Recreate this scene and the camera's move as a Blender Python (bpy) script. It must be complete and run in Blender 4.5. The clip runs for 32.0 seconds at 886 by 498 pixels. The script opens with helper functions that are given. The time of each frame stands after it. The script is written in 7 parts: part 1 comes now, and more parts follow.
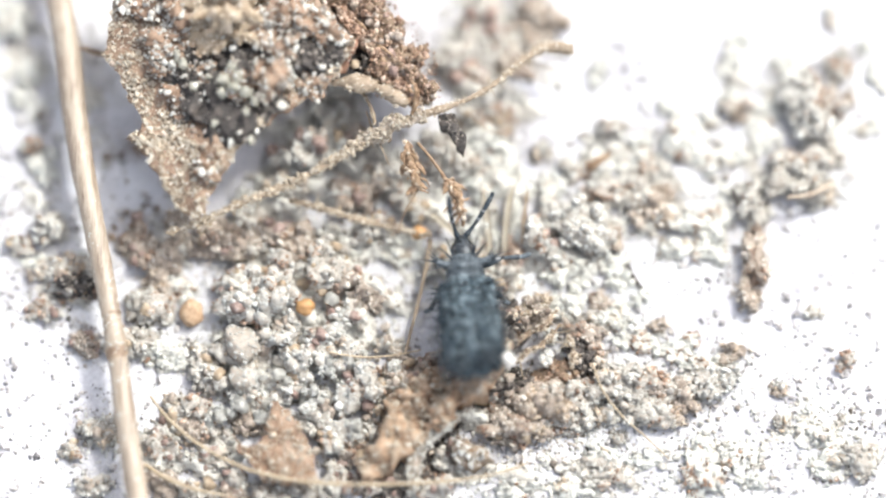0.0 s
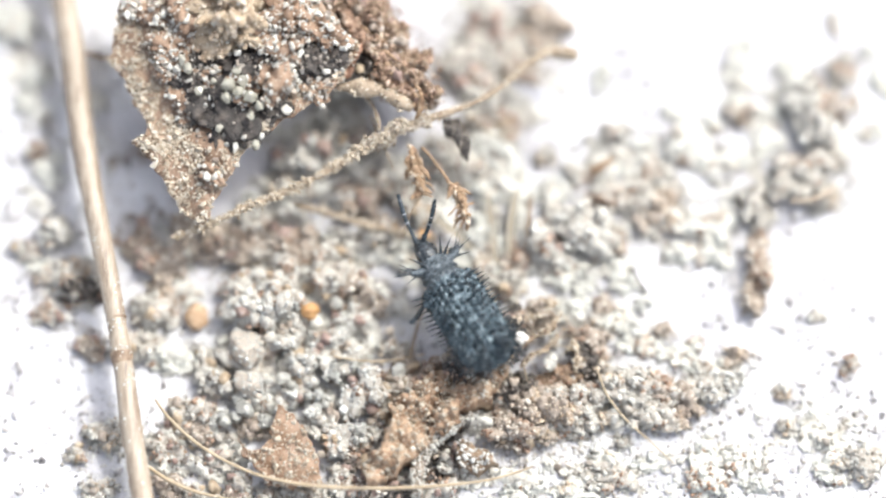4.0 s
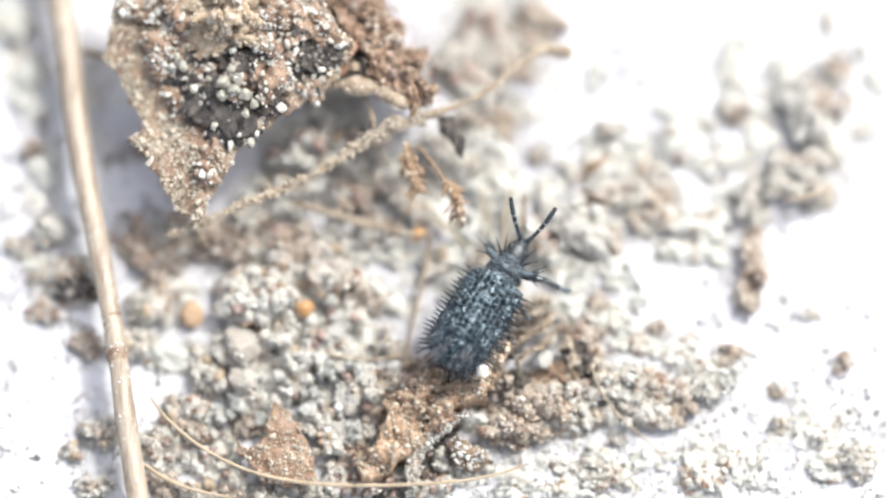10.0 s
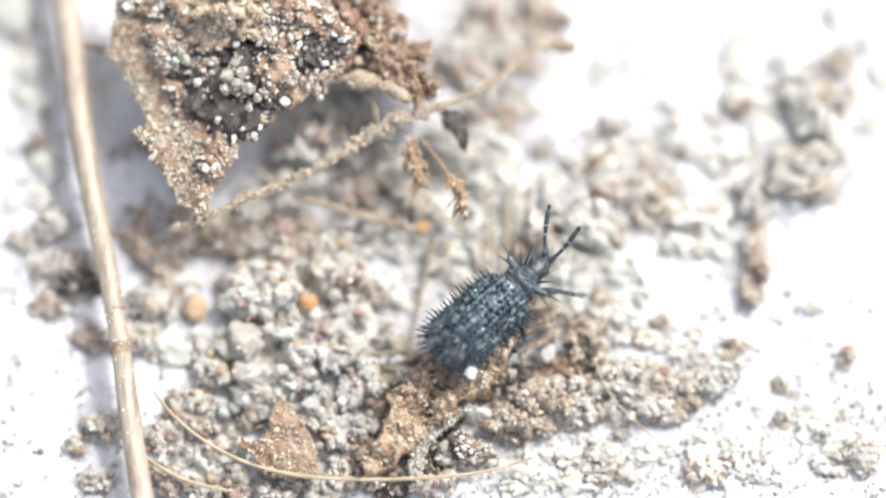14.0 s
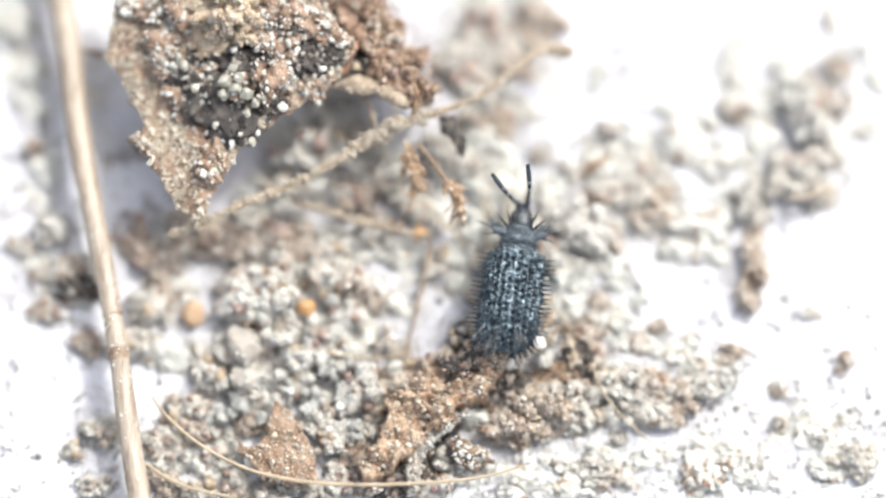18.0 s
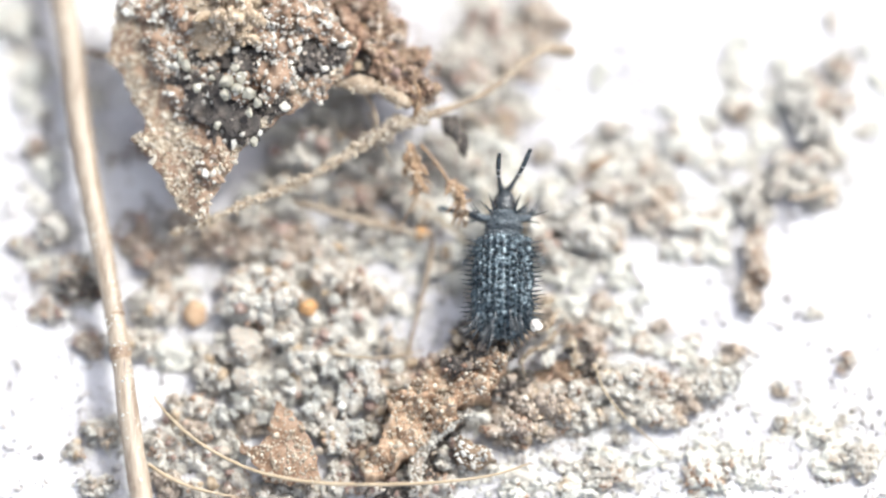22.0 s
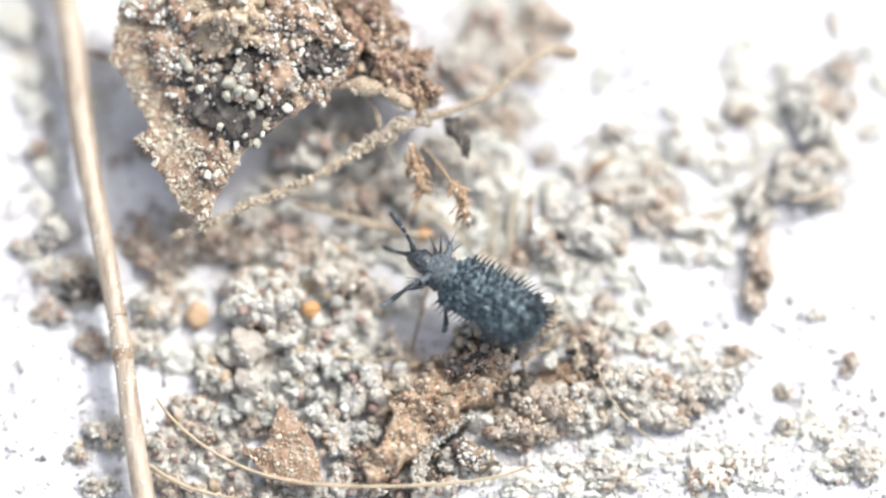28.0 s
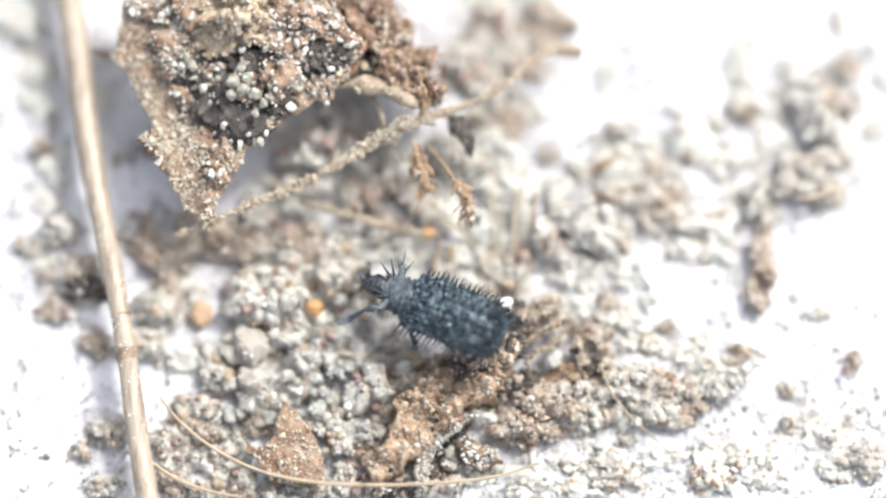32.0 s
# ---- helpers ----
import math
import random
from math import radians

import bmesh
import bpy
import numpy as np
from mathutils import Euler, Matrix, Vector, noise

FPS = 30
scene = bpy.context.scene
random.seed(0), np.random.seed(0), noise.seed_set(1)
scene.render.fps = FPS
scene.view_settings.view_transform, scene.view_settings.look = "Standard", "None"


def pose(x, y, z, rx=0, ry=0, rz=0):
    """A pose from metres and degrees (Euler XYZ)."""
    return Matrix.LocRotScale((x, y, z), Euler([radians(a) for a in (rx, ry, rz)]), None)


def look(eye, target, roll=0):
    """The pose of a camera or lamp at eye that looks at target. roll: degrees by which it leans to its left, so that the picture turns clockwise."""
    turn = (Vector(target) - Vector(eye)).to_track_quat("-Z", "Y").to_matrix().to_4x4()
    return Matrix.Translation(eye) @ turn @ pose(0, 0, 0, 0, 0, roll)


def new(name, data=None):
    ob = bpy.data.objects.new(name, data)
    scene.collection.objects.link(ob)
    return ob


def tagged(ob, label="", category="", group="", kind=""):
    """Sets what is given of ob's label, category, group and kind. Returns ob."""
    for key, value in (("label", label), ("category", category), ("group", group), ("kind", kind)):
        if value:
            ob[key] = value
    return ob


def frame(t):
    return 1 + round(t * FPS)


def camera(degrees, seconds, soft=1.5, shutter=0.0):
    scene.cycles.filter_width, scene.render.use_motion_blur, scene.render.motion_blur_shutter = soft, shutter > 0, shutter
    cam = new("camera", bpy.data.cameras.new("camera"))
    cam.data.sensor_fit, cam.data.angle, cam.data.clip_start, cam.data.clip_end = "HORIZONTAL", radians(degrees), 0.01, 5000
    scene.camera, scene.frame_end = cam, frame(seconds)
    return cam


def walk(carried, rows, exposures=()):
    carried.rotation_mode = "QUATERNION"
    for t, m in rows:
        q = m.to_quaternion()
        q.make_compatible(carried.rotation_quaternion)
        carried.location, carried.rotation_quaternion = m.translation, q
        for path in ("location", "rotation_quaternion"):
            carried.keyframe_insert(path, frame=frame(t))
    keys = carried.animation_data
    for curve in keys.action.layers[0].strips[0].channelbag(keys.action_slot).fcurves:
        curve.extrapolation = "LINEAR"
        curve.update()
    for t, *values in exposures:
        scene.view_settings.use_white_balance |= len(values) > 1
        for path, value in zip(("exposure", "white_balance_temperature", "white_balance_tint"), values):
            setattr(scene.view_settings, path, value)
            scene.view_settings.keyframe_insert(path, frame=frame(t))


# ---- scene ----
from mathutils import geometry

# ---- camera: a long macro lens looking down on the sheet, focus fixed, carried by hand ----
cam = camera(4.5322, 32.0, soft=2.35)
cam.data.dof.use_dof = True
cam.data.dof.focus_distance = 0.2976
cam.data.dof.aperture_fstop = 13.0
walk(cam, [
    (0, pose(0.000041, -0.077494, 0.288800, 15.0, 0, 0)),
    (0.5, pose(0.000002, -0.077398, 0.288750, 15.0, 0, 0)),
    (1, pose(-0.000079, -0.077588, 0.289565, 15.0, 0, 0)),
    (1.5, pose(-0.000048, -0.077706, 0.289874, 15.0, 0, 0)),
    (2, pose(-0.000030, -0.077919, 0.289874, 15.0, 0, 0)),
    (2.5, pose(-0.000068, -0.078077, 0.289874, 15.0, 0, 0)),
    (3, pose(0.000008, -0.077893, 0.289778, 15.0, 0, 0)),
    (3.5, pose(-0.000047, -0.077616, 0.289585, 15.0, 0, 0)),
    (5.5, pose(-0.000095, -0.077529, 0.289440, 15.0, 0, 0)),
    (6, pose(-0.000090, -0.077538, 0.289440, 15.0, 0, 0)),
    (6.5, pose(-0.000076, -0.077591, 0.289536, 15.0, 0, 0)),
    (7, pose(-0.000055, -0.077516, 0.289556, 15.0, 0, 0)),
    (7.5, pose(0.000007, -0.077561, 0.289565, 15.0, 0, 0)),
    (8, pose(0.000002, -0.077678, 0.289681, 15.0, 0, 0)),
    (8.5, pose(0.000029, -0.077739, 0.289874, 15.0, 0, 0)),
    (9, pose(0.000004, -0.077675, 0.289874, 15.0, 0, 0)),
    (9.5, pose(0.000027, -0.077685, 0.289874, 15.0, 0, 0)),
    (10, pose(0.000063, -0.077730, 0.289874, 15.0, 0, 0)),
    (10.5, pose(-0.000010, -0.077678, 0.289778, 15.0, 0, 0)),
    (11, pose(-0.000015, -0.077595, 0.289556, 15.0, 0, 0)),
    (11.5, pose(-0.000089, -0.077395, 0.288950, 15.0, 0, 0)),
    (12, pose(-0.000089, -0.077489, 0.289440, 15.0, 0, 0)),
    (12.5, pose(-0.000072, -0.077535, 0.289565, 15.0, 0, 0)),
    (13, pose(-0.000078, -0.077792, 0.289681, 15.0, 0, 0)),
    (13.5, pose(-0.000042, -0.077873, 0.289778, 15.0, 0, 0)),
    (14, pose(-0.000026, -0.077872, 0.289778, 15.0, 0, 0)),
    (14.5, pose(-0.000013, -0.077908, 0.289778, 15.0, 0, 0)),
    (16.5, pose(0.000077, -0.078103, 0.290744, 15.0, 0, 0)),
    (17, pose(0.000038, -0.077985, 0.290744, 15.0, 0, 0)),
    (17.5, pose(0.000061, -0.077858, 0.290357, 15.0, 0, 0)),
    (18, pose(0.000033, -0.077777, 0.289971, 15.0, 0, 0)),
    (18.5, pose(0.000017, -0.077688, 0.289778, 15.0, 0, 0)),
    (19, pose(-0.000000, -0.077620, 0.289681, 15.0, 0, 0)),
    (19.5, pose(0.000026, -0.077559, 0.289565, 15.0, 0, 0)),
    (20, pose(-0.000041, -0.077582, 0.289565, 15.0, 0, 0)),
    (20.5, pose(-0.000036, -0.077644, 0.289778, 15.0, 0, 0)),
    (21, pose(-0.000044, -0.077625, 0.289778, 15.0, 0, 0)),
    (21.5, pose(-0.000071, -0.077734, 0.289874, 15.0, 0, 0)),
    (22, pose(-0.000023, -0.077755, 0.289874, 15.0, 0, 0)),
    (22.5, pose(-0.000028, -0.077879, 0.290647, 15.0, 0, 0)),
    (23, pose(-0.000036, -0.077920, 0.290840, 15.0, 0, 0)),
    (23.5, pose(-0.000007, -0.077690, 0.289971, 15.0, 0, 0)),
    (24, pose(-0.000022, -0.077655, 0.289778, 15.0, 0, 0)),
    (24.5, pose(-0.000149, -0.077553, 0.289565, 15.0, 0, 0)),
    (25, pose(-0.000147, -0.077498, 0.289565, 15.0, 0, 0)),
    (25.5, pose(-0.000112, -0.077512, 0.289556, 15.0, 0, 0)),
    (27.5, pose(-0.000102, -0.077628, 0.289681, 15.0, 0, 0)),
    (28, pose(-0.000093, -0.077657, 0.289681, 15.0, 0, 0)),
    (28.5, pose(-0.000130, -0.077597, 0.289350, 15.0, 0, 0)),
    (29, pose(-0.000165, -0.077442, 0.288800, 15.0, 0, 0)),
    (29.5, pose(-0.000153, -0.077500, 0.289250, 15.0, 0, 0)),
    (30, pose(-0.000162, -0.077699, 0.289585, 15.0, 0, 0)),
    (30.5, pose(-0.000161, -0.077686, 0.289585, 15.0, 0, 0)),
    (31, pose(-0.000165, -0.077729, 0.289778, 15.0, 0, 0)),
    (31.5, pose(-0.000197, -0.077651, 0.289778, 15.0, 0, 0)),
    (32, pose(-0.000189, -0.077720, 0.289778, 15.0, 0, 0))
], exposures=[(0.0, 0.94), (32.0, 0.94)])

# ---- daylight: sun from the far right, open sky ----
SUN_AZ, SUN_EL = radians(48), radians(56)      # azimuth from +y towards +x
world = bpy.data.worlds.new("sky")
world.use_nodes = True
scene.world = world
sky = world.node_tree.nodes.new("ShaderNodeTexSky")
sky.sky_type = 'NISHITA'
sky.sun_disc = False
sky.dust_density = 4.0
sky.sun_elevation, sky.sun_rotation = SUN_EL, SUN_AZ
back = world.node_tree.nodes["Background"]
back.inputs["Strength"].default_value = 0.182
haze = world.node_tree.nodes.new("ShaderNodeHueSaturation")     # thin white haze takes the blue out of the sky
haze.inputs["Saturation"].default_value = 0.48
world.node_tree.links.new(sky.outputs[0], haze.inputs["Color"])
world.node_tree.links.new(haze.outputs[0], back.inputs["Color"])
sun_data = bpy.data.lights.new("sun", 'SUN')
sun_data.energy, sun_data.angle, sun_data.color = 1.85, radians(7), (1.0, 0.998, 0.948)
sun = new("sun", sun_data)
sun.matrix_world = look((math.sin(SUN_AZ) * math.cos(SUN_EL), math.cos(SUN_AZ) * math.cos(SUN_EL), math.sin(SUN_EL)), (0, 0, 0))

# ---- helpers: shapes are worked out in millimetres ----
MM = 0.001
rng = np.random.default_rng(7)
ABS = {}


def place(ob, org, parent):
    ABS[ob.name] = np.array(org, float)
    base = ABS[parent.name] if parent else np.zeros(3)
    ob.parent = parent
    ob.location = [float(v) * MM for v in (ABS[ob.name] - base)]


def thing(name, at, label, category, group=""):
    """An Empty at the thing's base."""
    ob = new(name)
    ob.empty_display_size = 0.0005
    place(ob, at, None)
    return tagged(ob, label, category, group)


def mesh_data(name, V, F, mat, smooth=True):
    me = bpy.data.meshes.new(name)
    V = np.asarray(V, float) * MM
    if isinstance(F, np.ndarray):
        k = F.shape[1]
        me.vertices.add(len(V))
        me.vertices.foreach_set("co", V.ravel())
        me.loops.add(F.size)
        me.loops.foreach_set("vertex_index", F.ravel().astype(np.int32))
        me.polygons.add(len(F))
        me.polygons.foreach_set("loop_start", np.arange(0, F.size, k, dtype=np.int32))
        me.update(calc_edges=True)
    else:
        me.from_pydata(V.tolist(), [], F)
    me.polygons.foreach_set("use_smooth", np.full(len(me.polygons), smooth))
    me.materials.append(mat)
    return me


def part(name, shape, mat, parent=None, label="", org=None, smooth=True, kind=""):
    """One mesh object from a shape (V, F) in mm, under a thing or a part, its origin at org."""
    V, F = shape
    if org is None:
        org = ABS[parent.name] if parent else (0, 0, 0)
    ob = new(name, mesh_data(name, np.asarray(V) - np.asarray(org), F, mat, smooth))
    place(ob, org, parent)
    return tagged(ob, label, kind=kind)


def wave(P, size, seed, octaves=3):
    """Smooth uneven noise about -1 to 1 at points P, with features of that size in mm."""
    g = np.random.default_rng(seed)
    out, amp = np.zeros(len(P)), 1.0
    for o in range(octaves):
        k = g.normal(size=(6, 3)) * 2.2 / size * 1.9 ** o
        ph = g.uniform(0, 6.28, 6)
        out += amp * np.sin(P @ k.T + ph).sum(1) / 2.6
        amp *= 0.55
    return out


def ico(level):
    bm = bmesh.new()
    bmesh.ops.create_icosphere(bm, subdivisions=level, radius=1)
    V = np.array([v.co[:] for v in bm.verts])
    F = np.array([[v.index for v in f.verts] for f in bm.faces])
    bm.free()
    return V, F


ICO = {i: ico(i) for i in (1, 2, 3, 4, 5)}


def spins(n):
    q = rng.normal(size=(n, 4))
    q /= np.linalg.norm(q, axis=1)[:, None]
    w, x, y, z = q.T
    return np.stack([1 - 2 * (y * y + z * z), 2 * (x * y - z * w), 2 * (x * z + y * w), 2 * (x * y + z * w), 1 - 2 * (x * x + z * z), 2 * (y * z - x * w),
                     2 * (x * z - y * w), 2 * (y * z + x * w), 1 - 2 * (x * x + y * y)], 1).reshape(n, 3, 3)


def hull(n, seed):
    """An angular chip: the hull of n points about a ball."""
    g = np.random.default_rng(seed)
    bm = bmesh.new()
    for p in g.normal(size=(n, 3)):
        bm.verts.new(p / np.linalg.norm(p) * g.uniform(0.85, 1.12))
    got = bmesh.ops.convex_hull(bm, input=bm.verts)
    bmesh.ops.delete(bm, geom=[v for v in set(got["geom_interior"] + got["geom_unused"]) if isinstance(v, bmesh.types.BMVert)], context='VERTS')
    bm.verts.index_update()
    V = np.array([v.co[:] for v in bm.verts])
    F = np.array([[v.index for v in f.verts] for f in bm.faces])
    bm.free()
    return V, F


CHIPS = [hull(9, 500 + i) for i in range(12)]


def grains(P, R):
    """Angular little stones at P with radii R."""
    P, R = np.asarray(P), np.asarray(R)
    VV, FF, m = [], [], 0
    for k, (B, F) in enumerate(CHIPS):
        p, r = P[k::len(CHIPS)], R[k::len(CHIPS)]
        n = len(p)
        if not n:
            continue
        V = B[None] * rng.uniform(0.7, 1.25, (n, 1, 3))
        V = np.einsum('nij,nvj->nvi', spins(n), V) * r[:, None, None] + p[:, None]
        VV.append(V.reshape(-1, 3))
        FF.append((F[None] + (np.arange(n) * len(B))[:, None, None]).reshape(-1, 3) + m)
        m += n * len(B)
    return np.vstack(VV), np.vstack(FF)


def on_surface(shape, n, up=-0.1):
    """n random places on a triangle shape's upward faces, with normals."""
    V, F = np.asarray(shape[0]), np.asarray([f[:3] for f in shape[1]])
    a, b, c = V[F[:, 0]], V[F[:, 1]], V[F[:, 2]]
    N = np.cross(b - a, c - a)
    A = np.linalg.norm(N, axis=1) + 1e-12
    N = N / A[:, None]
    w = A * (N[:, 2] > up)
    i = rng.choice(len(F), n, p=w / w.sum())
    r = rng.uniform(size=(n, 2))
    r = np.where(r.sum(1, keepdims=True) > 1, 1 - r, r)
    return a[i] + r[:, :1] * (b - a)[i] + r[:, 1:] * (c - a)[i], N[i]


def lump(x, y, rx, ry, h, turn=0, z=0.0, seed=0, rough=0.3, level=4):
    """An uneven crumb lying at height z."""
    B, F = ICO[level]
    s = 1 + rough * wave(B, 0.9, seed + 11) + 0.35 * rough * wave(B, 0.3, seed + 12)
    V = B * s[:, None] * (rx, ry, h * 0.6)
    V[:, 2] = np.maximum(V[:, 2] + h * 0.42, 0)
    c, d = math.cos(radians(turn)), math.sin(radians(turn))
    return np.stack([V[:, 0] * c - V[:, 1] * d + x, V[:, 0] * d + V[:, 1] * c + y, V[:, 2] + z], 1), F


def smooth_path(pts, n=8):
    P = np.array(pts, float)
    Q = np.vstack([2 * P[0] - P[1], P, 2 * P[-1] - P[-2]])
    out = []
    for i in range(1, len(Q) - 2):
        for t in np.arange(n) / n:
            a, b, c, d = Q[i - 1:i + 3]
            out.append(0.5 * (2 * b + (c - a) * t + (2 * a - 5 * b + 4 * c - d) * t * t + (3 * b - 3 * c + d - a) * t ** 3))
    return np.array(out + [P[-1]])


def tube(pts, radii, sides=8, n=8, rough=0.0, seed=0, flat=1.0):
    """A tapered, bent rod through pts, closed at both ends."""
    P = smooth_path(pts, n) if n > 1 else np.array(pts, float)
    R = np.interp(np.linspace(0, 1, len(P)), np.linspace(0, 1, len(radii)), radii)
    T = np.gradient(P, axis=0)
    T /= np.linalg.norm(T, axis=1)[:, None] + 1e-12
    side = np.cross(T, (0.13, 0.07, 1.0))
    side /= np.linalg.norm(side, axis=1)[:, None] + 1e-12
    up = np.cross(side, T)
    a = np.arange(sides) * 2 * np.pi / sides
    V = P[:, None] + R[:, None, None] * (np.cos(a)[None, :, None] * side[:, None] + flat * np.sin(a)[None, :, None] * up[:, None])
    V = V.reshape(-1, 3)
    if rough:
        k = (1 + rough * wave(V, R.max() * 2.5, seed + 3))[:, None]
        mid = np.repeat(P, sides, 0)
        V = mid + (V - mid) * k
    F = []
    for i in range(len(P) - 1):
        for j in range(sides):
            q = i * sides + j, i * sides + (j + 1) % sides, (i + 1) * sides + (j + 1) % sides, (i + 1) * sides + j
            F += [(q[0], q[2], q[1]), (q[0], q[3], q[2])]
    m = len(V)
    V = np.vstack([V, P[:1], P[-1:]])
    for j in range(sides):
        F += [(m, (j + 1) % sides, j), (m + 1, m - sides + j, m - sides + (j + 1) % sides)]
    return V, F


def slab(outline, height, thick, step=0.12, ragged=0.05, seed=0):
    """A thin curved piece with a ragged outline; height(x, y) gives its upper side."""
    O = np.array(outline, float)
    edge = []
    for a, b in zip(O, np.roll(O, -1, 0)):
        k = max(1, int(np.linalg.norm(b - a) / step))
        edge += [a + (b - a) * i / k for i in range(k)]
    edge = np.array(edge)
    E3 = np.c_[edge, np.zeros(len(edge))]
    edge = edge + ragged * np.c_[wave(E3, 0.4, seed), wave(E3, 0.4, seed + 1)]
    lo, hi = edge.min(0), edge.max(0)
    gx, gy = np.meshgrid(np.arange(lo[0], hi[0], step), np.arange(lo[1], hi[1], step))
    g = np.random.default_rng(seed)
    inner = np.c_[gx.ravel(), gy.ravel()] + g.uniform(-0.25, 0.25, (gx.size, 2)) * step
    poly_a, poly_b = edge, np.roll(edge, -1, 0)
    keep = []
    for p in inner:
        cross = ((poly_a[:, 1] > p[1]) != (poly_b[:, 1] > p[1])) & \
            (p[0] < (poly_b[:, 0] - poly_a[:, 0]) * (p[1] - poly_a[:, 1]) / (poly_b[:, 1] - poly_a[:, 1] + 1e-12) + poly_a[:, 0])
        if cross.sum() % 2 and np.min(((edge - p) ** 2).sum(1)) > (0.4 * step) ** 2:
            keep.append(p)
    n = len(edge)
    pts = [Vector(p) for p in edge] + [Vector(p) for p in keep]
    out = geometry.delaunay_2d_cdt(pts, [(i, (i + 1) % n) for i in range(n)], [], 1, 1e-5)
    P = np.array([v[:] for v in out[0]])
    tri = [tuple(f) for f in out[2]]
    Z = height(P[:, 0], P[:, 1])
    m = len(P)
    V = np.vstack([np.c_[P, Z], np.c_[P, Z - thick]])
    F = [t for t in tri] + [(c + m, b + m, a + m) for a, b, c in tri]
    count = {}
    for a, b, c in tri:
        for e in ((a, b), (b, c), (c, a)):
            count[e] = 1
    for a, b in list(count):
        if (b, a) not in count:
            F += [(b, a, a + m), (b, a + m, b + m)]
    return V, F


# ---- materials ----
def material(name, colours, size=0.3, rough=0.8, bump=0.3, fine=0.05, island="", spec=0.5, metal=0.0, coat=0.0, sheen=0.0, stretch=(1, 1, 1)):
    """Noise of two sizes (mm) between colours; island: each loose piece takes its own colour of the row."""
    m = bpy.data.materials.new(name)
    m.use_nodes = True
    N, L = m.node_tree.nodes, m.node_tree.links
    b = N["Principled BSDF"]
    co = N.new("ShaderNodeTexCoord")
    mp = N.new("ShaderNodeMapping")
    mp.inputs["Scale"].default_value = stretch
    L.new(co.outputs["Object"], mp.inputs["Vector"])
    big, small = N.new("ShaderNodeTexNoise"), N.new("ShaderNodeTexNoise")
    for nd, s, det in ((big, size, 4.0), (small, fine, 3.0)):
        nd.inputs["Scale"].default_value = 1000.0 / s
        nd.inputs["Detail"].default_value = det
        L.new(mp.outputs[0], nd.inputs["Vector"])
    mix = N.new("ShaderNodeMath")
    mix.operation = 'MULTIPLY_ADD'
    L.new(small.outputs["Fac"], mix.inputs[0])
    mix.inputs[1].default_value = 0.45
    L.new(big.outputs["Fac"], mix.inputs[2])
    shift = N.new("ShaderNodeMath")
    shift.operation = 'MULTIPLY_ADD'
    shift.inputs[1].default_value, shift.inputs[2].default_value = 2.0, -0.95
    L.new(mix.outputs[0], shift.inputs[0])
    ramp = N.new("ShaderNodeValToRGB")
    e = ramp.color_ramp.elements
    while len(e) < len(colours):
        e.new(0.5)
    for i, c in enumerate(colours):
        e[i].position = i / max(1, len(colours) - 1)
        e[i].color = (*c, 1)
    if island:
        geo = N.new("ShaderNodeNewGeometry" if island == "loose" else "ShaderNodeObjectInfo")
        add = N.new("ShaderNodeMath")
        add.operation = 'MULTIPLY_ADD'
        L.new(shift.outputs[0], add.inputs[0])
        add.inputs[1].default_value = 0.22
        off = N.new("ShaderNodeMath")
        off.operation = 'MULTIPLY_ADD'
        L.new(geo.outputs["Random Per Island" if island == "loose" else "Random"], off.inputs[0])
        off.inputs[1].default_value, off.inputs[2].default_value = 1.1, -0.16
        L.new(off.outputs[0], add.inputs[2])
        L.new(add.outputs[0], ramp.inputs["Fac"])
    else:
        L.new(shift.outputs[0], ramp.inputs["Fac"])
    L.new(ramp.outputs["Color"], b.inputs["Base Color"])
    b.inputs["Roughness"].default_value = rough
    b.inputs["Metallic"].default_value = metal
    b.inputs["Specular IOR Level"].default_value = spec
    b.inputs["Coat Weight"].default_value = coat
    b.inputs["Coat Roughness"].default_value = 0.25
    b.inputs["Sheen Weight"].default_value = sheen
    if bump:
        bp = N.new("ShaderNodeBump")
        bp.inputs["Strength"].default_value = bump
        bp.inputs["Distance"].default_value = fine * MM
        L.new(mix.outputs[0], bp.inputs["Height"])
        L.new(bp.outputs[0], b.inputs["Normal"])
    return m


def glassy(name, colour, rough, clear=0.8):
    m = material(name, [tuple(c * 0.8 for c in colour), colour], 0.4, rough, 0.3, 0.08)
    b = m.node_tree.nodes["Principled BSDF"]
    b.inputs["Transmission Weight"].default_value = clear
    b.inputs["IOR"].default_value = 1.5
    return m


M_SHEET = material("white_sheet", [(0.346, 0.340, 0.363), (0.445, 0.441, 0.465), (0.548, 0.550, 0.568), (0.632, 0.637, 0.656)], 2.0, 0.75, 0.35, 0.12)
M_BED = material("soil_bed", [(0.228, 0.199, 0.168), (0.426, 0.404, 0.359), (0.635, 0.633, 0.581), (0.488, 0.473, 0.425)], 0.9, 0.9, 0.9, 0.06)
M_GRAIN = material("sand_grain", [(0.162, 0.136, 0.114), (0.423, 0.401, 0.357), (0.525, 0.523, 0.481), (0.463, 0.448, 0.402), (0.551, 0.550, 0.505), (0.282, 0.253, 0.217)], 0.2, 0.75, 0.3, 0.03, "loose", 0.22)
M_PALE = material("pale_grain", [(0.460, 0.449, 0.412), (0.530, 0.533, 0.501), (0.547, 0.551, 0.518), (0.488, 0.485, 0.449)], 0.2, 0.75, 0.3, 0.03, "loose", 0.22)
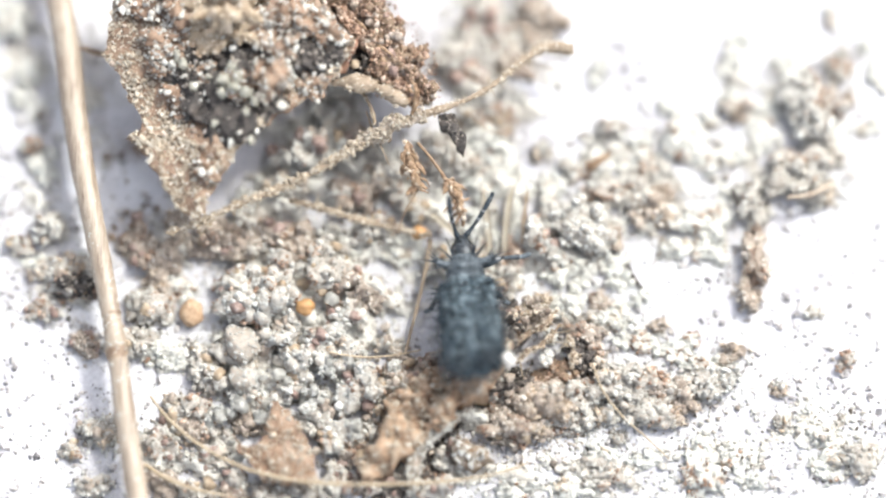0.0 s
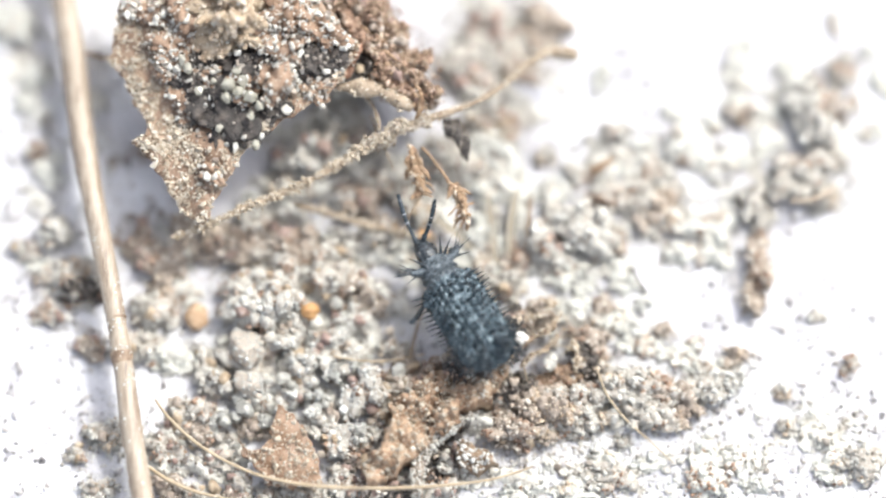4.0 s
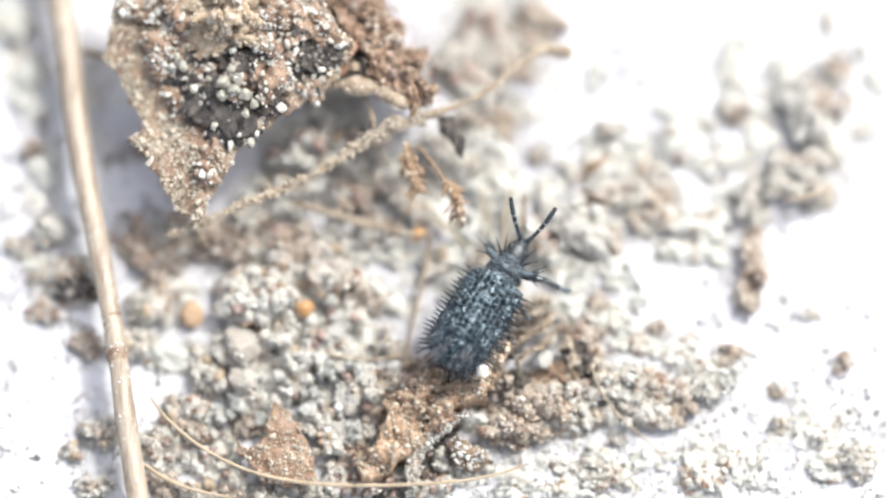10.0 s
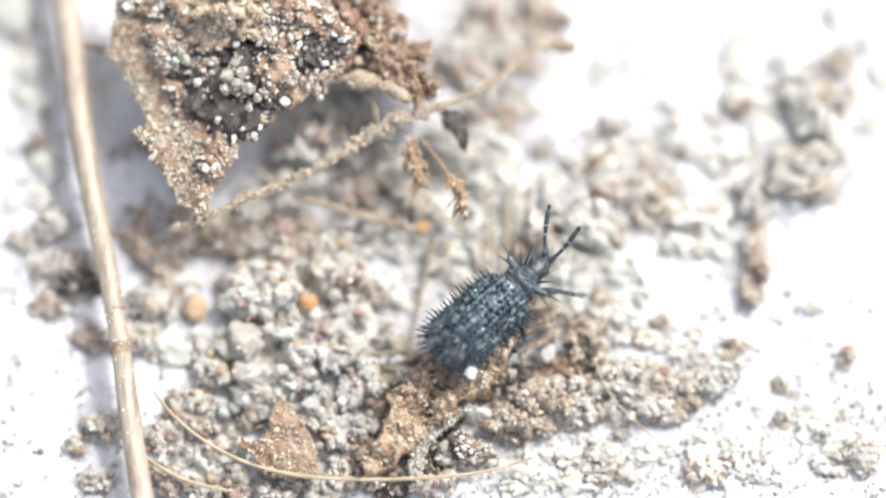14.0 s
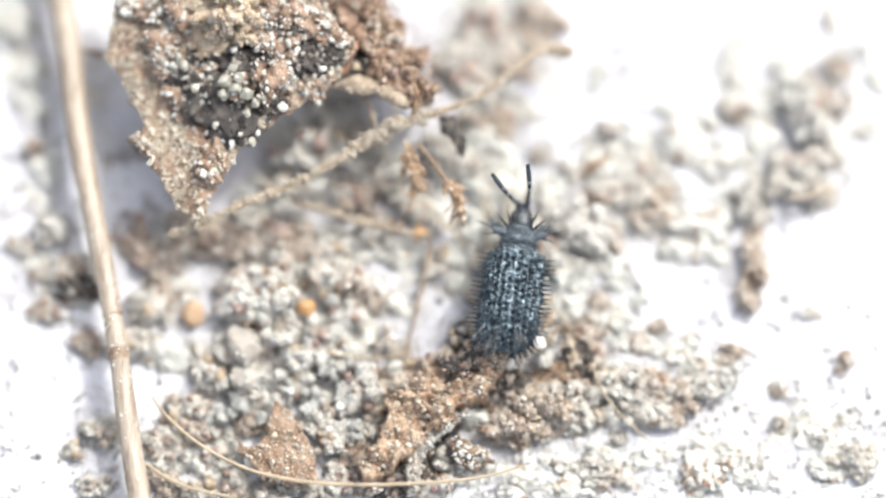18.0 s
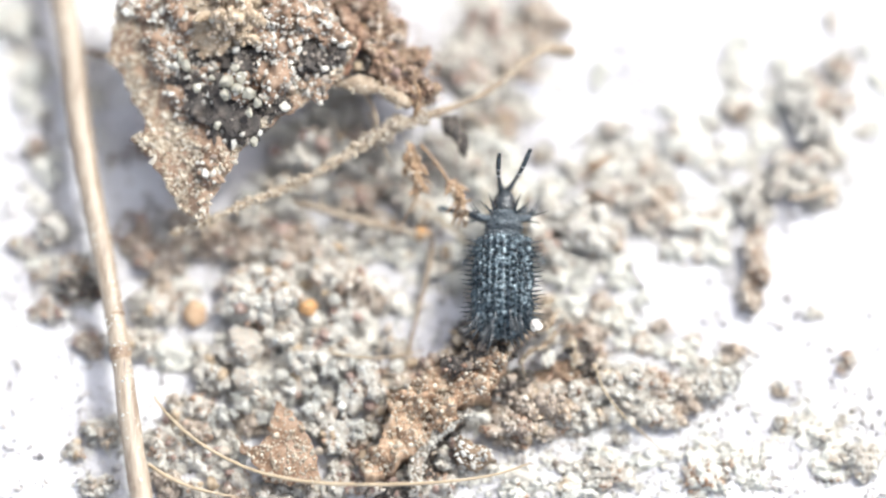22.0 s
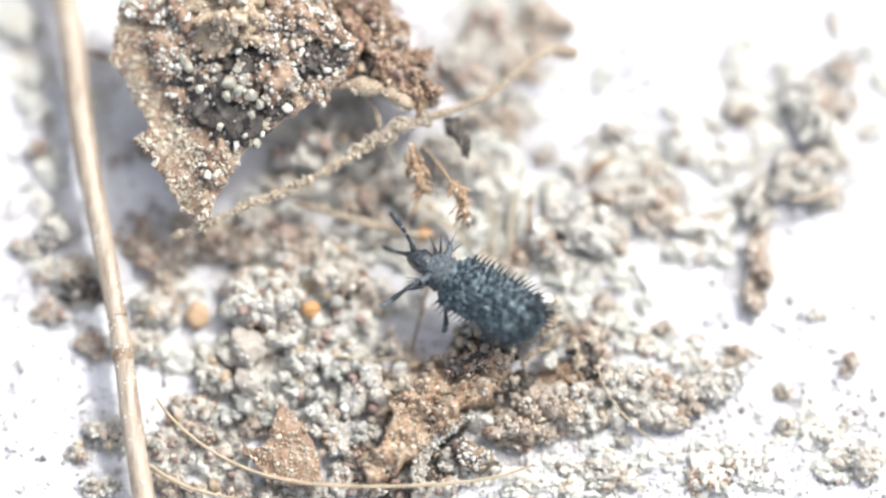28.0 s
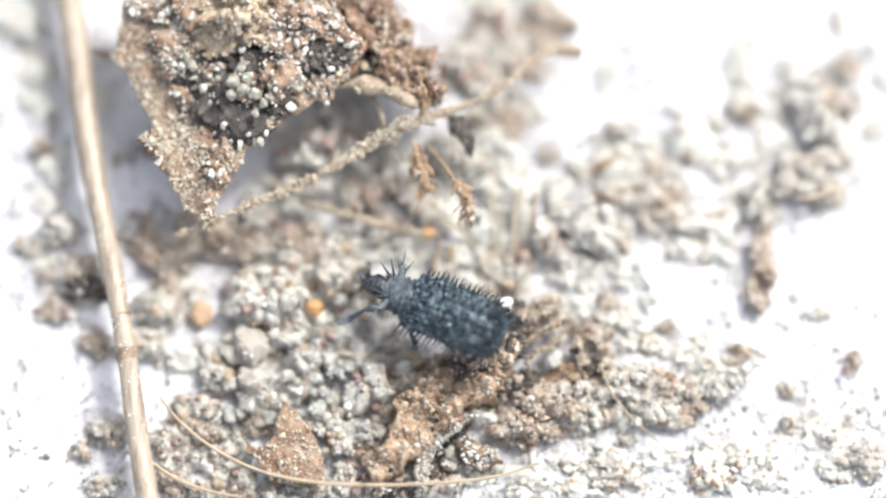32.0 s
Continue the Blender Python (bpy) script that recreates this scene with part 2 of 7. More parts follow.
M_RUST = material("rusty_grain", [(0.209, 0.169, 0.136), (0.431, 0.381, 0.323), (0.554, 0.508, 0.438), (0.643, 0.597, 0.522), (0.343, 0.291, 0.242)], 0.2, 0.75, 0.3, 0.03, "loose", 0.22)
M_DARK = material("dark_grain", [(0.02, 0.018, 0.017), (0.065, 0.056, 0.047), (0.19, 0.165, 0.14), (0.38, 0.34, 0.29)], 0.2, 0.5, 0.3, 0.03, "loose")
M_SPECK = material("dust_speck", [(0.2, 0.19, 0.19), (0.3, 0.285, 0.28), (0.46, 0.44, 0.42), (0.37, 0.34, 0.32)], 0.2, 0.8, 0.2, 0.03, "loose")
M_STONE = material("single_grain", [(0.271, 0.242, 0.206), (0.472, 0.458, 0.411), (0.525, 0.523, 0.481), (0.414, 0.391, 0.346), (0.551, 0.550, 0.505)], 0.3, 0.6, 0.2, 0.1, "each", 0.35)
M_STONE_PALE = material("single_pale_grain", [(0.444, 0.430, 0.394), (0.508, 0.507, 0.476), (0.543, 0.546, 0.514), (0.484, 0.478, 0.443)], 0.3, 0.6, 0.2, 0.1, "each", 0.35)
M_STONE_RUST = material("single_rusty_grain", [(0.234, 0.185, 0.149), (0.424, 0.365, 0.308), (0.548, 0.488, 0.423), (0.346, 0.287, 0.239)], 0.3, 0.6, 0.2, 0.1, "each", 0.35)
M_STONE_DARK = material("single_dark_grain", [(0.024, 0.0208, 0.0192), (0.072, 0.064, 0.0544), (0.368, 0.336, 0.296), (0.048, 0.04, 0.036)], 0.3, 0.35, 0.2, 0.1, "each", 0.6)
M_FAINT = material("dusty_grain", [(0.364, 0.346, 0.308), (0.518, 0.528, 0.494), (0.544, 0.555, 0.518), (0.473, 0.469, 0.430)], 0.2, 0.8, 0.3, 0.03, "loose", 0.2)
M_DUST = material("pale_dust", [(0.401, 0.382, 0.335), (0.532, 0.528, 0.475), (0.641, 0.647, 0.589)], 0.25, 0.9, 0.8, 0.05)
M_CORE = material("soil_core", [(0.207, 0.179, 0.151), (0.374, 0.348, 0.305), (0.531, 0.519, 0.471)], 0.25, 0.9, 0.9, 0.05)
M_RUSTCORE = material("rusty_core", [(0.126, 0.097, 0.077), (0.275, 0.228, 0.186), (0.431, 0.381, 0.323)], 0.25, 0.9, 0.9, 0.05)
M_HUMUS_SHADE = material("black_humus_and_shade", [(0.016, 0.014, 0.013), (0.04, 0.034, 0.03), (0.11, 0.0896, 0.075)], 0.25, 0.7, 0.9, 0.05)
M_LEAF = material("dead_leaf", [(0.055, 0.035, 0.024), (0.16, 0.1, 0.064), (0.27, 0.18, 0.12), (0.25, 0.185, 0.13)], 0.7, 0.6, 0.8, 0.06)
M_BARK = material("bark", [(0.035, 0.024, 0.016), (0.12, 0.08, 0.05), (0.22, 0.155, 0.1), (0.3, 0.235, 0.17)], 0.5, 0.7, 0.9, 0.06)
M_STEM = material("dry_stem", [(0.12, 0.082, 0.058), (0.27, 0.215, 0.16), (0.36, 0.305, 0.24), (0.2, 0.15, 0.11), (0.32, 0.265, 0.205)], 0.45, 0.45, 0.5, 0.05, stretch=(1, 0.1, 1))
M_NODE = material("stem_node", [(0.09, 0.055, 0.035), (0.24, 0.17, 0.115), (0.33, 0.26, 0.185)], 0.3, 0.6, 0.5, 0.05)
M_ROOT = material("rootlet", [(0.148, 0.106, 0.0707), (0.268, 0.207, 0.146), (0.36, 0.296, 0.223)], 0.3, 0.7, 0.5, 0.04)
M_FIBRE = material("plant_fibre", [(0.286, 0.218, 0.136), (0.394, 0.326, 0.231)], 0.5, 0.5, 0.2, 0.03)
M_STRAW = material("pale_straw", [(0.218, 0.187, 0.136), (0.326, 0.292, 0.231)], 0.4, 0.6, 0.3, 0.05)
M_RED = material("reddish_bud", [(0.05, 0.025, 0.014), (0.16, 0.093, 0.05), (0.31, 0.21, 0.125), (0.19, 0.115, 0.065)], 0.2, 0.55, 0.7, 0.04)
M_SEED = material("orange_seed", [(0.27, 0.16, 0.09), (0.4, 0.275, 0.17), (0.47, 0.345, 0.235)], 0.12, 0.7, 0.9, 0.05)
M_AMBER = glassy("amber_grain", (0.58, 0.33, 0.14), 0.5, 0.35)
M_QUARTZ = glassy("quartz", (0.6, 0.59, 0.54), 0.28, 0.6)
M_BEIGE = glassy("beige_pebble", (0.58, 0.505, 0.42), 0.4, 0.35)
M_CRYSTAL = glassy("quartz_grain", (0.6, 0.58, 0.485), 0.22, 0.5)
M_LEAFSAND = material("leaf_sand", [(0.198, 0.147, 0.101), (0.356, 0.297, 0.223), (0.465, 0.416, 0.334), (0.297, 0.239, 0.172), (0.535, 0.507, 0.435), (0.416, 0.355, 0.273)], 0.2, 0.4, 0.2, 0.03, "loose", 0.5)
M_ROOTSAND = material("root_sand", [(0.3, 0.235, 0.165), (0.44, 0.375, 0.285), (0.56, 0.515, 0.43), (0.38, 0.31, 0.225)], 0.2, 0.6, 0.3, 0.03, "loose", 0.4)
M_UMBER = material("umber_clod", [(0.121, 0.077, 0.063), (0.252, 0.179, 0.152), (0.384, 0.304, 0.265)], 0.25, 0.85, 0.9, 0.05)
M_STRIP = material("bark_strip", [(0.07, 0.04, 0.023), (0.235, 0.145, 0.088), (0.385, 0.27, 0.18), (0.45, 0.35, 0.26)], 0.6, 0.65, 1.0, 0.07)
M_TAN = material("tan_grain", [(0.3, 0.22, 0.15), (0.48, 0.4, 0.305), (0.57, 0.505, 0.41), (0.4, 0.31, 0.225)], 0.2, 0.55, 0.3, 0.03, "loose", 0.4)
M_TANCORE = material("tan_core", [(0.198, 0.142, 0.091), (0.346, 0.274, 0.192), (0.465, 0.396, 0.304)], 0.25, 0.9, 0.9, 0.05)
M_LEAFLET = material("leaf_fragment", [(0.09, 0.05, 0.028), (0.2, 0.12, 0.07), (0.3, 0.2, 0.13)], 0.6, 0.45, 0.6, 0.05)
M_FLAP = material("reddish_flake", [(0.14, 0.062, 0.036), (0.28, 0.15, 0.095), (0.4, 0.25, 0.17)], 0.3, 0.55, 0.8, 0.05)
M_REDGRAIN = material("reddish_grain", [(0.103, 0.058, 0.038), (0.278, 0.170, 0.109), (0.433, 0.310, 0.228), (0.196, 0.112, 0.071), (0.515, 0.407, 0.323)], 0.2, 0.5, 0.3, 0.03, "loose")
M_WHITE = material("white_grain", [(0.6, 0.57, 0.52), (0.72, 0.7, 0.66)], 0.2, 0.35, 0.3, 0.05)
# the palest shell colour stands in for sunlit gloss on the ridges
M_SHELL = material("beetle_shell", [(0.006, 0.009, 0.012), (0.02, 0.031, 0.04), (0.075, 0.108, 0.127), (0.27, 0.335, 0.365)], 0.13, 0.24, 1.0, 0.03, spec=0.6, metal=0.5)
M_DULL = material("beetle_thorax", [(0.007, 0.01, 0.013), (0.03, 0.042, 0.051), (0.105, 0.13, 0.15), (0.21, 0.24, 0.265)], 0.05, 0.32, 1.0, 0.025, spec=0.6, metal=0.3)
M_HEAD = material("beetle_head", [(0.006, 0.008, 0.01), (0.02, 0.026, 0.031), (0.07, 0.082, 0.092)], 0.08, 0.26, 0.7, 0.025, spec=0.6, metal=0.2)
M_SPINE = material("beetle_spine", [(0.01, 0.015, 0.02), (0.034, 0.047, 0.058)], 0.2, 0.26, 0.1, 0.03, spec=0.6, coat=0.15)
M_BAND = material("antenna_band", [(0.2, 0.21, 0.22), (0.4, 0.41, 0.42)], 0.1, 0.5, 0.3, 0.03)
M_EYE = material("beetle_eye", [(0.003, 0.003, 0.004), (0.007, 0.007, 0.009)], 0.05, 0.15, 0.2, 0.015, coat=0.4)

# ---- ground: the white sheet ----
sheet = part("ground", (np.array([(-2e4, -2e4, 0), (2e4, -2e4, 0), (2e4, 2e4, 0), (-2e4, 2e4, 0)]), [(0, 1, 2, 3)]), M_SHEET)
tagged(sheet, "white matt sheet strewn with soil and debris", "ground", kind="structure")

# ---- soil spread over the sheet ----
HEAPS = []


def heap(x, y, rx, ry, h, turn=0):
    HEAPS.append((x, y, rx, ry, h, radians(turn)))


def bed_height(X, Y):
    Z = np.zeros(len(X))
    for x, y, rx, ry, h, a in HEAPS:
        c, s = math.cos(a), math.sin(a)
        u, v = ((X - x) * c + (Y - y) * s) / rx, (-(X - x) * s + (Y - y) * c) / ry
        Z = np.maximum(Z, h * np.clip(1.15 - (u * u + v * v) ** 0.75, 0, 1))
    P = np.c_[X, Y, np.zeros(len(X))]
    ground = 0.62 * Z * (1 + 0.6 * wave(P, 1.3, 5)) + 0.22 * np.minimum(Z * 3, 1) * wave(P, 0.6, 6, 4) - 0.068
    return ground


heap(-3.10, -1.01, 2.5, 2.3, 0.5)
heap(-4.16, -3.32, 2.05, 1.7, 0.5, -10)
heap(1.50, -4.35, 2.9, 0.9, 0.42, -5)
heap(5.45, -4.04, 1.9, 0.6, 0.26, 5)
heap(3.34, 0.14, 1.7, 1.1, 0.45)
heap(6.09, 0.85, 1.9, 1.0, 0.32, -15)
heap(9.78, 2.75, 1.1, 1.5, 0.35, 10)
heap(1.52, 5.14, 1.6, 2.2, 0.35, 20)
heap(-5.07, 5.47, 3.4, 2.4, 0.9)
heap(-7.68, -0.32, 1.0, 1.0, 0.3)
heap(-10.08, -1.27, 0.9, 0.6, 0.22)
heap(0.28, -6.46, 3.0, 0.6, 0.24)
heap(-6.71, -5.59, 1.6, 1.0, 0.35)
heap(6.81, -6.31, 0.9, 0.8, 0.28)
heap(10.76, -6.00, 1.0, 0.5, 0.2)
heap(-2.92, 1.81, 2.4, 1.2, 0.45, 15)
heap(0.59, 1.64, 1.6, 1.3, 0.35)
heap(-11.53, 6.59, 1.0, 0.8, 0.2)
heap(-8.99, -5.28, 0.7, 0.5, 0.15)
heap(7.80, 4.34, 0.5, 1.1, 0.22)

# long low films whose soil colour greys the shaded bands along the stem
heap(-10.82, 4.52, 0.6, 2.4, 0.13, 8)
heap(-10.79, 1.66, 0.55, 1.0, 0.13)
heap(-9.36, 3.72, 0.5, 1.6, 0.12, 10)
heap(0.74, -0.76, 1.5, 0.8, 0.28, -5)
heap(-11.59, 4.84, 0.5, 0.7, 0.15)
# thin films of soil on the sheet
heap(5.6, 1.9, 2.7, 1.5, 0.17, -10)
heap(8.8, 3.1, 1.7, 1.7, 0.15)
heap(9.3, -5.3, 3.0, 1.2, 0.115)
heap(3.9, -6.3, 2.6, 0.8, 0.165)

step = 0.075
gx, gy = np.arange(-13.2, 13.2, step), np.arange(-8.2, 8.2, step)
GX, GY = np.meshgrid(gx, gy)
GZ = bed_height(GX.ravel(), GY.ravel())
idx = np.arange(GZ.size).reshape(GX.shape)
quads = np.stack([idx[:-1, :-1], idx[:-1, 1:], idx[1:, 1:], idx[1:, :-1]], -1).reshape(-1, 4)
quads = quads[(GZ[quads] > -0.01).all(1)]
used = np.unique(quads)
back_to = np.zeros(GZ.size, int)
back_to[used] = np.arange(len(used))
quads = back_to[quads]
ground = np.c_[GX.ravel(), GY.ravel(), np.maximum(GZ, 0.004)][used]
patch = np.arange(len(used))
while True:                                     # each patch of soil that hangs together takes its lowest index
    low = patch.copy()
    np.minimum.at(low, quads.ravel(), np.repeat(patch[quads].min(1), 4))
    if (low == patch).all():
        break
    patch = low[low]
for first in np.unique(patch[quads[:, 0]]):
    mine = quads[patch[quads[:, 0]] == first]
    keep, flat = np.unique(mine, return_inverse=True)
    tagged(part("soil_bed", (ground[keep], flat.reshape(-1, 4)), M_BED), "thin uneven layer of beige sandy soil on the white sheet, in places standing for shade", "soil", kind="stuff")


def scatter(n, lo, hi, size, keep):
    P = np.c_[rng.uniform(lo[0], hi[0], n), rng.uniform(lo[1], hi[1], n)]
    Z = bed_height(P[:, 0], P[:, 1])
    k = keep(P, Z)
    P, Z = P[k], np.maximum(Z[k], 0)
    R = size(len(P))
    return grains(np.c_[P, Z + 0.45 * R], R)


loose = scatter(62000, (-13.2, -8.2), (13.2, 8.2), lambda n: np.clip(rng.lognormal(-3.15, 0.5, n), 0.016, 0.13),
                lambda P, Z: rng.uniform(size=len(P)) < np.where(Z > 0.0, 0.4 + 0.5 * (wave(np.c_[P, 0 * P[:, 0]], 0.9, 29) > 0.15), 0.3 * (Z > -0.06)))
tagged(part("loose_sand", loose, M_GRAIN), "loose cream and brown sand grains on the soil", "sand", kind="stuff")
dust = scatter(42000, (-14, -9), (14, 9), lambda n: np.clip(rng.lognormal(-3.4, 0.6, n), 0.01, 0.13),
               lambda P, Z: (Z <= 0.02) & (rng.uniform(size=len(P)) < 0.035 + 0.05 * ((P[:, 1] < -0.5) & (P[:, 0] > 3.5)) + 0.16 * (P[:, 0] < -8.3) * (P[:, 1] > -1.5) + 0.6 * np.clip(wave(np.c_[P, 0 * P[:, 0]], 1.4, 21) + 0.15 - 0.25 * ((P[:, 0] > 3) & (P[:, 1] > 1.2)), 0, 1) ** 1.5))
tagged(part("dust", dust, M_SPECK, smooth=False), "dark specks of dust on the white sheet", "dust", kind="stuff")



def halo(P):
    """How near the soil is: 1 at its edge, falling off over a millimetre or two."""
    out = np.zeros(len(P))
    for x, y, rx, ry, h, a in HEAPS:
        c, s = math.cos(a), math.sin(a)
        X, Y = P[:, 0] - x, P[:, 1] - y
        r = np.sqrt(((X * c + Y * s) / rx) ** 2 + ((-X * s + Y * c) / ry) ** 2)
        out = np.maximum(out, np.exp(-np.maximum(r - 1, 0) * min(rx, ry) * 1.0) * min(1, h * 3))
    return out


powder = scatter(110000, (-13.5, -8.5), (13.5, 8.5), lambda n: np.clip(rng.lognormal(-3.9, 0.5, n), 0.008, 0.07),
                 lambda P, Z: (Z <= 0.0) & (rng.uniform(size=len(P)) < 0.9 * halo(P) * np.clip(0.55 + 0.6 * wave(np.c_[P, 0 * P[:, 0]], 0.9, 23), 0, 1)))
tagged(part("sand_powder", powder, M_PALE, smooth=False), "fine pale sandy powder round the soil", "sand", kind="stuff")

flakes = scatter(6500, (-13.5, -8.5), (13.5, 8.5), lambda n: np.clip(rng.lognormal(-2.95, 0.4, n), 0.025, 0.13),
                 lambda P, Z: (Z <= 0.0) & (((P[:, 0] > 3.2) & (P[:, 1] < -0.3)) | (P[:, 0] < -8.4)) & (wave(np.c_[P, 0 * P[:, 0]], 0.8, 27) > 0.1))
tagged(part("soil_flakes", flakes, M_SPECK), "grey brown flakes of soil on the white sheet", "soil", kind="stuff")

blots = scatter(700, (-9.1, -0.6), (-6.9, 3.2), lambda n: np.clip(rng.lognormal(-2.75, 0.35, n), 0.03, 0.13),
                lambda P, Z: (Z <= 0.0) & (wave(np.c_[P, 0 * P[:, 0]], 0.5, 33) > 0.55))
tagged(part("soil_flakes", blots, M_BARK), "dark brown flakes of soil on the white sheet", "soil", kind="stuff")

# ---- crumbs of soil ----
# the dark tone serves real humus and painted shade alike
TONES = {"pale": (M_CORE, M_PALE, "cream sandy soil crumb of stuck grains", 0), "mixed": (M_CORE, M_GRAIN, "beige and grey crumb of sandy soil", 1),
         "rust": (M_RUSTCORE, M_RUST, "reddish brown soil crumb with sand grains", 2), "dark": (M_HUMUS_SHADE, M_DARK, "dark crumb with a few pale grains, as humus and as painted shade", 3),
         "tan": (M_TANCORE, M_TAN, "tan lump of sandy soil", 2), "bark": (M_BARK, M_REDGRAIN, "reddish brown crumb of rotten bark and sand", 2),
         "faint": (M_DUST, M_FAINT, "low pale crumb of dusty sand on the sheet", 0)}
STONES = []
for i in range(9):
    V, F = hull(13 + 2 * (i % 4), 700 + i)
    V = V * rng.uniform(0.75, 1.2, 3)
    STONES.append([mesh_data("sand_grain", V, F, m, i % 3 == 0) for m in (M_STONE_PALE, M_STONE, M_STONE_RUST, M_STONE_DARK)])
seeds = iter(range(100, 9000, 7))


def big_grains(P, N, R, mats, parent, name="sand_grain"):
    """Single stones, large enough to pick off, on shared meshes."""
    for p, n, r in zip(P, N, R):
        ob = new(name, STONES[rng.integers(0, len(STONES))][mats])
        ob.parent = parent
        base = ABS[parent.name]
        turn = Euler(rng.uniform(0, 6.28, 3)).to_matrix().to_4x4()
        ob.matrix_local = Matrix.Translation([float(v) * MM for v in (p + n * r * 0.35 - base)]) @ turn @ Matrix.Diagonal((r, r, r, 1))


def knobs(shape, n, lo, hi):
    """Rounded clods grown on a shape."""
    P, N = on_surface(shape, n, -0.2)
    B, F = ICO[2]
    R = rng.uniform(lo, hi, n)
    k = 1 + 0.25 * wave(np.vstack([B] * n) + np.repeat(P, len(B), 0) * 3, 0.8, int(rng.integers(1, 9999)))
    V = np.einsum('nij,nvj->nvi', spins(n), B[None] * rng.uniform(0.75, 1.2, (n, 1, 3))) * (R[:, None] * k.reshape(n, -1))[..., None] + (P + N * R[:, None] * 0.3)[:, None]
    return V.reshape(-1, 3), (F[None] + (np.arange(n) * len(B))[:, None, None]).reshape(-1, 3)


def stack(*shapes):
    V, F, m = [], [], 0
    for v, f in shapes:
        V.append(v)
        F.append(np.asarray(f) + m)
        m += len(v)
    return np.vstack(V), np.vstack(F)


def crumb(x, y, rx, ry, h, tone="mixed", turn=0, z=0.0, dense=1.0, coarse=1.0):
    """A crumb of soil: its core with rounded clods, the sand that covers it and lies round it, and the larger grains."""
    core_mat, grain_mat, label, stone = TONES[tone]
    s = next(seeds)
    if z == 0 and y > 0.2 and x < 1.2:
        h, y = h * 1.5, y - 0.09        # the mound under the root and the leaf
    faint = tone == "faint"
    core = lump(x, y, rx * 0.9, ry * 0.9, h * (0.62 if faint else 0.85), turn, z, s, 0.42, 4)
    area = rx * ry + 0.5 * h * (rx + ry)
    clods = knobs(core, int((7 if faint else 14) * area) + 4, 0.05, 0.1 + (0.1 if faint else 0.22) * min(rx, ry, h))
    ob = part("soil_crumb", core, core_mat, org=(x, y, z))
    tagged(ob, label, "soil crumb", "soil crumbs on the sheet")
    part("soil_crust", clods, core_mat, ob, "small rounded clods of soil", kind="stuff")
    if not faint and x < 2.9:
        part("soil_crust", knobs(core, int(7 * area) + 2, 0.06, 0.12 + 0.16 * min(rx, ry, h)), (M_RUSTCORE, M_TANCORE, M_UMBER)[s % 3], ob, "small rounded brown clods", kind="stuff")
    n = int(dense * (480 if faint else 600) * area / coarse ** 1.3) + 40
    P, N = on_surface(stack(core, clods), n, -0.5)
    R = np.where(rng.uniform(size=n) < 0.8, rng.lognormal(-3.5, 0.35, n), rng.lognormal(-2.85, 0.3, n)).clip(0.016, 0.13) * coarse
    P = P + N * R[:, None] * 0.35
    k = n // 3
    a, d = rng.uniform(0, 6.28, k), rng.uniform(0.8, 1.9, k) ** 1.2
    S = np.clip(rng.lognormal(-3.5, 0.5, k), 0.01, 0.09)
    Q = np.c_[x + rx * d * np.cos(a + radians(turn)), y + ry * d * np.sin(a + radians(turn)), z + S * 0.5]
    brown = wave(P * (1, 1, 0.3), 0.55, 3000 + s, 2) > 0.45
    part("sand_crust", grains(np.vstack([P[~brown], Q]), np.r_[R[~brown], S]), grain_mat, ob, "cream and brown sand grains", kind="stuff")
    if brown.sum() > 12:
        part("sand_crust", grains(P[brown], R[brown]), M_REDGRAIN if s % 3 else M_TAN, ob, "patch of brown sand grains", kind="stuff")
    n = int(dense * 9 * area) + 2
    P, N = on_surface(core, n, 0.1)
    big_grains(P, N, np.clip(rng.lognormal(-2.65, 0.32, n), 0.05, 0.15), stone, ob)
    return ob


# far side of the sheet
crumb(9.97, 3.62, 0.72, 0.85, 1.15, "pale", dense=1.3)
crumb(9.69, 1.92, 0.8, 0.5, 0.75, "mixed", 10)
crumb(10.22, 1.32, 0.5, 0.28, 0.5, "mixed", 20)
crumb(8.35, 1.08, 0.3, 0.62, 0.55, "mixed", 5)
crumb(8.31, -0.34, 0.28, 0.75, 0.6, "rust", 4)
crumb(8.18, -1.45, 0.22, 0.36, 0.5, "rust", -8)
crumb(6.49, 2.83, 0.5, 0.62, 0.59, "faint", 10)
crumb(4.50, 3.13, 0.36, 0.24, 0.45, "mixed", 15)
crumb(4.20, 4.74, 0.17, 0.45, 0.26, "faint", -12)
crumb(7.81, 5.29, 0.24, 0.52, 0.38, "faint", -8)
crumb(7.72, 3.94, 0.4, 0.3, 0.36, "faint")
crumb(7.98, 3.65, 0.3, 0.24, 0.36, "rust")
crumb(10.64, 4.97, 0.42, 0.36, 0.34, "mixed", 20)
crumb(11.71, 4.65, 0.3, 0.3, 0.30, "faint")
crumb(11.46, 3.22, 0.3, 0.16, 0.21, "faint", 30)
crumb(10.45, 6.17, 0.14, 0.3, 0.26, "faint", 8)
crumb(4.87, 1.40, 0.7, 0.38, 0.4, "mixed", -8)
crumb(5.71, 0.97, 0.45, 0.5, 0.42, "rust", 30)
crumb(7.01, 0.61, 0.6, 0.5, 0.51, "faint")
crumb(7.23, -0.10, 0.4, 0.36, 0.42, "faint")
crumb(6.24, -0.10, 0.45, 0.3, 0.34, "faint", 12)
crumb(3.34, 0.48, 0.85, 0.55, 0.85, "pale", -12, dense=1.3)
crumb(2.65, -0.1, 0.5, 0.6, 0.72, "pale")
crumb(4.33, 0.14, 0.45, 0.32, 0.42, "rust")
crumb(3.11, -0.81, 0.4, 0.35, 0.42, "faint")
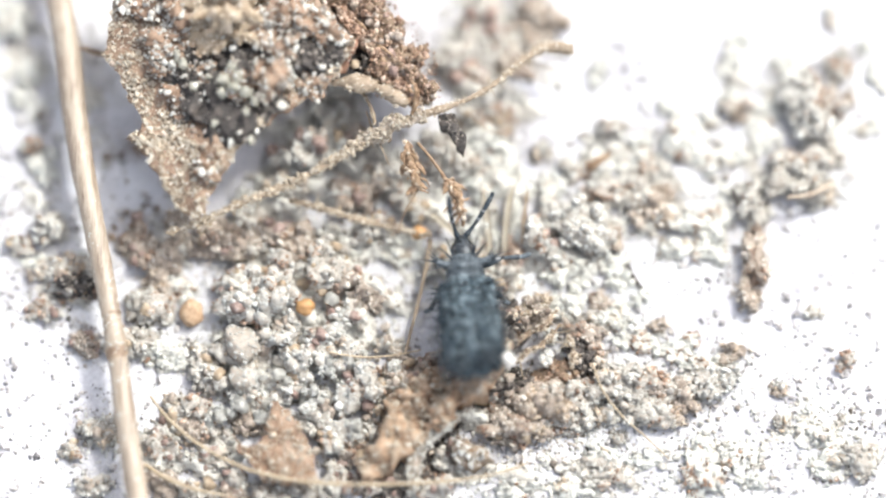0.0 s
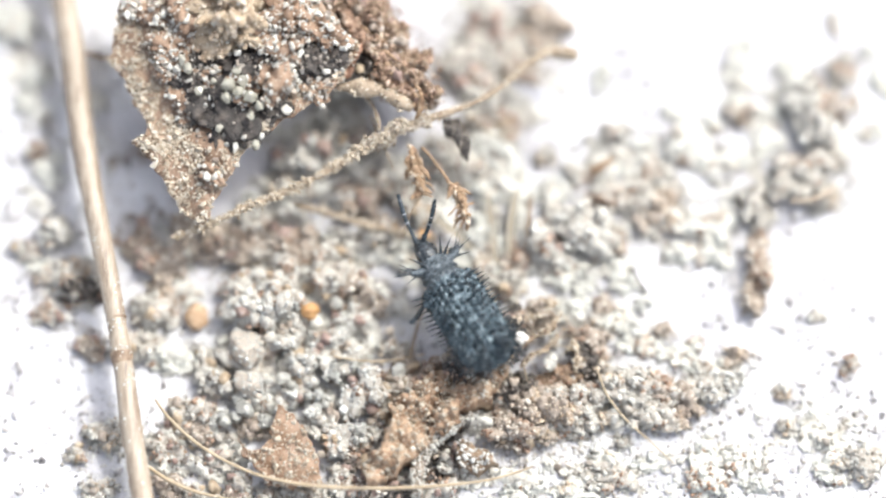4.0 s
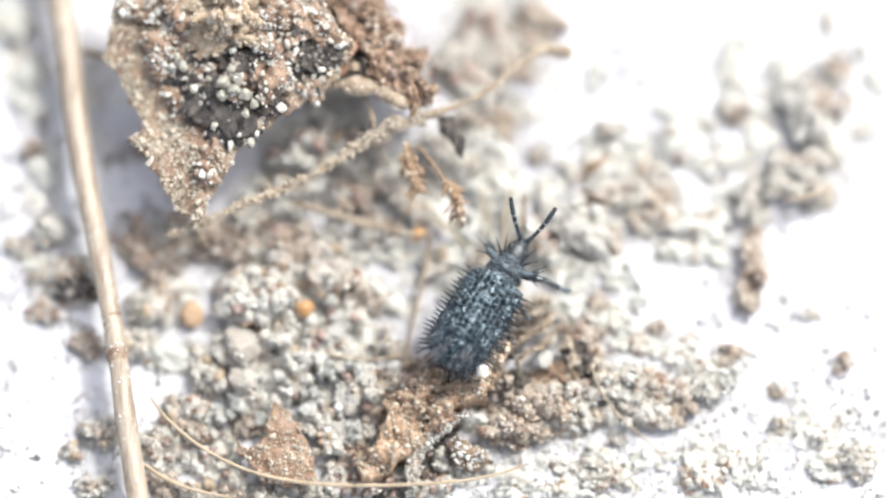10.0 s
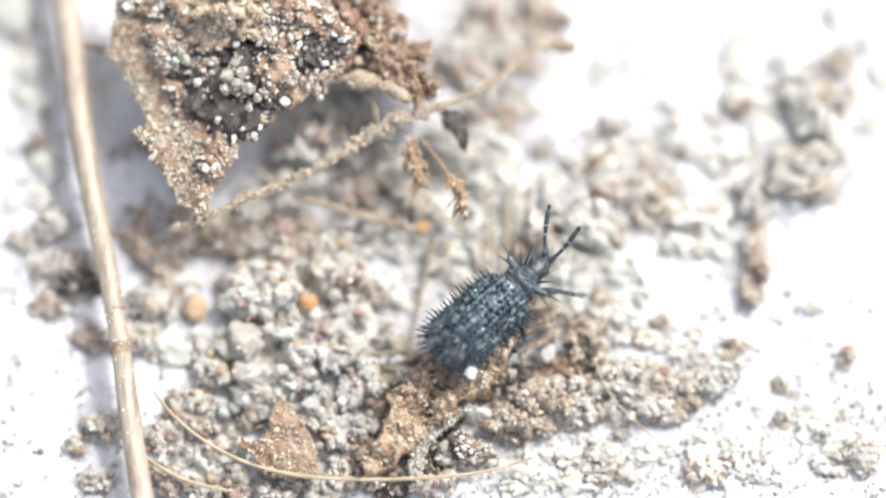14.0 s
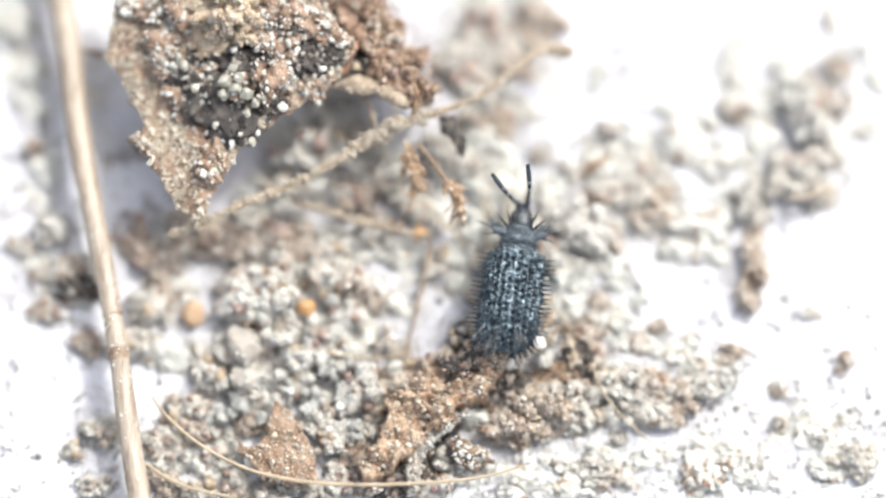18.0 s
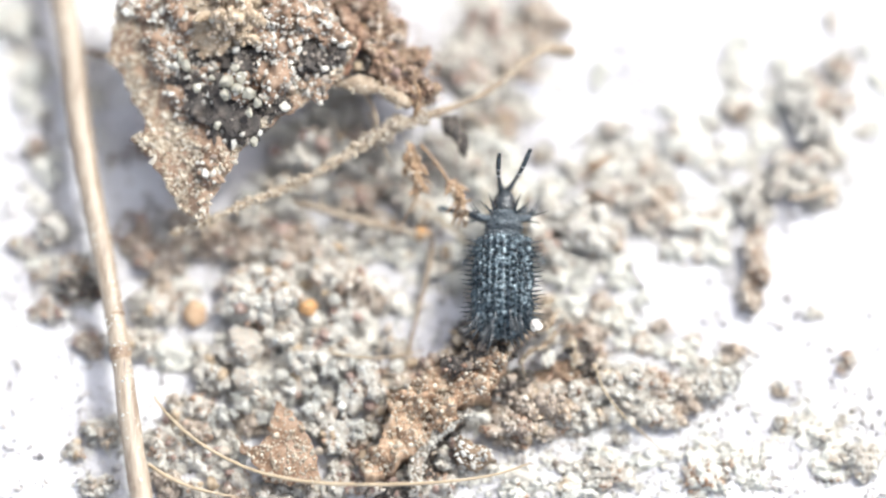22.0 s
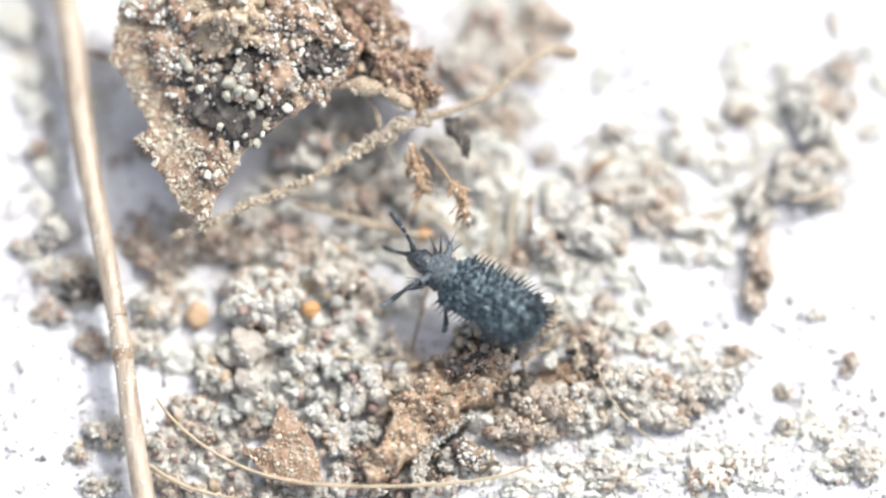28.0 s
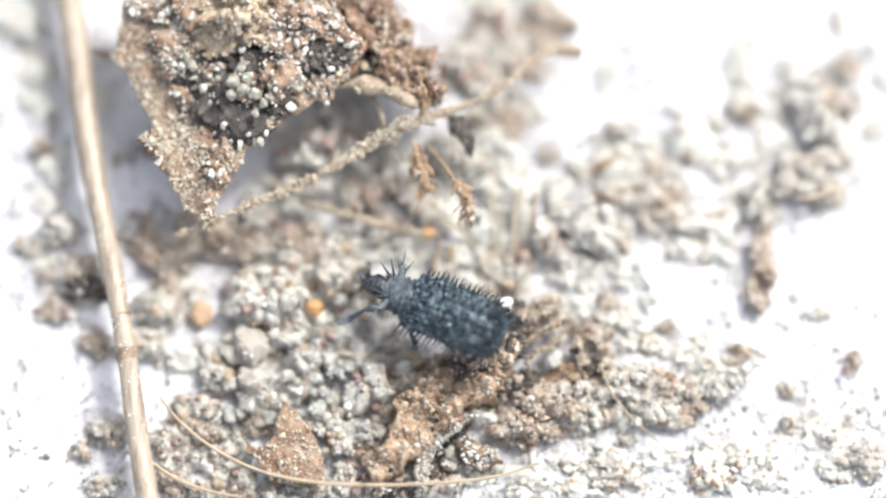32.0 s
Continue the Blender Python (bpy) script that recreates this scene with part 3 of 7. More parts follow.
crumb(1.89, 1.01, 0.2, 0.6, 0.36, "faint", -18)
crumb(1.36, 2.12, 0.5, 0.4, 0.34, "faint")
crumb(1.52, 3.47, 0.45, 0.55, 0.38, "mixed")
crumb(1.37, 5.94, 0.8, 0.9, 0.42, "mixed")
crumb(2.60, 6.18, 0.7, 0.5, 0.55, "rust", -25)
crumb(1.90, 4.98, 0.6, 0.5, 0.34, "rust")
crumb(0.60, 4.98, 0.6, 0.6, 0.42, "mixed")
crumb(2.66, 2.51, 0.26, 0.16, 0.3, "mixed", 20)
# the middle of the heap
crumb(-4.75, -1.59, 0.85, 0.85, 1.05, "pale", dense=1.4)
crumb(-5.36, -1.43, 0.5, 0.6, 0.8, "pale")
crumb(-4.21, -2.46, 0.5, 0.5, 0.8, "pale")
crumb(-3.15, -0.57, 0.6, 0.5, 0.9, "mixed", 20)
crumb(-2.77, -1.12, 0.6, 0.4, 0.8, "rust")
crumb(-1.93, -1.51, 0.42, 0.36, 0.7, "rust", -20)
crumb(-3.61, -0.09, 0.5, 0.5, 0.6, "rust")
crumb(-3.14, -2.61, 0.5, 0.4, 0.85, "pale", 30)
crumb(-2.76, -3.01, 0.45, 0.5, 0.7, "pale")
crumb(-3.83, -3.24, 0.4, 0.5, 0.75, "pale")
crumb(-4.13, -4.03, 0.42, 0.36, 0.6, "pale")
crumb(-5.43, -3.01, 0.55, 0.5, 0.5, "mixed")
crumb(-6.34, -3.40, 0.36, 0.55, 0.6, "mixed", 14)
crumb(-2.08, -4.03, 0.5, 0.6, 0.85, "pale", dense=1.3)
crumb(-3.37, -4.81, 0.45, 0.4, 0.6, "mixed")
crumb(-2.91, -5.44, 0.4, 0.36, 0.6, "pale")
crumb(-5.51, 0.07, 0.8, 0.42, 0.6, "rust", 10)
crumb(-4.90, -0.17, 0.4, 0.3, 0.5, "mixed")
crumb(-6.13, 0.23, 0.3, 0.45, 0.5, "rust")
crumb(-8.03, -0.09, 0.5, 0.6, 0.5, "rust")
crumb(-7.34, -0.56, 0.42, 0.7, 0.5, "rust", -20)
crumb(-7.64, -1.74, 0.55, 0.5, 0.5, "mixed", 15)
crumb(-7.33, -3.00, 0.5, 0.4, 0.4, "faint", 10)
crumb(-7.04, 0.70, 0.4, 0.3, 0.3, "rust")
crumb(-8.09, -2.77, 0.6, 0.36, 0.4, "mixed")
crumb(-3.69, 2.44, 0.7, 0.55, 0.75, "pale")
crumb(-4.30, 1.65, 0.5, 0.4, 0.5, "mixed")
crumb(-2.77, 3.47, 0.5, 0.36, 0.5, "pale")
crumb(-2.46, 1.41, 0.55, 0.42, 0.5, "rust")
crumb(-1.39, 1.81, 0.5, 0.5, 0.5, "mixed")
crumb(-1.85, 0.38, 0.5, 0.4, 0.45, "mixed")
crumb(-2.61, -1.99, 0.42, 0.36, 0.55, "pale")
crumb(-0.17, 2.60, 0.6, 0.4, 0.5, "mixed")
crumb(-2.95, 2.80, 0.5, 0.42, 0.7, "pale", 20)
crumb(-2.25, 2.95, 0.36, 0.3, 0.5, "rust", -15)
# low soil between the leaf fragment, the strip and the fibre
for low_x, low_y, low_r, low_tone in ((-1.9, -5.2, 0.4, "mixed"), (-2.3, -5.8, 0.42, "rust"), (-2.75, -6.4, 0.4, "mixed"), (-3.3, -7.0, 0.45, "mixed"), (-1.75, -4.75, 0.3, "rust"), (-2.0, -6.6, 0.36, "rust"),
                                      (-0.75, -5.8, 0.36, "dark"), (-0.3, -6.35, 0.36, "dark"), (0.3, -6.0, 0.4, "mixed"), (-7.3, -6.7, 0.4, "rust"), (-6.5, -6.9, 0.45, "mixed"), (-5.6, -7.0, 0.4, "rust"),
                                      (-4.6, -7.05, 0.45, "mixed"), (-6.5, -5.2, 0.4, "rust"), (-6.0, -5.9, 0.4, "mixed"), (-5.2, -4.9, 0.35, "rust"), (-4.5, -4.4, 0.36, "pale"), (-1.3, -6.9, 0.36, "dark"), (-0.2, -5.5, 0.32, "dark"), (0.15, -5.05, 0.28, "dark"), (-7.0, -1.2, 0.35, "faint")):
    crumb(low_x, low_y, low_r, low_r * rng.uniform(0.7, 1.0), low_r * rng.uniform(0.8, 1.2), low_tone, rng.uniform(0, 180))
# beside the bark strip
crumb(2.64, -4.51, 0.8, 0.65, 0.9, "rust", 20, dense=1.5)
crumb(1.80, -5.13, 0.7, 0.5, 0.8, "rust", dense=1.4)
crumb(3.47, -4.74, 0.7, 0.55, 0.8, "mixed", -15, dense=1.4)
crumb(1.80, -4.03, 0.6, 0.4, 0.8, "dark")
crumb(3.10, -3.72, 0.6, 0.36, 0.7, "bark", 10)
crumb(3.78, -4.04, 0.4, 0.3, 0.6, "mixed")
crumb(2.34, -1.99, 0.4, 0.6, 0.7, "rust", -30)
crumb(1.73, -2.46, 0.36, 0.42, 0.7, "bark")
crumb(3.79, -2.62, 0.5, 0.4, 0.6, "rust", -20)
crumb(3.78, -3.25, 0.3, 0.5, 0.7, "dark", 15)
crumb(5.15, -4.04, 0.8, 0.6, 0.75, "mixed", dense=1.3)
crumb(5.45, -4.67, 0.55, 0.36, 0.6, "mixed")
crumb(6.36, -4.20, 0.55, 0.4, 0.55, "rust")
crumb(7.31, -3.80, 0.6, 0.4, 0.6, "pale", 8, dense=1.3)
crumb(6.98, -3.33, 0.5, 0.24, 0.30, "faint")
crumb(7.74, -2.94, 0.3, 0.2, 0.3, "rust")
crumb(6.88, -6.31, 0.6, 0.6, 0.42, "faint")
crumb(6.96, -5.61, 0.24, 0.36, 0.30, "faint")
crumb(11.06, -5.85, 0.5, 0.4, 0.4, "mixed")
crumb(10.15, -6.00, 0.42, 0.3, 0.26, "faint")
crumb(10.78, -3.26, 0.24, 0.2, 0.25, "mixed")
crumb(9.09, -4.98, 0.2, 0.16, 0.2, "mixed")
crumb(7.72, -5.84, 0.24, 0.18, 0.17, "faint")
crumb(9.93, -1.87, 0.15, 0.12, 0.16, "mixed")
crumb(8.95, -4.04, 0.16, 0.12, 0.16, "rust")
crumb(5.44, -5.92, 0.5, 0.2, 0.17, "faint", 20)
crumb(4.45, -6.39, 0.6, 0.25, 0.25, "mixed", 20)
crumb(4.30, -5.76, 0.4, 0.2, 0.17, "faint")
crumb(1.87, -6.70, 0.5, 0.3, 0.34, "faint")
crumb(-0.18, -6.69, 0.5, 0.36, 0.5, "mixed")
# beyond the dry stem
crumb(-9.93, -0.80, 0.7, 0.42, 0.55, "pale", -10)
crumb(-9.70, -1.27, 0.62, 0.36, 0.6, "dark", -10)
crumb(-10.61, -1.82, 0.4, 0.22, 0.3, "mixed", 10)
crumb(-10.40, 0.47, 0.36, 0.36, 0.4, "pale")
crumb(-11.24, -0.08, 0.36, 0.24, 0.3, "mixed")
crumb(-9.46, -2.77, 0.24, 0.32, 0.35, "rust")
crumb(-8.99, -5.12, 0.5, 0.32, 0.4, "mixed")
crumb(-9.82, -5.75, 0.26, 0.24, 0.26, "mixed")
crumb(-7.47, -5.51, 0.4, 0.5, 0.4, "mixed")
crumb(-7.02, -4.50, 0.36, 0.3, 0.4, "mixed")
crumb(-6.64, -4.89, 0.5, 0.5, 0.5, "mixed")
crumb(-5.49, -6.53, 0.36, 0.26, 0.3, "mixed")
crumb(-9.13, -6.68, 0.4, 0.24, 0.25, "mixed")
crumb(-11.60, 6.43, 0.5, 0.4, 0.26, "faint")
crumb(-11.05, 4.83, 0.3, 0.4, 0.21, "faint")
crumb(0.29, -0.25, 0.5, 0.4, 0.35, "faint")
crumb(1.05, 0.46, 0.5, 0.5, 0.35, "faint")
crumb(0.97, -0.73, 0.4, 0.35, 0.3, "faint")
crumb(-1.16, -0.25, 0.5, 0.4, 0.35, "faint")
crumb(-0.78, 1.17, 0.5, 0.4, 0.4, "mixed")
crumb(4.71, -0.57, 0.4, 0.25, 0.25, "faint")
crumb(4.47, -1.99, 0.5, 0.3, 0.25, "faint", 15)
crumb(5.16, -2.62, 0.5, 0.3, 0.3, "faint", -10)
crumb(6.22, -2.94, 0.4, 0.25, 0.25, "faint")
crumb(3.33, -1.68, 0.4, 0.3, 0.35, "faint")
crumb(4.11, 2.12, 0.5, 0.3, 0.25, "faint", 30)
crumb(5.34, 2.27, 0.5, 0.3, 0.25, "faint", -20)
crumb(2.89, 1.64, 0.5, 0.35, 0.3, "faint")
crumb(9.49, 4.65, 0.4, 0.3, 0.25, "faint")
crumb(8.71, 3.70, 0.3, 0.3, 0.2, "faint")
crumb(7.78, 2.43, 0.5, 0.2, 0.2, "faint", 10)
crumb(-10.85, -0.56, 0.3, 0.2, 0.2, "faint")
crumb(-10.65, 2.29, 0.3, 0.4, 0.2, "faint")
crumb(3.39, -6.70, 0.5, 0.25, 0.22, "faint")
crumb(8.32, -6.55, 0.4, 0.2, 0.2, "faint")
crumb(4.69, -5.29, 0.16, 0.12, 0.18, "mixed")
crumb(9.03, -4.04, 0.14, 0.12, 0.15, "mixed")
crumb(-0.91, -3.69, 0.55, 0.3, 0.5, "rust")
crumb(-0.21, -3.44, 0.4, 0.26, 0.55, "rust", 20)
crumb(-1.39, -4.03, 0.4, 0.3, 0.5, "mixed")

# dark soil beside and under the beetle, also painting in its tail's shadow
crumb(-1.16, -3.37, 0.4, 0.34, 0.5, "rust", 15)
crumb(-0.71, -4.03, 0.42, 0.36, 0.6, "rust", 40)
crumb(-1.39, -2.81, 0.34, 0.28, 0.4, "mixed", -10)
crumb(0.71, -2.62, 0.42, 0.4, 1.0, "dark", 20)
crumb(1.23, -2.43, 0.45, 0.42, 1.05, "rust", 0)
crumb(1.81, -2.38, 0.42, 0.4, 0.95, "dark", 40)
crumb(0.21, -3.25, 0.36, 0.3, 0.9, "rust", 10)
crumb(1.05, 2.91, 0.5, 0.4, 0.42, "faint", 25)
crumb(1.51, 2.36, 0.4, 0.45, 0.4, "faint")
crumb(0.83, 3.47, 0.45, 0.4, 0.45, "mixed", 50)
crumb(0.98, 1.80, 0.5, 0.36, 0.45, "faint", -20)
crumb(0.29, 2.28, 0.42, 0.5, 0.5, "mixed", -20)
crumb(-0.25, -0.57, 0.4, 0.3, 0.4, "mixed", 20)
crumb(0.47, -1.04, 0.36, 0.28, 0.36, "faint", -15)
crumb(1.05, -0.54, 0.42, 0.3, 0.4, "pale", 35)
crumb(1.66, -1.12, 0.4, 0.34, 0.45, "mixed", 5)
crumb(1.89, -0.33, 0.34, 0.3, 0.4, "rust", 0)
crumb(0.97, -1.36, 0.36, 0.26, 0.36, "mixed", 0)
crumb(-11.52, 6.19, 0.4, 0.34, 0.3, "faint", 0)
crumb(-11.00, 2.85, 0.28, 0.22, 0.22, "mixed", 30)
crumb(-10.48, 0.63, 0.3, 0.24, 0.25, "mixed", 10)
crumb(-11.35, 4.12, 0.24, 0.3, 0.2, "faint", 10)
# brown soil whose rust tone also carries the shade below leaf and rootlet
crumb(-4.29, 0.30, 0.5, 0.36, 0.45, "rust", 15)
crumb(-5.21, 0.73, 0.42, 0.3, 0.4, "mixed", -10)
crumb(-6.58, -0.09, 0.36, 0.3, 0.4, "rust", 30)
crumb(-4.29, -0.56, 0.4, 0.3, 0.5, "mixed", -30)
crumb(3.64, -1.13, 0.26, 0.2, 0.22, "faint", 10)
crumb(4.28, -1.55, 0.3, 0.18, 0.22, "rust", -25)
crumb(4.85, -2.03, 0.26, 0.2, 0.2, "faint", 40)
crumb(3.97, -2.09, 0.24, 0.2, 0.24, "mixed", 0)
crumb(5.39, -1.44, 0.24, 0.16, 0.18, "faint", 15)
crumb(4.71, -1.02, 0.3, 0.2, 0.2, "faint", -10)
crumb(5.84, -2.23, 0.2, 0.16, 0.18, "rust", 5)
crumb(6.60, -2.62, 0.22, 0.15, 0.18, "faint", 35)
crumb(3.32, -4.04, 0.5, 0.36, 0.5, "mixed", 10)
crumb(4.54, -3.88, 0.5, 0.4, 0.5, "mixed", -15)
crumb(5.60, -4.04, 0.42, 0.36, 0.42, "rust", 20)
crumb(6.75, -3.80, 0.42, 0.32, 0.42, "mixed", 0)
crumb(2.26, -4.51, 0.5, 0.4, 0.55, "rust", 30)
crumb(1.50, -4.03, 0.45, 0.4, 0.55, "mixed", -20)
crumb(3.02, -4.90, 0.4, 0.3, 0.4, "mixed", 15)
crumb(4.23, -4.74, 0.4, 0.26, 0.36, "pale", -5)
# thin pale remains of soil on the far sheet
for far_x, far_y, pr, tone in ((5.34, 2.88, 0.26, "faint"), (7.17, 2.24, 0.3, "faint"), (5.79, 2.11, 0.24, "mixed"), (8.48, 2.83, 0.26, "faint"), (9.33, 4.49, 0.24, "faint"), (3.50, 2.04, 0.26, "mixed"), (3.99, 1.32, 0.24, "faint"),
                           (2.76, 1.61, 0.26, "rust"), (7.18, 3.46, 0.2, "faint"), (9.03, 5.13, 0.2, "faint"), (10.86, 4.02, 0.2, "rust"), (11.33, 5.45, 0.2, "faint"), (6.11, 3.70, 0.2, "faint")):
    crumb(far_x, far_y, pr, pr * 0.75, 0.2, tone, rng.uniform(0, 180))



def pebble(name, x, y, z, r, mat, label, category, level=3, squash=(1, 1, 0.8), rough=0.1):
    B, F = ICO[level]
    V = B * (1 + rough * wave(B, 1.1, next(seeds)))[:, None] * np.array(squash) * r + (x, y, z + r * squash[2] * 0.9)
    ob = part(name, (V, F), mat, org=(x, y, z))
    return tagged(ob, label, category)


def rounded(seed):
    """A broken, half worn pebble: many flattened sides and a rough skin."""
    B, F = ICO[3]
    g = np.random.default_rng(seed)
    V = B * (1 + 0.12 * wave(B, 1.0, seed))[:, None]
    for n in g.normal(size=(11, 3)):
        n /= np.linalg.norm(n)
        V = V - np.maximum(V @ n - g.uniform(0.55, 0.8), 0)[:, None] * 0.95 * n
    return V + 0.03 * B * wave(B, 0.22, seed + 1)[:, None], F


def dusted(ob, V, F, n, org):
    """Fine grains lying on a pebble."""
    P, N = on_surface((V, F), n, 0.2)
    R = np.clip(rng.lognormal(-3.6, 0.4, n), 0.012, 0.06)
    part("dust", grains(P + N * R[:, None] * 0.3, R), M_PALE, ob, "pale dust grains", kind="stuff", org=org)


pebble("seed", -6.65, -1.95, 0.0, 0.34, M_SEED, "round orange brown seed with a pitted skin", "seed", 4, (0.92, 1.1, 0.8), 0.07)
pebble("amber_grain", -3.62, -1.95, 0.75, 0.23, M_AMBER, "translucent amber coloured grain among soil crumbs", "grain", squash=(1, 0.85, 0.75), rough=0.22)
pebble("amber_grain", -0.60, 0.14, 0.55, 0.2, M_AMBER, "translucent amber coloured grain among soil crumbs", "grain", squash=(1, 0.85, 0.75), rough=0.22)
for qx, qy, qz, qr in ((-5.35, -4.53, 0.3, 0.28), (-5.92, -4.84, 0.3, 0.22), (-2.27, -5.16, 0.5, 0.22), (-5.14, 1.18, 0.25, 0.26), (-2.46, -3.40, 0.45, 0.2), (-3.37, -4.19, 0.4, 0.22), (-4.74, -4.89, 0.3, 0.2), (-2.99, -3.64, 0.5, 0.17)):
    for k in range(5):
        r = qr * (1.0 if k == 0 else rng.uniform(0.4, 0.7))
        V, F = rounded(next(seeds))
        a = rng.uniform(0, 6.28)
        at = np.array((qx + (k > 0) * qr * 1.2 * math.cos(a), qy + (k > 0) * qr * 1.2 * math.sin(a), qz))
        V = V * rng.uniform(0.8, 1.2, 3) * r + at + (0, 0, 0.7 * r)
        stone = tagged(part("quartz_pebble", (V, F), M_QUARTZ, org=at), "clear greyish quartz pebble in the soil", "pebble")
        dusted(stone, V, F, 14 if k else 30, at)
for bx, by, bz, br in ((-5.30, -2.90, 0.2, 0.5), (-5.25, -3.84, 0.15, 0.44), (-2.76, -2.49, 0.4, 0.22), (-3.55, -4.62, 0.3, 0.26), (-1.24, -3.48, 0.2, 0.24), (-4.29, -1.12, 0.4, 0.26), (-2.62, 1.41, 0.25, 0.3), (2.79, -3.25, 0.3, 0.26), (2.95, -2.62, 0.2, 0.24)):
    V, F = rounded(next(seeds))
    V = V * rng.uniform(0.8, 1.2, 3) * br + (bx, by, bz + 0.7 * br)
    stone = tagged(part("beige_pebble", (V, F), M_BEIGE, org=(bx, by, bz)), "angular translucent beige pebble in the soil", "pebble")
    dusted(stone, V, F, 190, (bx, by, bz))
for k in range(70):
    px, py, pr = rng.uniform(-6.2, -1.4), rng.uniform(-6.3, -2.3), rng.uniform(0.09, 0.2)
    pz = max(0.0, float(bed_height(np.array([px]), np.array([py]))[0])) + rng.uniform(0.05, 0.35)
    V, F = rounded(next(seeds))
    V = V * rng.uniform(0.75, 1.25, 3) * pr + (px, py, pz + 0.6 * pr)
    tagged(part("quartz_pebble", (V, F), M_QUARTZ if k % 3 else M_BEIGE, org=(px, py, pz)), "small worn pebble of clear quartz in the soil" if k % 3 else "small worn beige pebble in the soil", "pebble")
pebble("white_pebble", 3.95, 0.12, 0.45, 0.2, M_WHITE, "small bright white pebble on a crumb", "pebble", 3)
pebble("quartz_pebble", -2.92, -1.67, 0.55, 0.2, M_QUARTZ, "small greyish quartz pebble on a crumb", "pebble", 3)


# ---- the dry stem ----
stem = thing("dry_stem", (-8.99, -1.28, 0.95), "pale straw coloured dry plant stem with brown joints", "plant stem")
stem_path = [(-10.48, 8.41, 1.41), (-10.22, 6.50, 1.41), (-9.98, 4.91, 1.41), (-9.72, 2.79, 1.35), (-9.34, 0.65, 1.35), (-8.95, -1.30, 1.29), (-8.71, -2.63, 1.29), (-8.55, -3.71, 1.23), (-8.32, -5.41, 1.17), (-8.01, -7.30, 1.11), (-7.69, -9.12, 1.05)]
stem_radii = [0.34, 0.35, 0.35, 0.33, 0.31, 0.28, 0.27, 0.28, 0.29, 0.31, 0.31]
part("stalk", tube(stem_path, stem_radii, 16, 14, 0.035, 3), M_STEM, stem)
for node_at, node_r, node_l in (((-8.76, -2.24, 1.29), 0.282, 0.06), ((-8.62, -3.31, 1.25), 0.295, 0.2)):
    a = np.array(node_at)
    d = np.array((0.12, -0.99, -0.02))
    part("joint", tube([a - d * node_l, a - d * node_l * 0.4, a + d * node_l * 0.4, a + d * node_l], [node_r * 0.84, node_r, node_r * 0.98, node_r * 0.84], 16, 4, 0.06, 9), M_NODE, stem, "brown swollen joint")
spath = smooth_path(stem_path, 30)
pick = spath[rng.integers(0, len(spath), 260)]
ang = rng.uniform(0.2, 2.9, 260)
offs = np.c_[np.cos(ang), 0 * ang, np.sin(ang)] * 0.28
part("dust", grains(pick + offs, np.clip(rng.lognormal(-3.7, 0.4, 260), 0.012, 0.06)), M_PALE, stem, "pale dust grains on the stem", kind="stuff")

# ---- rootlets and fibres ----


def rootlet(pts, radii, label, sand=0, name="rootlet", mat=M_ROOT, rough=0.16, category="root", hairs=0, sand_mat=M_ROOTSAND):
    at = pts[len(pts) // 2]
    ob = thing(name, at, label, category)
    shape = tube(pts, radii, 8, 10, rough, next(seeds))
    part("strand", shape, mat, ob)
    if sand:
        bumpy = stack(shape, knobs(shape, sand // 14, 0.025, 0.07)) if sand > 200 else shape
        P, N = on_surface(bumpy, sand, -0.5)
        R = np.clip(rng.lognormal(-3.55, 0.4, sand), 0.014, 0.08)
        part("sand_crust", grains(P + N * (R * rng.uniform(-0.3, 0.6, sand))[:, None], R), sand_mat, ob, "cream sand grains stuck to it", kind="stuff")
    path = smooth_path(pts, 10)
    for i in range(hairs):
        a = path[rng.integers(2, len(path) - 2)]
        d = rng.normal(size=3) * (1, 1, 0.3)
        d /= np.linalg.norm(d)
        b = a + d * rng.uniform(0.2, 0.55)
        part("root_hair", tube([a, (a + b) / 2 + rng.normal(size=3) * 0.04, b], [0.022, 0.016, 0.008], 5, 4), M_FIBRE, ob)
    return ob


rootlet([(-7.25, 0.07, 0.90), (-6.33, 0.36, 1.10), (-5.34, 0.79, 1.30), (-4.28, 1.20, 1.35), (-3.21, 1.74, 1.40), (-2.15, 2.37, 1.50), (-0.93, 3.04, 1.55)],
        [0.06, 0.07, 0.085, 0.09, 0.1, 0.11, 0.13], "long tan rootlet crusted with sand grains", 2200, hairs=10)
rootlet([(-1.01, 2.99, 1.55), (-0.17, 3.29, 1.50), (0.75, 3.66, 1.40), (1.51, 4.17, 1.30), (2.20, 4.80, 1.20), (2.81, 5.17, 1.10), (3.50, 5.14, 1.00)],
        [0.13, 0.1, 0.08, 0.07, 0.1, 0.14, 0.18], "tan rootlet with a thickened pale end", 500, hairs=4)
rootlet([(-2.30, 2.28, 1.52), (-1.70, 2.62, 1.58), (-1.10, 2.92, 1.60), (-0.45, 3.14, 1.58)], [0.1, 0.15, 0.17, 0.1], "lumpy clod of tan sand stuck round the rootlet", 900, "sand_clod", M_RUSTCORE, 0.7, "soil crumb", sand_mat=M_LEAFSAND)
rootlet([(-0.78, 3.15, 1.70), (-0.66, 3.45, 1.95), (-0.72, 3.75, 2.20), (-0.86, 3.95, 2.35)], [0.09, 0.12, 0.08, 0.025], "small ragged orange brown shoot on the root", 8, "dead_shoot", M_RED, 0.4, "shoot")
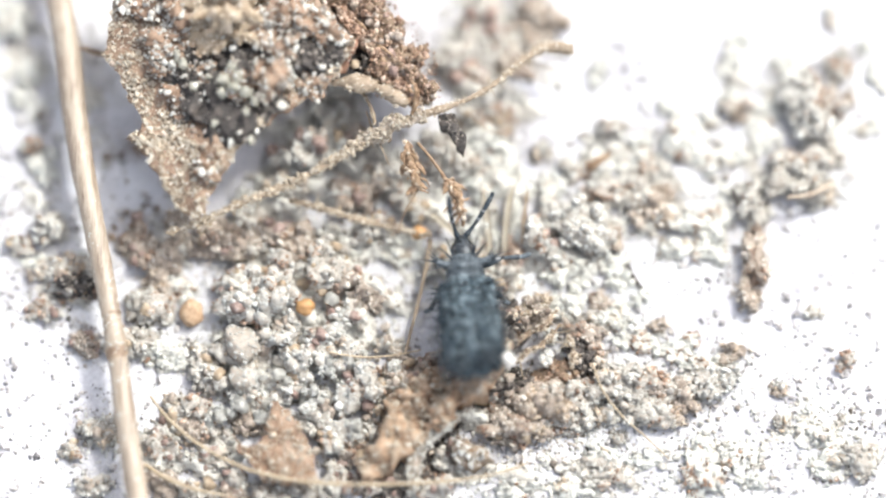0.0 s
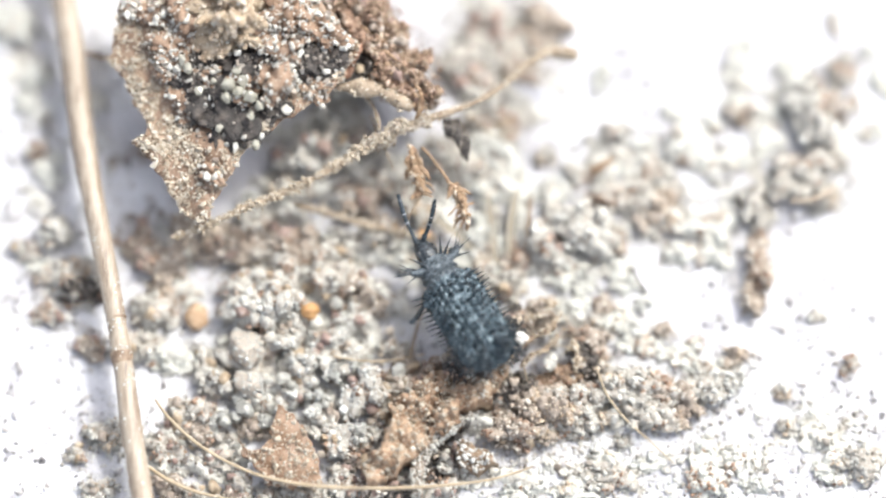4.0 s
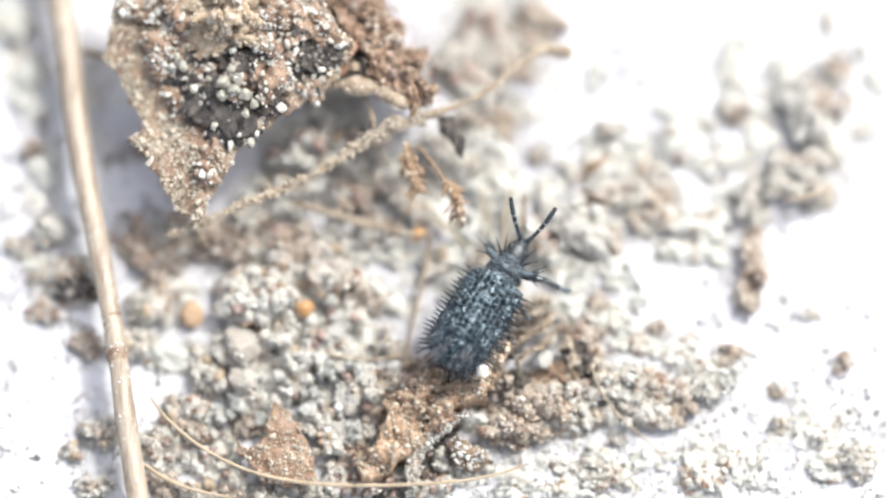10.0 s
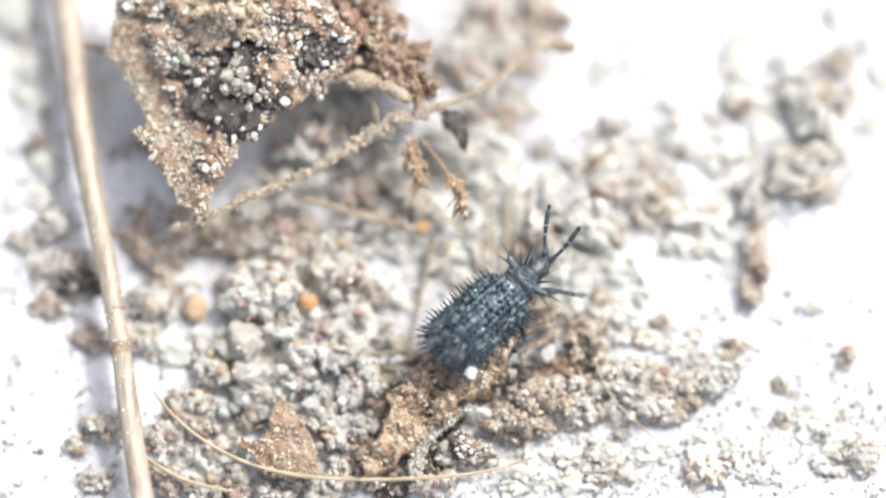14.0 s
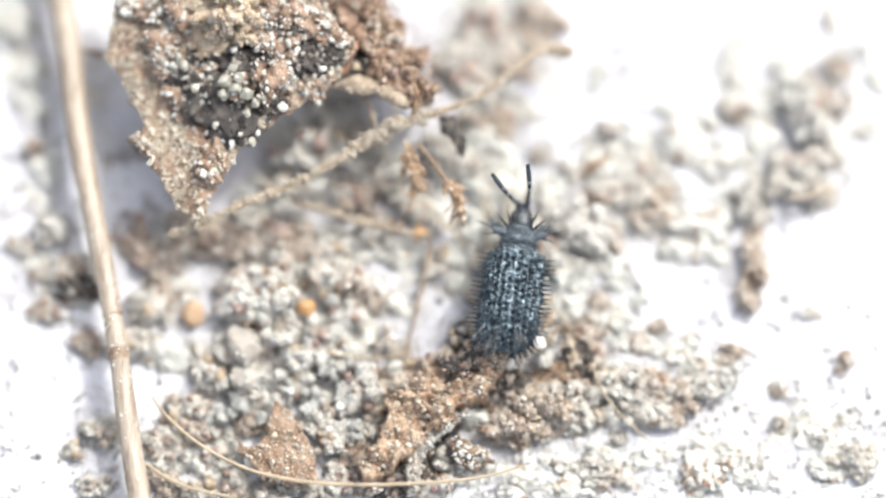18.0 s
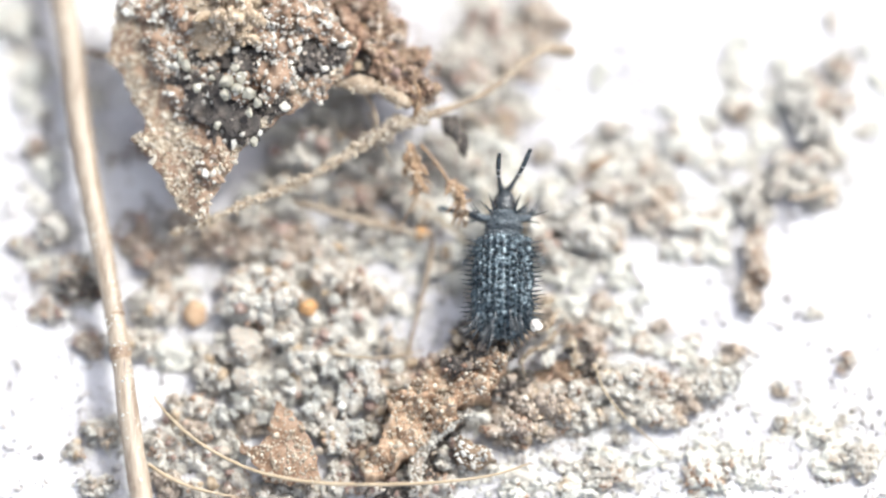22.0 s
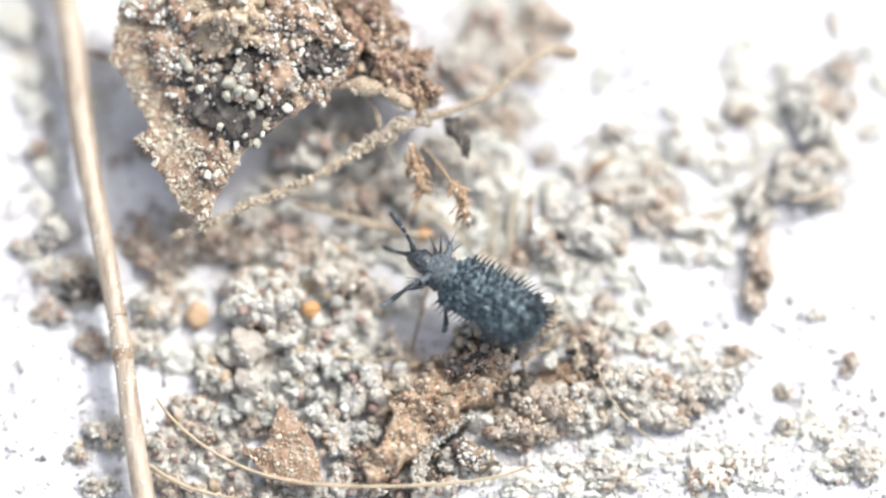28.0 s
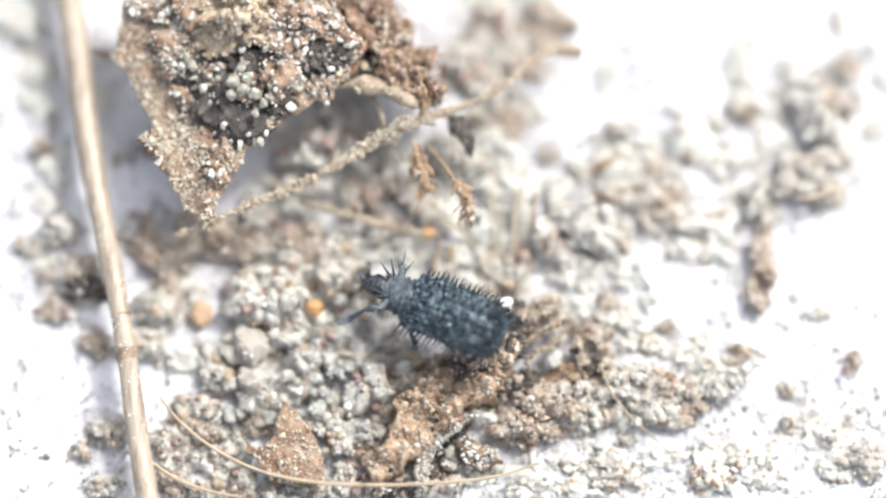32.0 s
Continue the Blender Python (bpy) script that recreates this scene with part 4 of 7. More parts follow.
rootlet([(-4.05, 1.01, 0.90), (-3.22, 0.77, 0.90), (-2.30, 0.50, 0.85), (-1.24, 0.24, 0.80), (-0.25, 0.05, 0.75)], [0.07, 0.08, 0.07, 0.06, 0.05], "thin tan side rootlet with sand grains", 520, hairs=4)
rootlet([(-0.63, 2.47, 1.30), (-0.25, 2.00, 1.30), (0.06, 1.54, 1.25), (0.29, 1.00, 1.20), (0.51, 0.48, 1.10)], [0.04, 0.04, 0.05, 0.04, 0.03], "thin reddish brown stalk ending in a bud", 0, "bud_stalk", M_RED, 0.1)
rootlet([(-0.62, 1.20, 1.20), (-0.85, 0.85, 1.10), (-1.05, 0.45, 1.00), (-1.15, 0.15, 0.95)], [0.02, 0.022, 0.02, 0.012], "hair thin brown stalk under the bud", 0, "bud_stalk", M_BARK, 0.1)
rootlet([(-2.00, 3.35, 1.30), (-1.84, 2.87, 1.30), (-1.62, 2.41, 1.25), (-1.39, 1.90, 1.10)], [0.03, 0.03, 0.025, 0.015], "thin tan rootlet among soil crumbs", 0)
rootlet([(0.75, 3.38, 0.90), (1.13, 3.01, 0.90), (1.51, 2.88, 0.80), (1.89, 3.11, 0.70)], [0.025, 0.03, 0.025, 0.015], "thin curled tan rootlet", 0)
rootlet([(2.28, 4.77, 1.00), (2.74, 4.72, 0.90), (3.20, 4.59, 0.80)], [0.03, 0.02, 0.012], "thin pale rootlet among soil crumbs", 0)
rootlet([(-2.95, 3.95, 1.90), (-2.15, 3.93, 1.95), (-1.45, 3.68, 1.90), (-0.90, 3.40, 1.80)], [0.1, 0.2, 0.2, 0.12], "thick pale brown root piece with sand", 240, rough=0.3)
rootlet([(-2.45, 4.03, 1.40), (-2.07, 3.73, 1.50), (-1.84, 3.29, 1.50), (-1.77, 2.92, 1.40)], [0.04, 0.05, 0.05, 0.04], "curved tan rootlet among soil crumbs", 30)
rootlet([(-7.73, -4.33, 0.70), (-7.30, -4.93, 0.80), (-6.61, -5.58, 0.90), (-5.78, -6.11, 0.95), (-4.87, -6.50, 1.00), (-3.66, -6.75, 1.00), (-2.14, -6.83, 1.00), (-0.33, -6.78, 1.00), (1.19, -6.57, 0.90), (2.32, -6.17, 0.70)],
        [0.035, 0.045, 0.05, 0.05, 0.05, 0.055, 0.055, 0.05, 0.04, 0.025], "long thin cream plant fibre lying in an arc", 12, "plant_fibre", M_FIBRE, 0.04, "fibre")
rootlet([(-7.88, -6.15, 0.50), (-7.30, -6.55, 0.60), (-6.54, -6.86, 0.60), (-5.48, -7.06, 0.50)], [0.06, 0.06, 0.05, 0.03], "short tan plant fibre on the sheet", 4, "plant_fibre", M_FIBRE, 0.04, "fibre")
rootlet([(4.00, -3.48, 0.90), (4.30, -4.24, 0.80), (4.83, -4.89, 0.60), (5.44, -5.37, 0.30), (6.05, -5.91, 0.10)], [0.025, 0.03, 0.03, 0.025, 0.015], "thin pale plant fibre leaning on the soil", 3, "plant_fibre", M_FIBRE, 0.04, "fibre")
rootlet([(-2.98, -3.18, 0.85), (-2.15, -3.27, 0.70), (-1.39, -3.21, 0.60), (-0.55, -3.03, 0.50)], [0.03, 0.03, 0.025, 0.02], "thin pale plant fibre among soil crumbs", 6, "plant_fibre", M_FIBRE, 0.04, "fibre")
rootlet([(-0.29, 0.01, 0.60), (-0.44, -0.90, 0.50), (-0.69, -1.97, 0.40), (-1.00, -3.20, 0.35)], [0.07, 0.06, 0.05, 0.04], "thin pale brown stalk lying on the sheet", 6, "plant_fibre", M_ROOT, 0.1, "fibre")
rootlet([(4.94, -0.57, 0.10), (5.09, -0.87, 0.10), (5.35, -1.22, 0.06)], [0.07, 0.09, 0.05], "short dark grey splinter on the sheet", 0, "splinter", M_HUMUS_SHADE, 0.2, "splinter")
rootlet([(7.77, 1.48, 0.30), (7.87, 1.15, 0.35), (7.95, 0.84, 0.30)], [0.05, 0.07, 0.04], "short dark splinter on the sheet", 0, "splinter", M_HUMUS_SHADE, 0.2, "splinter")
rootlet([(9.20, 1.10, 0.80), (9.73, 1.13, 0.85), (10.19, 1.34, 0.80), (10.38, 1.57, 0.70)], [0.05, 0.09, 0.09, 0.05], "small yellow brown straw bit on a crumb", 10, "straw_bit", M_STEM, 0.1, "straw")
rootlet([(3.88, 2.09, 0.20), (4.18, 2.22, 0.30), (4.54, 2.49, 0.25)], [0.12, 0.13, 0.07], "reddish brown plant chip on the sheet", 12, "plant_chip", M_RED, 0.2, "chip")
rootlet([(-0.56, -5.75, 0.60), (-0.10, -5.36, 0.80), (0.28, -5.07, 0.90), (0.73, -4.81, 0.90)], [0.1, 0.11, 0.1, 0.06], "dark curved root piece beside the bark", 900, "root_piece", M_HUMUS_SHADE, 0.2, sand_mat=M_GRAIN)
rootlet([(-0.74, -6.96, 0.50), (-0.74, -6.21, 0.60), (-0.36, -5.54, 0.70), (0.24, -4.95, 0.80)], [0.16, 0.17, 0.14, 0.08], "curved brown root piece crusted with grains", 1000, "root_piece", M_RUSTCORE, 0.2, sand_mat=M_GRAIN)


def blade(pts, widths, label, mat):
    """A flat dry blade of grass, its edges rolled up a little."""
    P = smooth_path(pts, 8)
    W = 0.6 * np.interp(np.linspace(0, 1, len(P)), np.linspace(0, 1, len(widths)), widths)
    T = np.gradient(P, axis=0)
    side = np.cross(T, (0, 0, 1.0))
    side /= np.linalg.norm(side, axis=1)[:, None]
    cols = np.linspace(-1, 1, 7)
    V = np.concatenate([(P[:, None] + side[:, None] * (W[:, None] * cols)[:, :, None] + np.array((0, 0, 1.0)) * (0.5 * W[:, None] * cols ** 2 + k)[:, :, None]).reshape(-1, 3) for k in (0, -0.04)])
    n, m = len(P), len(P) * 7
    F = []
    for i in range(n - 1):
        for j in range(6):
            q = i * 7 + j, i * 7 + j + 1, (i + 1) * 7 + j + 1, (i + 1) * 7 + j
            F += [q, tuple(v + m for v in q[::-1])]
        for j in (0, 6):
            F.append((i * 7 + j, (i + 1) * 7 + j, (i + 1) * 7 + j + m, i * 7 + j + m))
    ob = part("grass_blade", (V, F), mat, org=pts[0])
    return tagged(ob, label, "grass blade", "pale grass blades in the soil")


blade([(1.33, -0.52, 0.25), (1.27, 0.24, 0.35), (1.18, 0.91, 0.45), (1.12, 1.38, 0.45)], [0.12, 0.16, 0.16, 0.06], "pale cream dry grass blade stuck in soil", M_STRAW)
blade([(1.68, -0.44, 0.25), (1.72, 0.22, 0.40), (1.80, 0.98, 0.50), (1.94, 1.53, 0.50)], [0.1, 0.15, 0.18, 0.1], "pale cream dry grass blade stuck in soil", M_STRAW)
blade([(2.13, -0.12, 0.50), (2.21, 0.61, 0.70), (2.30, 1.29, 0.80)], [0.06, 0.1, 0.06], "greyish dry grass blade stuck in soil", M_ROOT)
blade([(-0.29, 0.77, 0.40), (0.09, 0.44, 0.45), (0.70, -0.06, 0.30)], [0.12, 0.18, 0.08], "pale cream dry grass blade stuck in soil", M_STRAW)


# ---- the dead leaf with its crust of soil, and the bark beside it ----
def leaf_height(X, Y):
    P = np.c_[X, Y, 0 * X]
    return 1.45 + 0.14 * (Y - 0.4) + 0.08 * (X + 6.5) + 0.16 * wave(P, 2.2, 31) + 0.05 * wave(P, 0.5, 32)


leaf = thing("dead_leaf", (-6.11, 3.32, 1.40), "torn brown dead leaf crusted with sand and black soil", "leaf")
leaf_shape = slab([(-8.73, 7.19), (-8.85, 5.66), (-9.00, 4.74), (-8.60, 4.28), (-8.23, 3.44), (-7.87, 2.98), (-8.00, 2.63), (-8.35, 2.57), (-8.08, 2.24), (-7.70, 1.66), (-7.32, 1.08), (-6.86, 0.59),
                   (-6.49, 0.21), (-6.27, 0.50), (-6.19, 1.00), (-5.77, 1.56), (-5.34, 2.11), (-5.07, 2.48), (-4.25, 3.00), (-3.59, 3.48), (-2.79, 3.97), (-2.33, 4.92), (-2.76, 5.32), (-3.14, 6.04), (-3.29, 7.19)],
                  leaf_height, 0.07, 0.11, 0.06, 4)
part("blade", leaf_shape, M_LEAF, leaf)
half = [f for f in leaf_shape[1][:len(leaf_shape[1]) // 2]]


def crust(n, mat, keep, mean, label, lift=0.3):
    P, N = on_surface((leaf_shape[0], half), n * 4, 0.1)
    k = keep(P)
    P, N = P[k][:n], N[k][:n]
    R = np.clip(rng.lognormal(mean, 0.4, len(P)), 0.014, 0.2)
    part("sand_crust", grains(P + N * R[:, None] * lift, R), mat, leaf, label, kind="stuff", smooth=False)


def near(P, x, y, r):
    return (P[:, 0] - x) ** 2 + (P[:, 1] - y) ** 2 < r * r * (1 + 0.4 * wave(P, 0.8, 44)) ** 2


def hollow(P):
    """The black area in the middle of the leaf."""
    return near(P, -6.40, 4.10, 0.78) | near(P, -5.85, 2.90, 0.58) | near(P, -5.55, 3.70, 0.72) | near(P, -5.20, 4.55, 0.55)


crust(7800, M_LEAFSAND, lambda P: (rng.uniform(size=len(P)) < 0.22 + 0.6 * (wave(P, 0.7, 40) > 0)) & ~hollow(P), -3.4, "fine sparkling sand stuck on the leaf")
crust(1100, M_LEAFSAND, lambda P: (wave(P, 0.9, 42) > 0.2) & ~hollow(P), -2.95, "coarser sand stuck on the leaf", 0.5)
crust(700, M_DARK, lambda P: near(P, -5.80, 3.98, 1.0) | near(P, -3.59, 4.59, 0.7), -3.0, "dark grains on the leaf")
P, N = on_surface((leaf_shape[0], half), 60, 0.1)
big_grains(P, N, np.clip(rng.lognormal(-2.7, 0.3, 60), 0.05, 0.12), 2, leaf)
for (hx, hy), hr, hh, tone in (((-6.42, 4.25), 0.85, 0.3, "black"), ((-5.88, 2.95), 0.62, 0.26, "black"), ((-5.50, 3.72), 0.75, 0.3, "black"), ((-5.25, 4.6), 0.6, 0.28, "black"), ((-6.33, 3.64), 0.5, 0.32, "dark"), ((-7.32, 5.12), 0.6, 0.4, "mixed"), ((-5.19, 2.60), 0.36, 0.26, "dark"),  ((-6.64, 4.28), 0.4, 0.36, "dark"), ((-6.33, 4.21), 0.35, 0.4, "mixed"), ((-3.49, 4.46), 0.5, 0.4, "dark"), ((-4.28, 4.97), 0.7, 0.6, "mixed"), ((-5.80, 5.97), 1.05, 1.4, "tan"), ((-5.60, 5.30), 0.6, 1.2, "tan"),
                               ((-4.58, 3.97), 0.5, 0.6, "mixed"), ((-6.94, 3.52), 0.42, 0.35, "mixed"), ((-3.29, 5.35), 0.5, 0.5, "mixed"), ((-4.81, 5.20), 0.5, 0.7, "mixed"), ((-4.20, 5.89), 0.55, 0.7, "mixed"),
                               ((-7.86, 5.97), 0.4, 0.35, "mixed"), ((-7.40, 4.51), 0.36, 0.3, "mixed"), ((-5.34, 3.75), 0.4, 0.5, "pale"), ((-3.59, 3.97), 0.4, 0.35, "mixed"), ((-7.02, 5.97), 0.5, 0.5, "mixed"), ((-6.25, 1.69), 0.3, 0.2, "mixed"), ((-5.04, 4.51), 0.5, 0.42, "dark"), ((-4.66, 3.29), 0.42, 0.34, "dark"), ((-3.06, 4.58), 0.4, 0.36, "dark")):
    hz = float(leaf_height(np.array([hx]), np.array([hy]))[0]) - 0.1
    black = tone == "black"
    tone = "dark" if black else tone
    core, g_mat, text, stone = TONES[tone]
    s = next(seeds)
    shape = lump(hx, hy, hr, hr * 0.85, hh, rng.uniform(0, 180), hz, s, 0.45, 5)
    lump_ob = part("soil_crumb", shape, M_HUMUS_SHADE if tone == "dark" else core if hh > 1 else M_LEAF, leaf, text)
    n = int((60 if black else 300 if tone == "dark" else 420) * (hr * hr + hh * hr))
    P, N = on_surface(shape, n, -0.7)
    R = np.where(rng.uniform(size=n) < 0.7, rng.lognormal(-3.3, 0.4, n), rng.lognormal(-2.7, 0.3, n)).clip(0.018, 0.15)
    part("sand_crust", grains(P + N * R[:, None] * 0.25, R), g_mat, lump_ob, kind="stuff", smooth=False)
    P, N = on_surface(shape, int(9 * hr * hr) + 4, 0.1)
    big_grains(P, N, np.clip(rng.lognormal(-2.5, 0.3, len(P)), 0.06, 0.15), 0 if tone == "pale" else 1, lump_ob)


def crystal(x, y, z, r, mat, label):
    V, F = rounded(next(seeds))
    V = V * rng.uniform(0.8, 1.2, 3) * r
    V = V + (x, y, z - V[:, 2].min() - 0.1 * r)
    return tagged(part("quartz_grain", (V, F), mat, org=(x, y, z)), label, "quartz grain")


for gx_, gy_, gr in ((-5.80, 3.82, 0.24), (-5.42, 3.98, 0.2), (-5.19, 3.49, 0.22), (-5.84, 3.49, 0.16), (-6.87, 4.31, 0.15), (-4.96, 3.24, 0.18), (-5.57, 4.20, 0.15), (-5.49, 3.64, 0.2), (-6.56, 3.75, 0.14),
                     (-4.73, 3.36, 0.16), (-6.18, 3.98, 0.13), (-5.19, 2.98, 0.14), (-6.03, 2.68, 0.13), (-7.02, 4.59, 0.16), (-5.04, 2.22, 0.12)):
    gz = float(leaf_height(np.array([gx_]), np.array([gy_]))[0]) + 0.3
    crystal(gx_, gy_, gz, gr, M_CRYSTAL, "pale clear quartz grain in the crust on the leaf")
rootlet([(-9.63, 5.10, 1.30), (-9.25, 4.97, 1.35), (-8.86, 4.86, 1.40)], [0.06, 0.09, 0.07], "dark brown leaf stalk stub", 6, "leaf_stub", M_BARK)
# the leaf lies arched over the soil, its rim clear of the sheet
LEAF_LIFT = (0, -0.214, 0.8)
for ob in [leaf] + [o for o in scene.objects if o.name.startswith("quartz_grain")]:
    ob.location = ob.location + Vector(LEAF_LIFT) * MM


def chip(name, outline, height, thick, mat, label, category, sand=0, sand_mat=None, step=0.12, seed=0, ragged=0.06):
    O = np.array(outline)
    c = O.mean(0)
    ob = thing(name, (c[0], c[1], float(height(c[:1], c[1:])[0]) - thick), label, category)
    shape = slab(outline, height, thick, step, ragged, seed)
    part("plate", shape, mat, ob)
    if sand:
        P, N = on_surface(shape, sand, 0.0)
        R = np.clip(rng.lognormal(-3.4, 0.45, sand), 0.014, 0.11)
        part("sand_crust", grains(P + N * R[:, None] * 0.3, R), sand_mat or M_RUST, ob, "sand grains on it", kind="stuff")
    return ob


def tilted(z, x0, y0, sx, sy, amp, seed, size=0.7):
    def height(X, Y):
        P = np.c_[X, Y, 0 * X]
        return z + sx * (X - x0) + sy * (Y - y0) + amp * wave(P, size, seed, 4)
    return height


# black lumps fill the gap beside the leaf in place of its shade
for gap_x, gap_y, gap_r in ((-2.05, 5.55, 0.45), (-1.75, 4.95, 0.4), (-2.45, 6.2, 0.5), (-1.35, 4.45, 0.3), (-2.1, 4.6, 0.35)):
    crumb(gap_x, gap_y, gap_r, gap_r * 0.8, 0.5, "dark", rng.uniform(0, 180), z=1.35, dense=0.5)
for ridge_x, ridge_y, ridge_r, ridge_z in ((-2.55, 6.35, 0.45, 1.7), (-2.05, 6.0, 0.4, 1.75), (-1.75, 5.5, 0.42, 1.75), (-1.45, 5.85, 0.4, 1.6), (-1.3, 5.1, 0.4, 1.75), (-1.0, 5.5, 0.35, 1.6), (-0.95, 4.6, 0.38, 1.7), (-0.55, 4.2, 0.34, 1.65), (-0.4, 4.75, 0.3, 1.5), (-0.2, 3.8, 0.28, 1.6), (-1.5, 4.3, 0.26, 1.6), (-1.1, 3.95, 0.24, 1.6)):
    crumb(ridge_x - 0.3 * (ridge_x > -1.6), ridge_y, ridge_r, ridge_r * 0.75, 0.62, "bark", rng.uniform(0, 180), z=ridge_z - 0.25, dense=1.3)
chip("bark_chip", [(-3.37, 7.39), (-2.76, 6.12), (-2.15, 5.32), (-1.84, 4.69), (-1.23, 4.21), (-0.70, 3.61), (-0.27, 3.50), (-0.2, 3.85), (-0.75, 4.65), (-1.15, 5.32), (-1.6, 6.11), (-1.85, 7.39)],
     tilted(1.5, -1.54, 5.48, 0.35, 0.1, 0.3, 51), 0.7, M_BARK, "thick reddish brown bark chip with sand grains", "bark", 3000, M_REDGRAIN, 0.1, 5)
chip("bark_chip", [(-3.20, 5.17), (-2.75, 5.14), (-2.48, 4.90), (-2.22, 4.98), (-2.34, 4.42), (-2.60, 4.06), (-2.95, 4.04), (-3.25, 4.50)], tilted(2.75, -2.76, 4.92, 0.35, 0.0, 0.14, 52), 0.1, M_FLAP, "small reddish leaf flake", "leaf flake", 20, M_RUST, 0.08, 6)
chip("bark_chip", [(-0.09, 3.20), (0.29, 3.28), (0.62, 2.65), (0.67, 2.12), (0.29, 2.49), (-0.02, 2.80)], tilted(1.25, 0.29, 2.72, 0.1, 0.2, 0.1, 53), 0.3, M_HUMUS_SHADE, "dark pointed bark splinter with grains", "bark", 60, M_DARK, 0.07, 7)


def ragged_bud(name, pts, radii, n, label, category, core=M_RED, sand=26, sand_mat=M_TAN, spread=0.7):
    """A dried bud: a lumpy core with curled, split scales round it."""
    at = pts[len(pts) // 2]
    ob = thing(name, at, label, category)
    part("core", tube(pts, radii, 14, 12, 0.6, next(seeds)), core, ob)
    path = smooth_path(pts, 12)
    for i in range(n):
        k = rng.integers(0, len(path) - 6)
        a, b = path[k], path[min(k + rng.integers(6, 14), len(path) - 1)]
        out = rng.normal(size=3) * (0.16, 0.1, 0.12) * spread
        r = rng.uniform(0.025, 0.055)
        part("scale", tube([a, (a + b) / 2 + out * 1.2, b + out * 1.5 + rng.normal(size=3) * 0.05], [r, r * 1.3, r * 0.3], 6, 5, 0.3, next(seeds), 0.6), M_RED, ob)
    shape = tube(pts, np.array(radii) * (1.05 if sand < 100 else 1.7), 10, 8, 0.5, next(seeds))
    P, N = on_surface(shape, sand, -0.3)
    R = np.clip(rng.lognormal(-3.1, 0.4, sand), 0.015, 0.1)
    part("sand_crust", grains(P + N * R[:, None] * 0.5, R), sand_mat, ob, "pale sand grains stuck to it", kind="stuff")


ragged_bud("bud_scale", [(-0.90, 2.49, 1.40), (-0.82, 2.13, 1.40), (-0.76, 1.76, 1.30), (-0.70, 1.38, 1.25), (-0.73, 1.07, 1.20)], [0.06, 0.1, 0.11, 0.1, 0.05], 38, "ragged orange brown bud hanging from the root", "bud")
ragged_bud("dead_bud", [(0.10, 1.48, 1.30), (0.29, 1.26, 1.30), (0.45, 1.02, 1.25), (0.48, 0.72, 1.20), (0.51, 0.42, 1.15)], [0.03, 0.04, 0.1, 0.1, 0.05], 24, "small ragged reddish brown dead bud", "bud")
ragged_bud("root_tuft", [(-2.76, 6.03, 1.90), (-2.15, 5.21, 2.00), (-1.54, 4.52, 1.90), (-1.00, 3.85, 1.75), (-0.70, 3.40, 1.65)], [0.05, 0.07, 0.06, 0.06, 0.04], 70, "tan fibrous tuft of root crusted with sand", "root", M_BARK, 1300, M_REDGRAIN)
chip("leaf_fragment", [(-5.52, -5.42), (-5.30, -5.72), (-4.98, -5.74), (-4.74, -5.55), (-4.58, -5.10), (-4.50, -4.66), (-4.18, -4.62), (-3.93, -4.86), (-3.62, -5.55), (-3.40, -6.05), (-3.23, -6.66), (-3.96, -6.80), (-4.72, -6.60), (-5.17, -6.20)],
     tilted(0.85, -4.27, -5.81, 0.05, 0.08, 0.05, 56, 0.6), 0.07, M_LEAFLET, "flat orange brown leaf fragment dusted with sand", "leaf fragment", 420, M_LEAFSAND, 0.06, 10, 0.1)
chip("bark_piece", [(0.20, -5.56), (0.73, -5.46), (1.26, -5.80), (1.37, -6.19), (0.88, -6.30), (0.35, -6.11)], tilted(0.8, 0.73, -5.88, 0.0, 0.0, 0.16, 57, 0.5), 0.5, M_BARK, "lumpy tan bark piece", "bark", 120, M_PALE, 0.09, 11)

# the root with its buds and the bark lie raised on the soil under them
RAISED = ("rootlet", "sand_clod", "dead_shoot", "bud_stalk", "bark_chip", "bud_scale", "dead_bud", "root_tuft", "soil_crumb")
for ob in [o for o in scene.objects if not o.parent and o.name.split(".")[0] in RAISED and "flake" not in o["label"]]:
    if ob.location.y > -0.0005 and ob.location.z > 0.0009 and ob.location.x < 0.0036:
        ob.location = ob.location + Vector((0, -0.187, 0.7)) * MM

# ---- the bark strip under the beetle ----
strip_line = [(-2.22, -6.52), (-1.39, -5.64), (-0.33, -4.70), (0.74, -3.84), (1.80, -3.14), (2.71, -2.51), (3.47, -1.89)]


def strip_height(X, Y):
    P = np.c_[X, Y, 0 * X]
    line = np.array(strip_line)
    d = np.sqrt(((np.c_[X, Y][:, None] - smooth_path(np.c_[line, 0 * line[:, 0]], 6)[None, :, :2]) ** 2).sum(2)).min(1)
    return 1.22 - 0.3 * d ** 2 + 0.2 * wave(P, 0.7, 61, 4) + 0.1 * wave(P, 0.28, 62, 3) + 0.04 * wave(P, 0.1, 63, 2)


chip("bark_strip", [(-2.26, -6.21), (-1.92, -5.79), (-1.39, -5.25), (-1.39, -4.54), (-0.63, -3.92), (0.28, -3.22), (0.96, -2.78), (1.65, -2.67), (1.87, -3.06),
                    (1.65, -3.69), (1.11, -4.31), (0.28, -5.01), (-0.55, -5.64), (-1.01, -6.11), (-1.39, -6.49), (-1.92, -6.68), (-2.26, -6.57)],
     strip_height, 1.0, M_STRIP, "rough orange brown bark strip lying on the soil", "bark", 1300, M_LEAFSAND, 0.055, 12, 0.12)

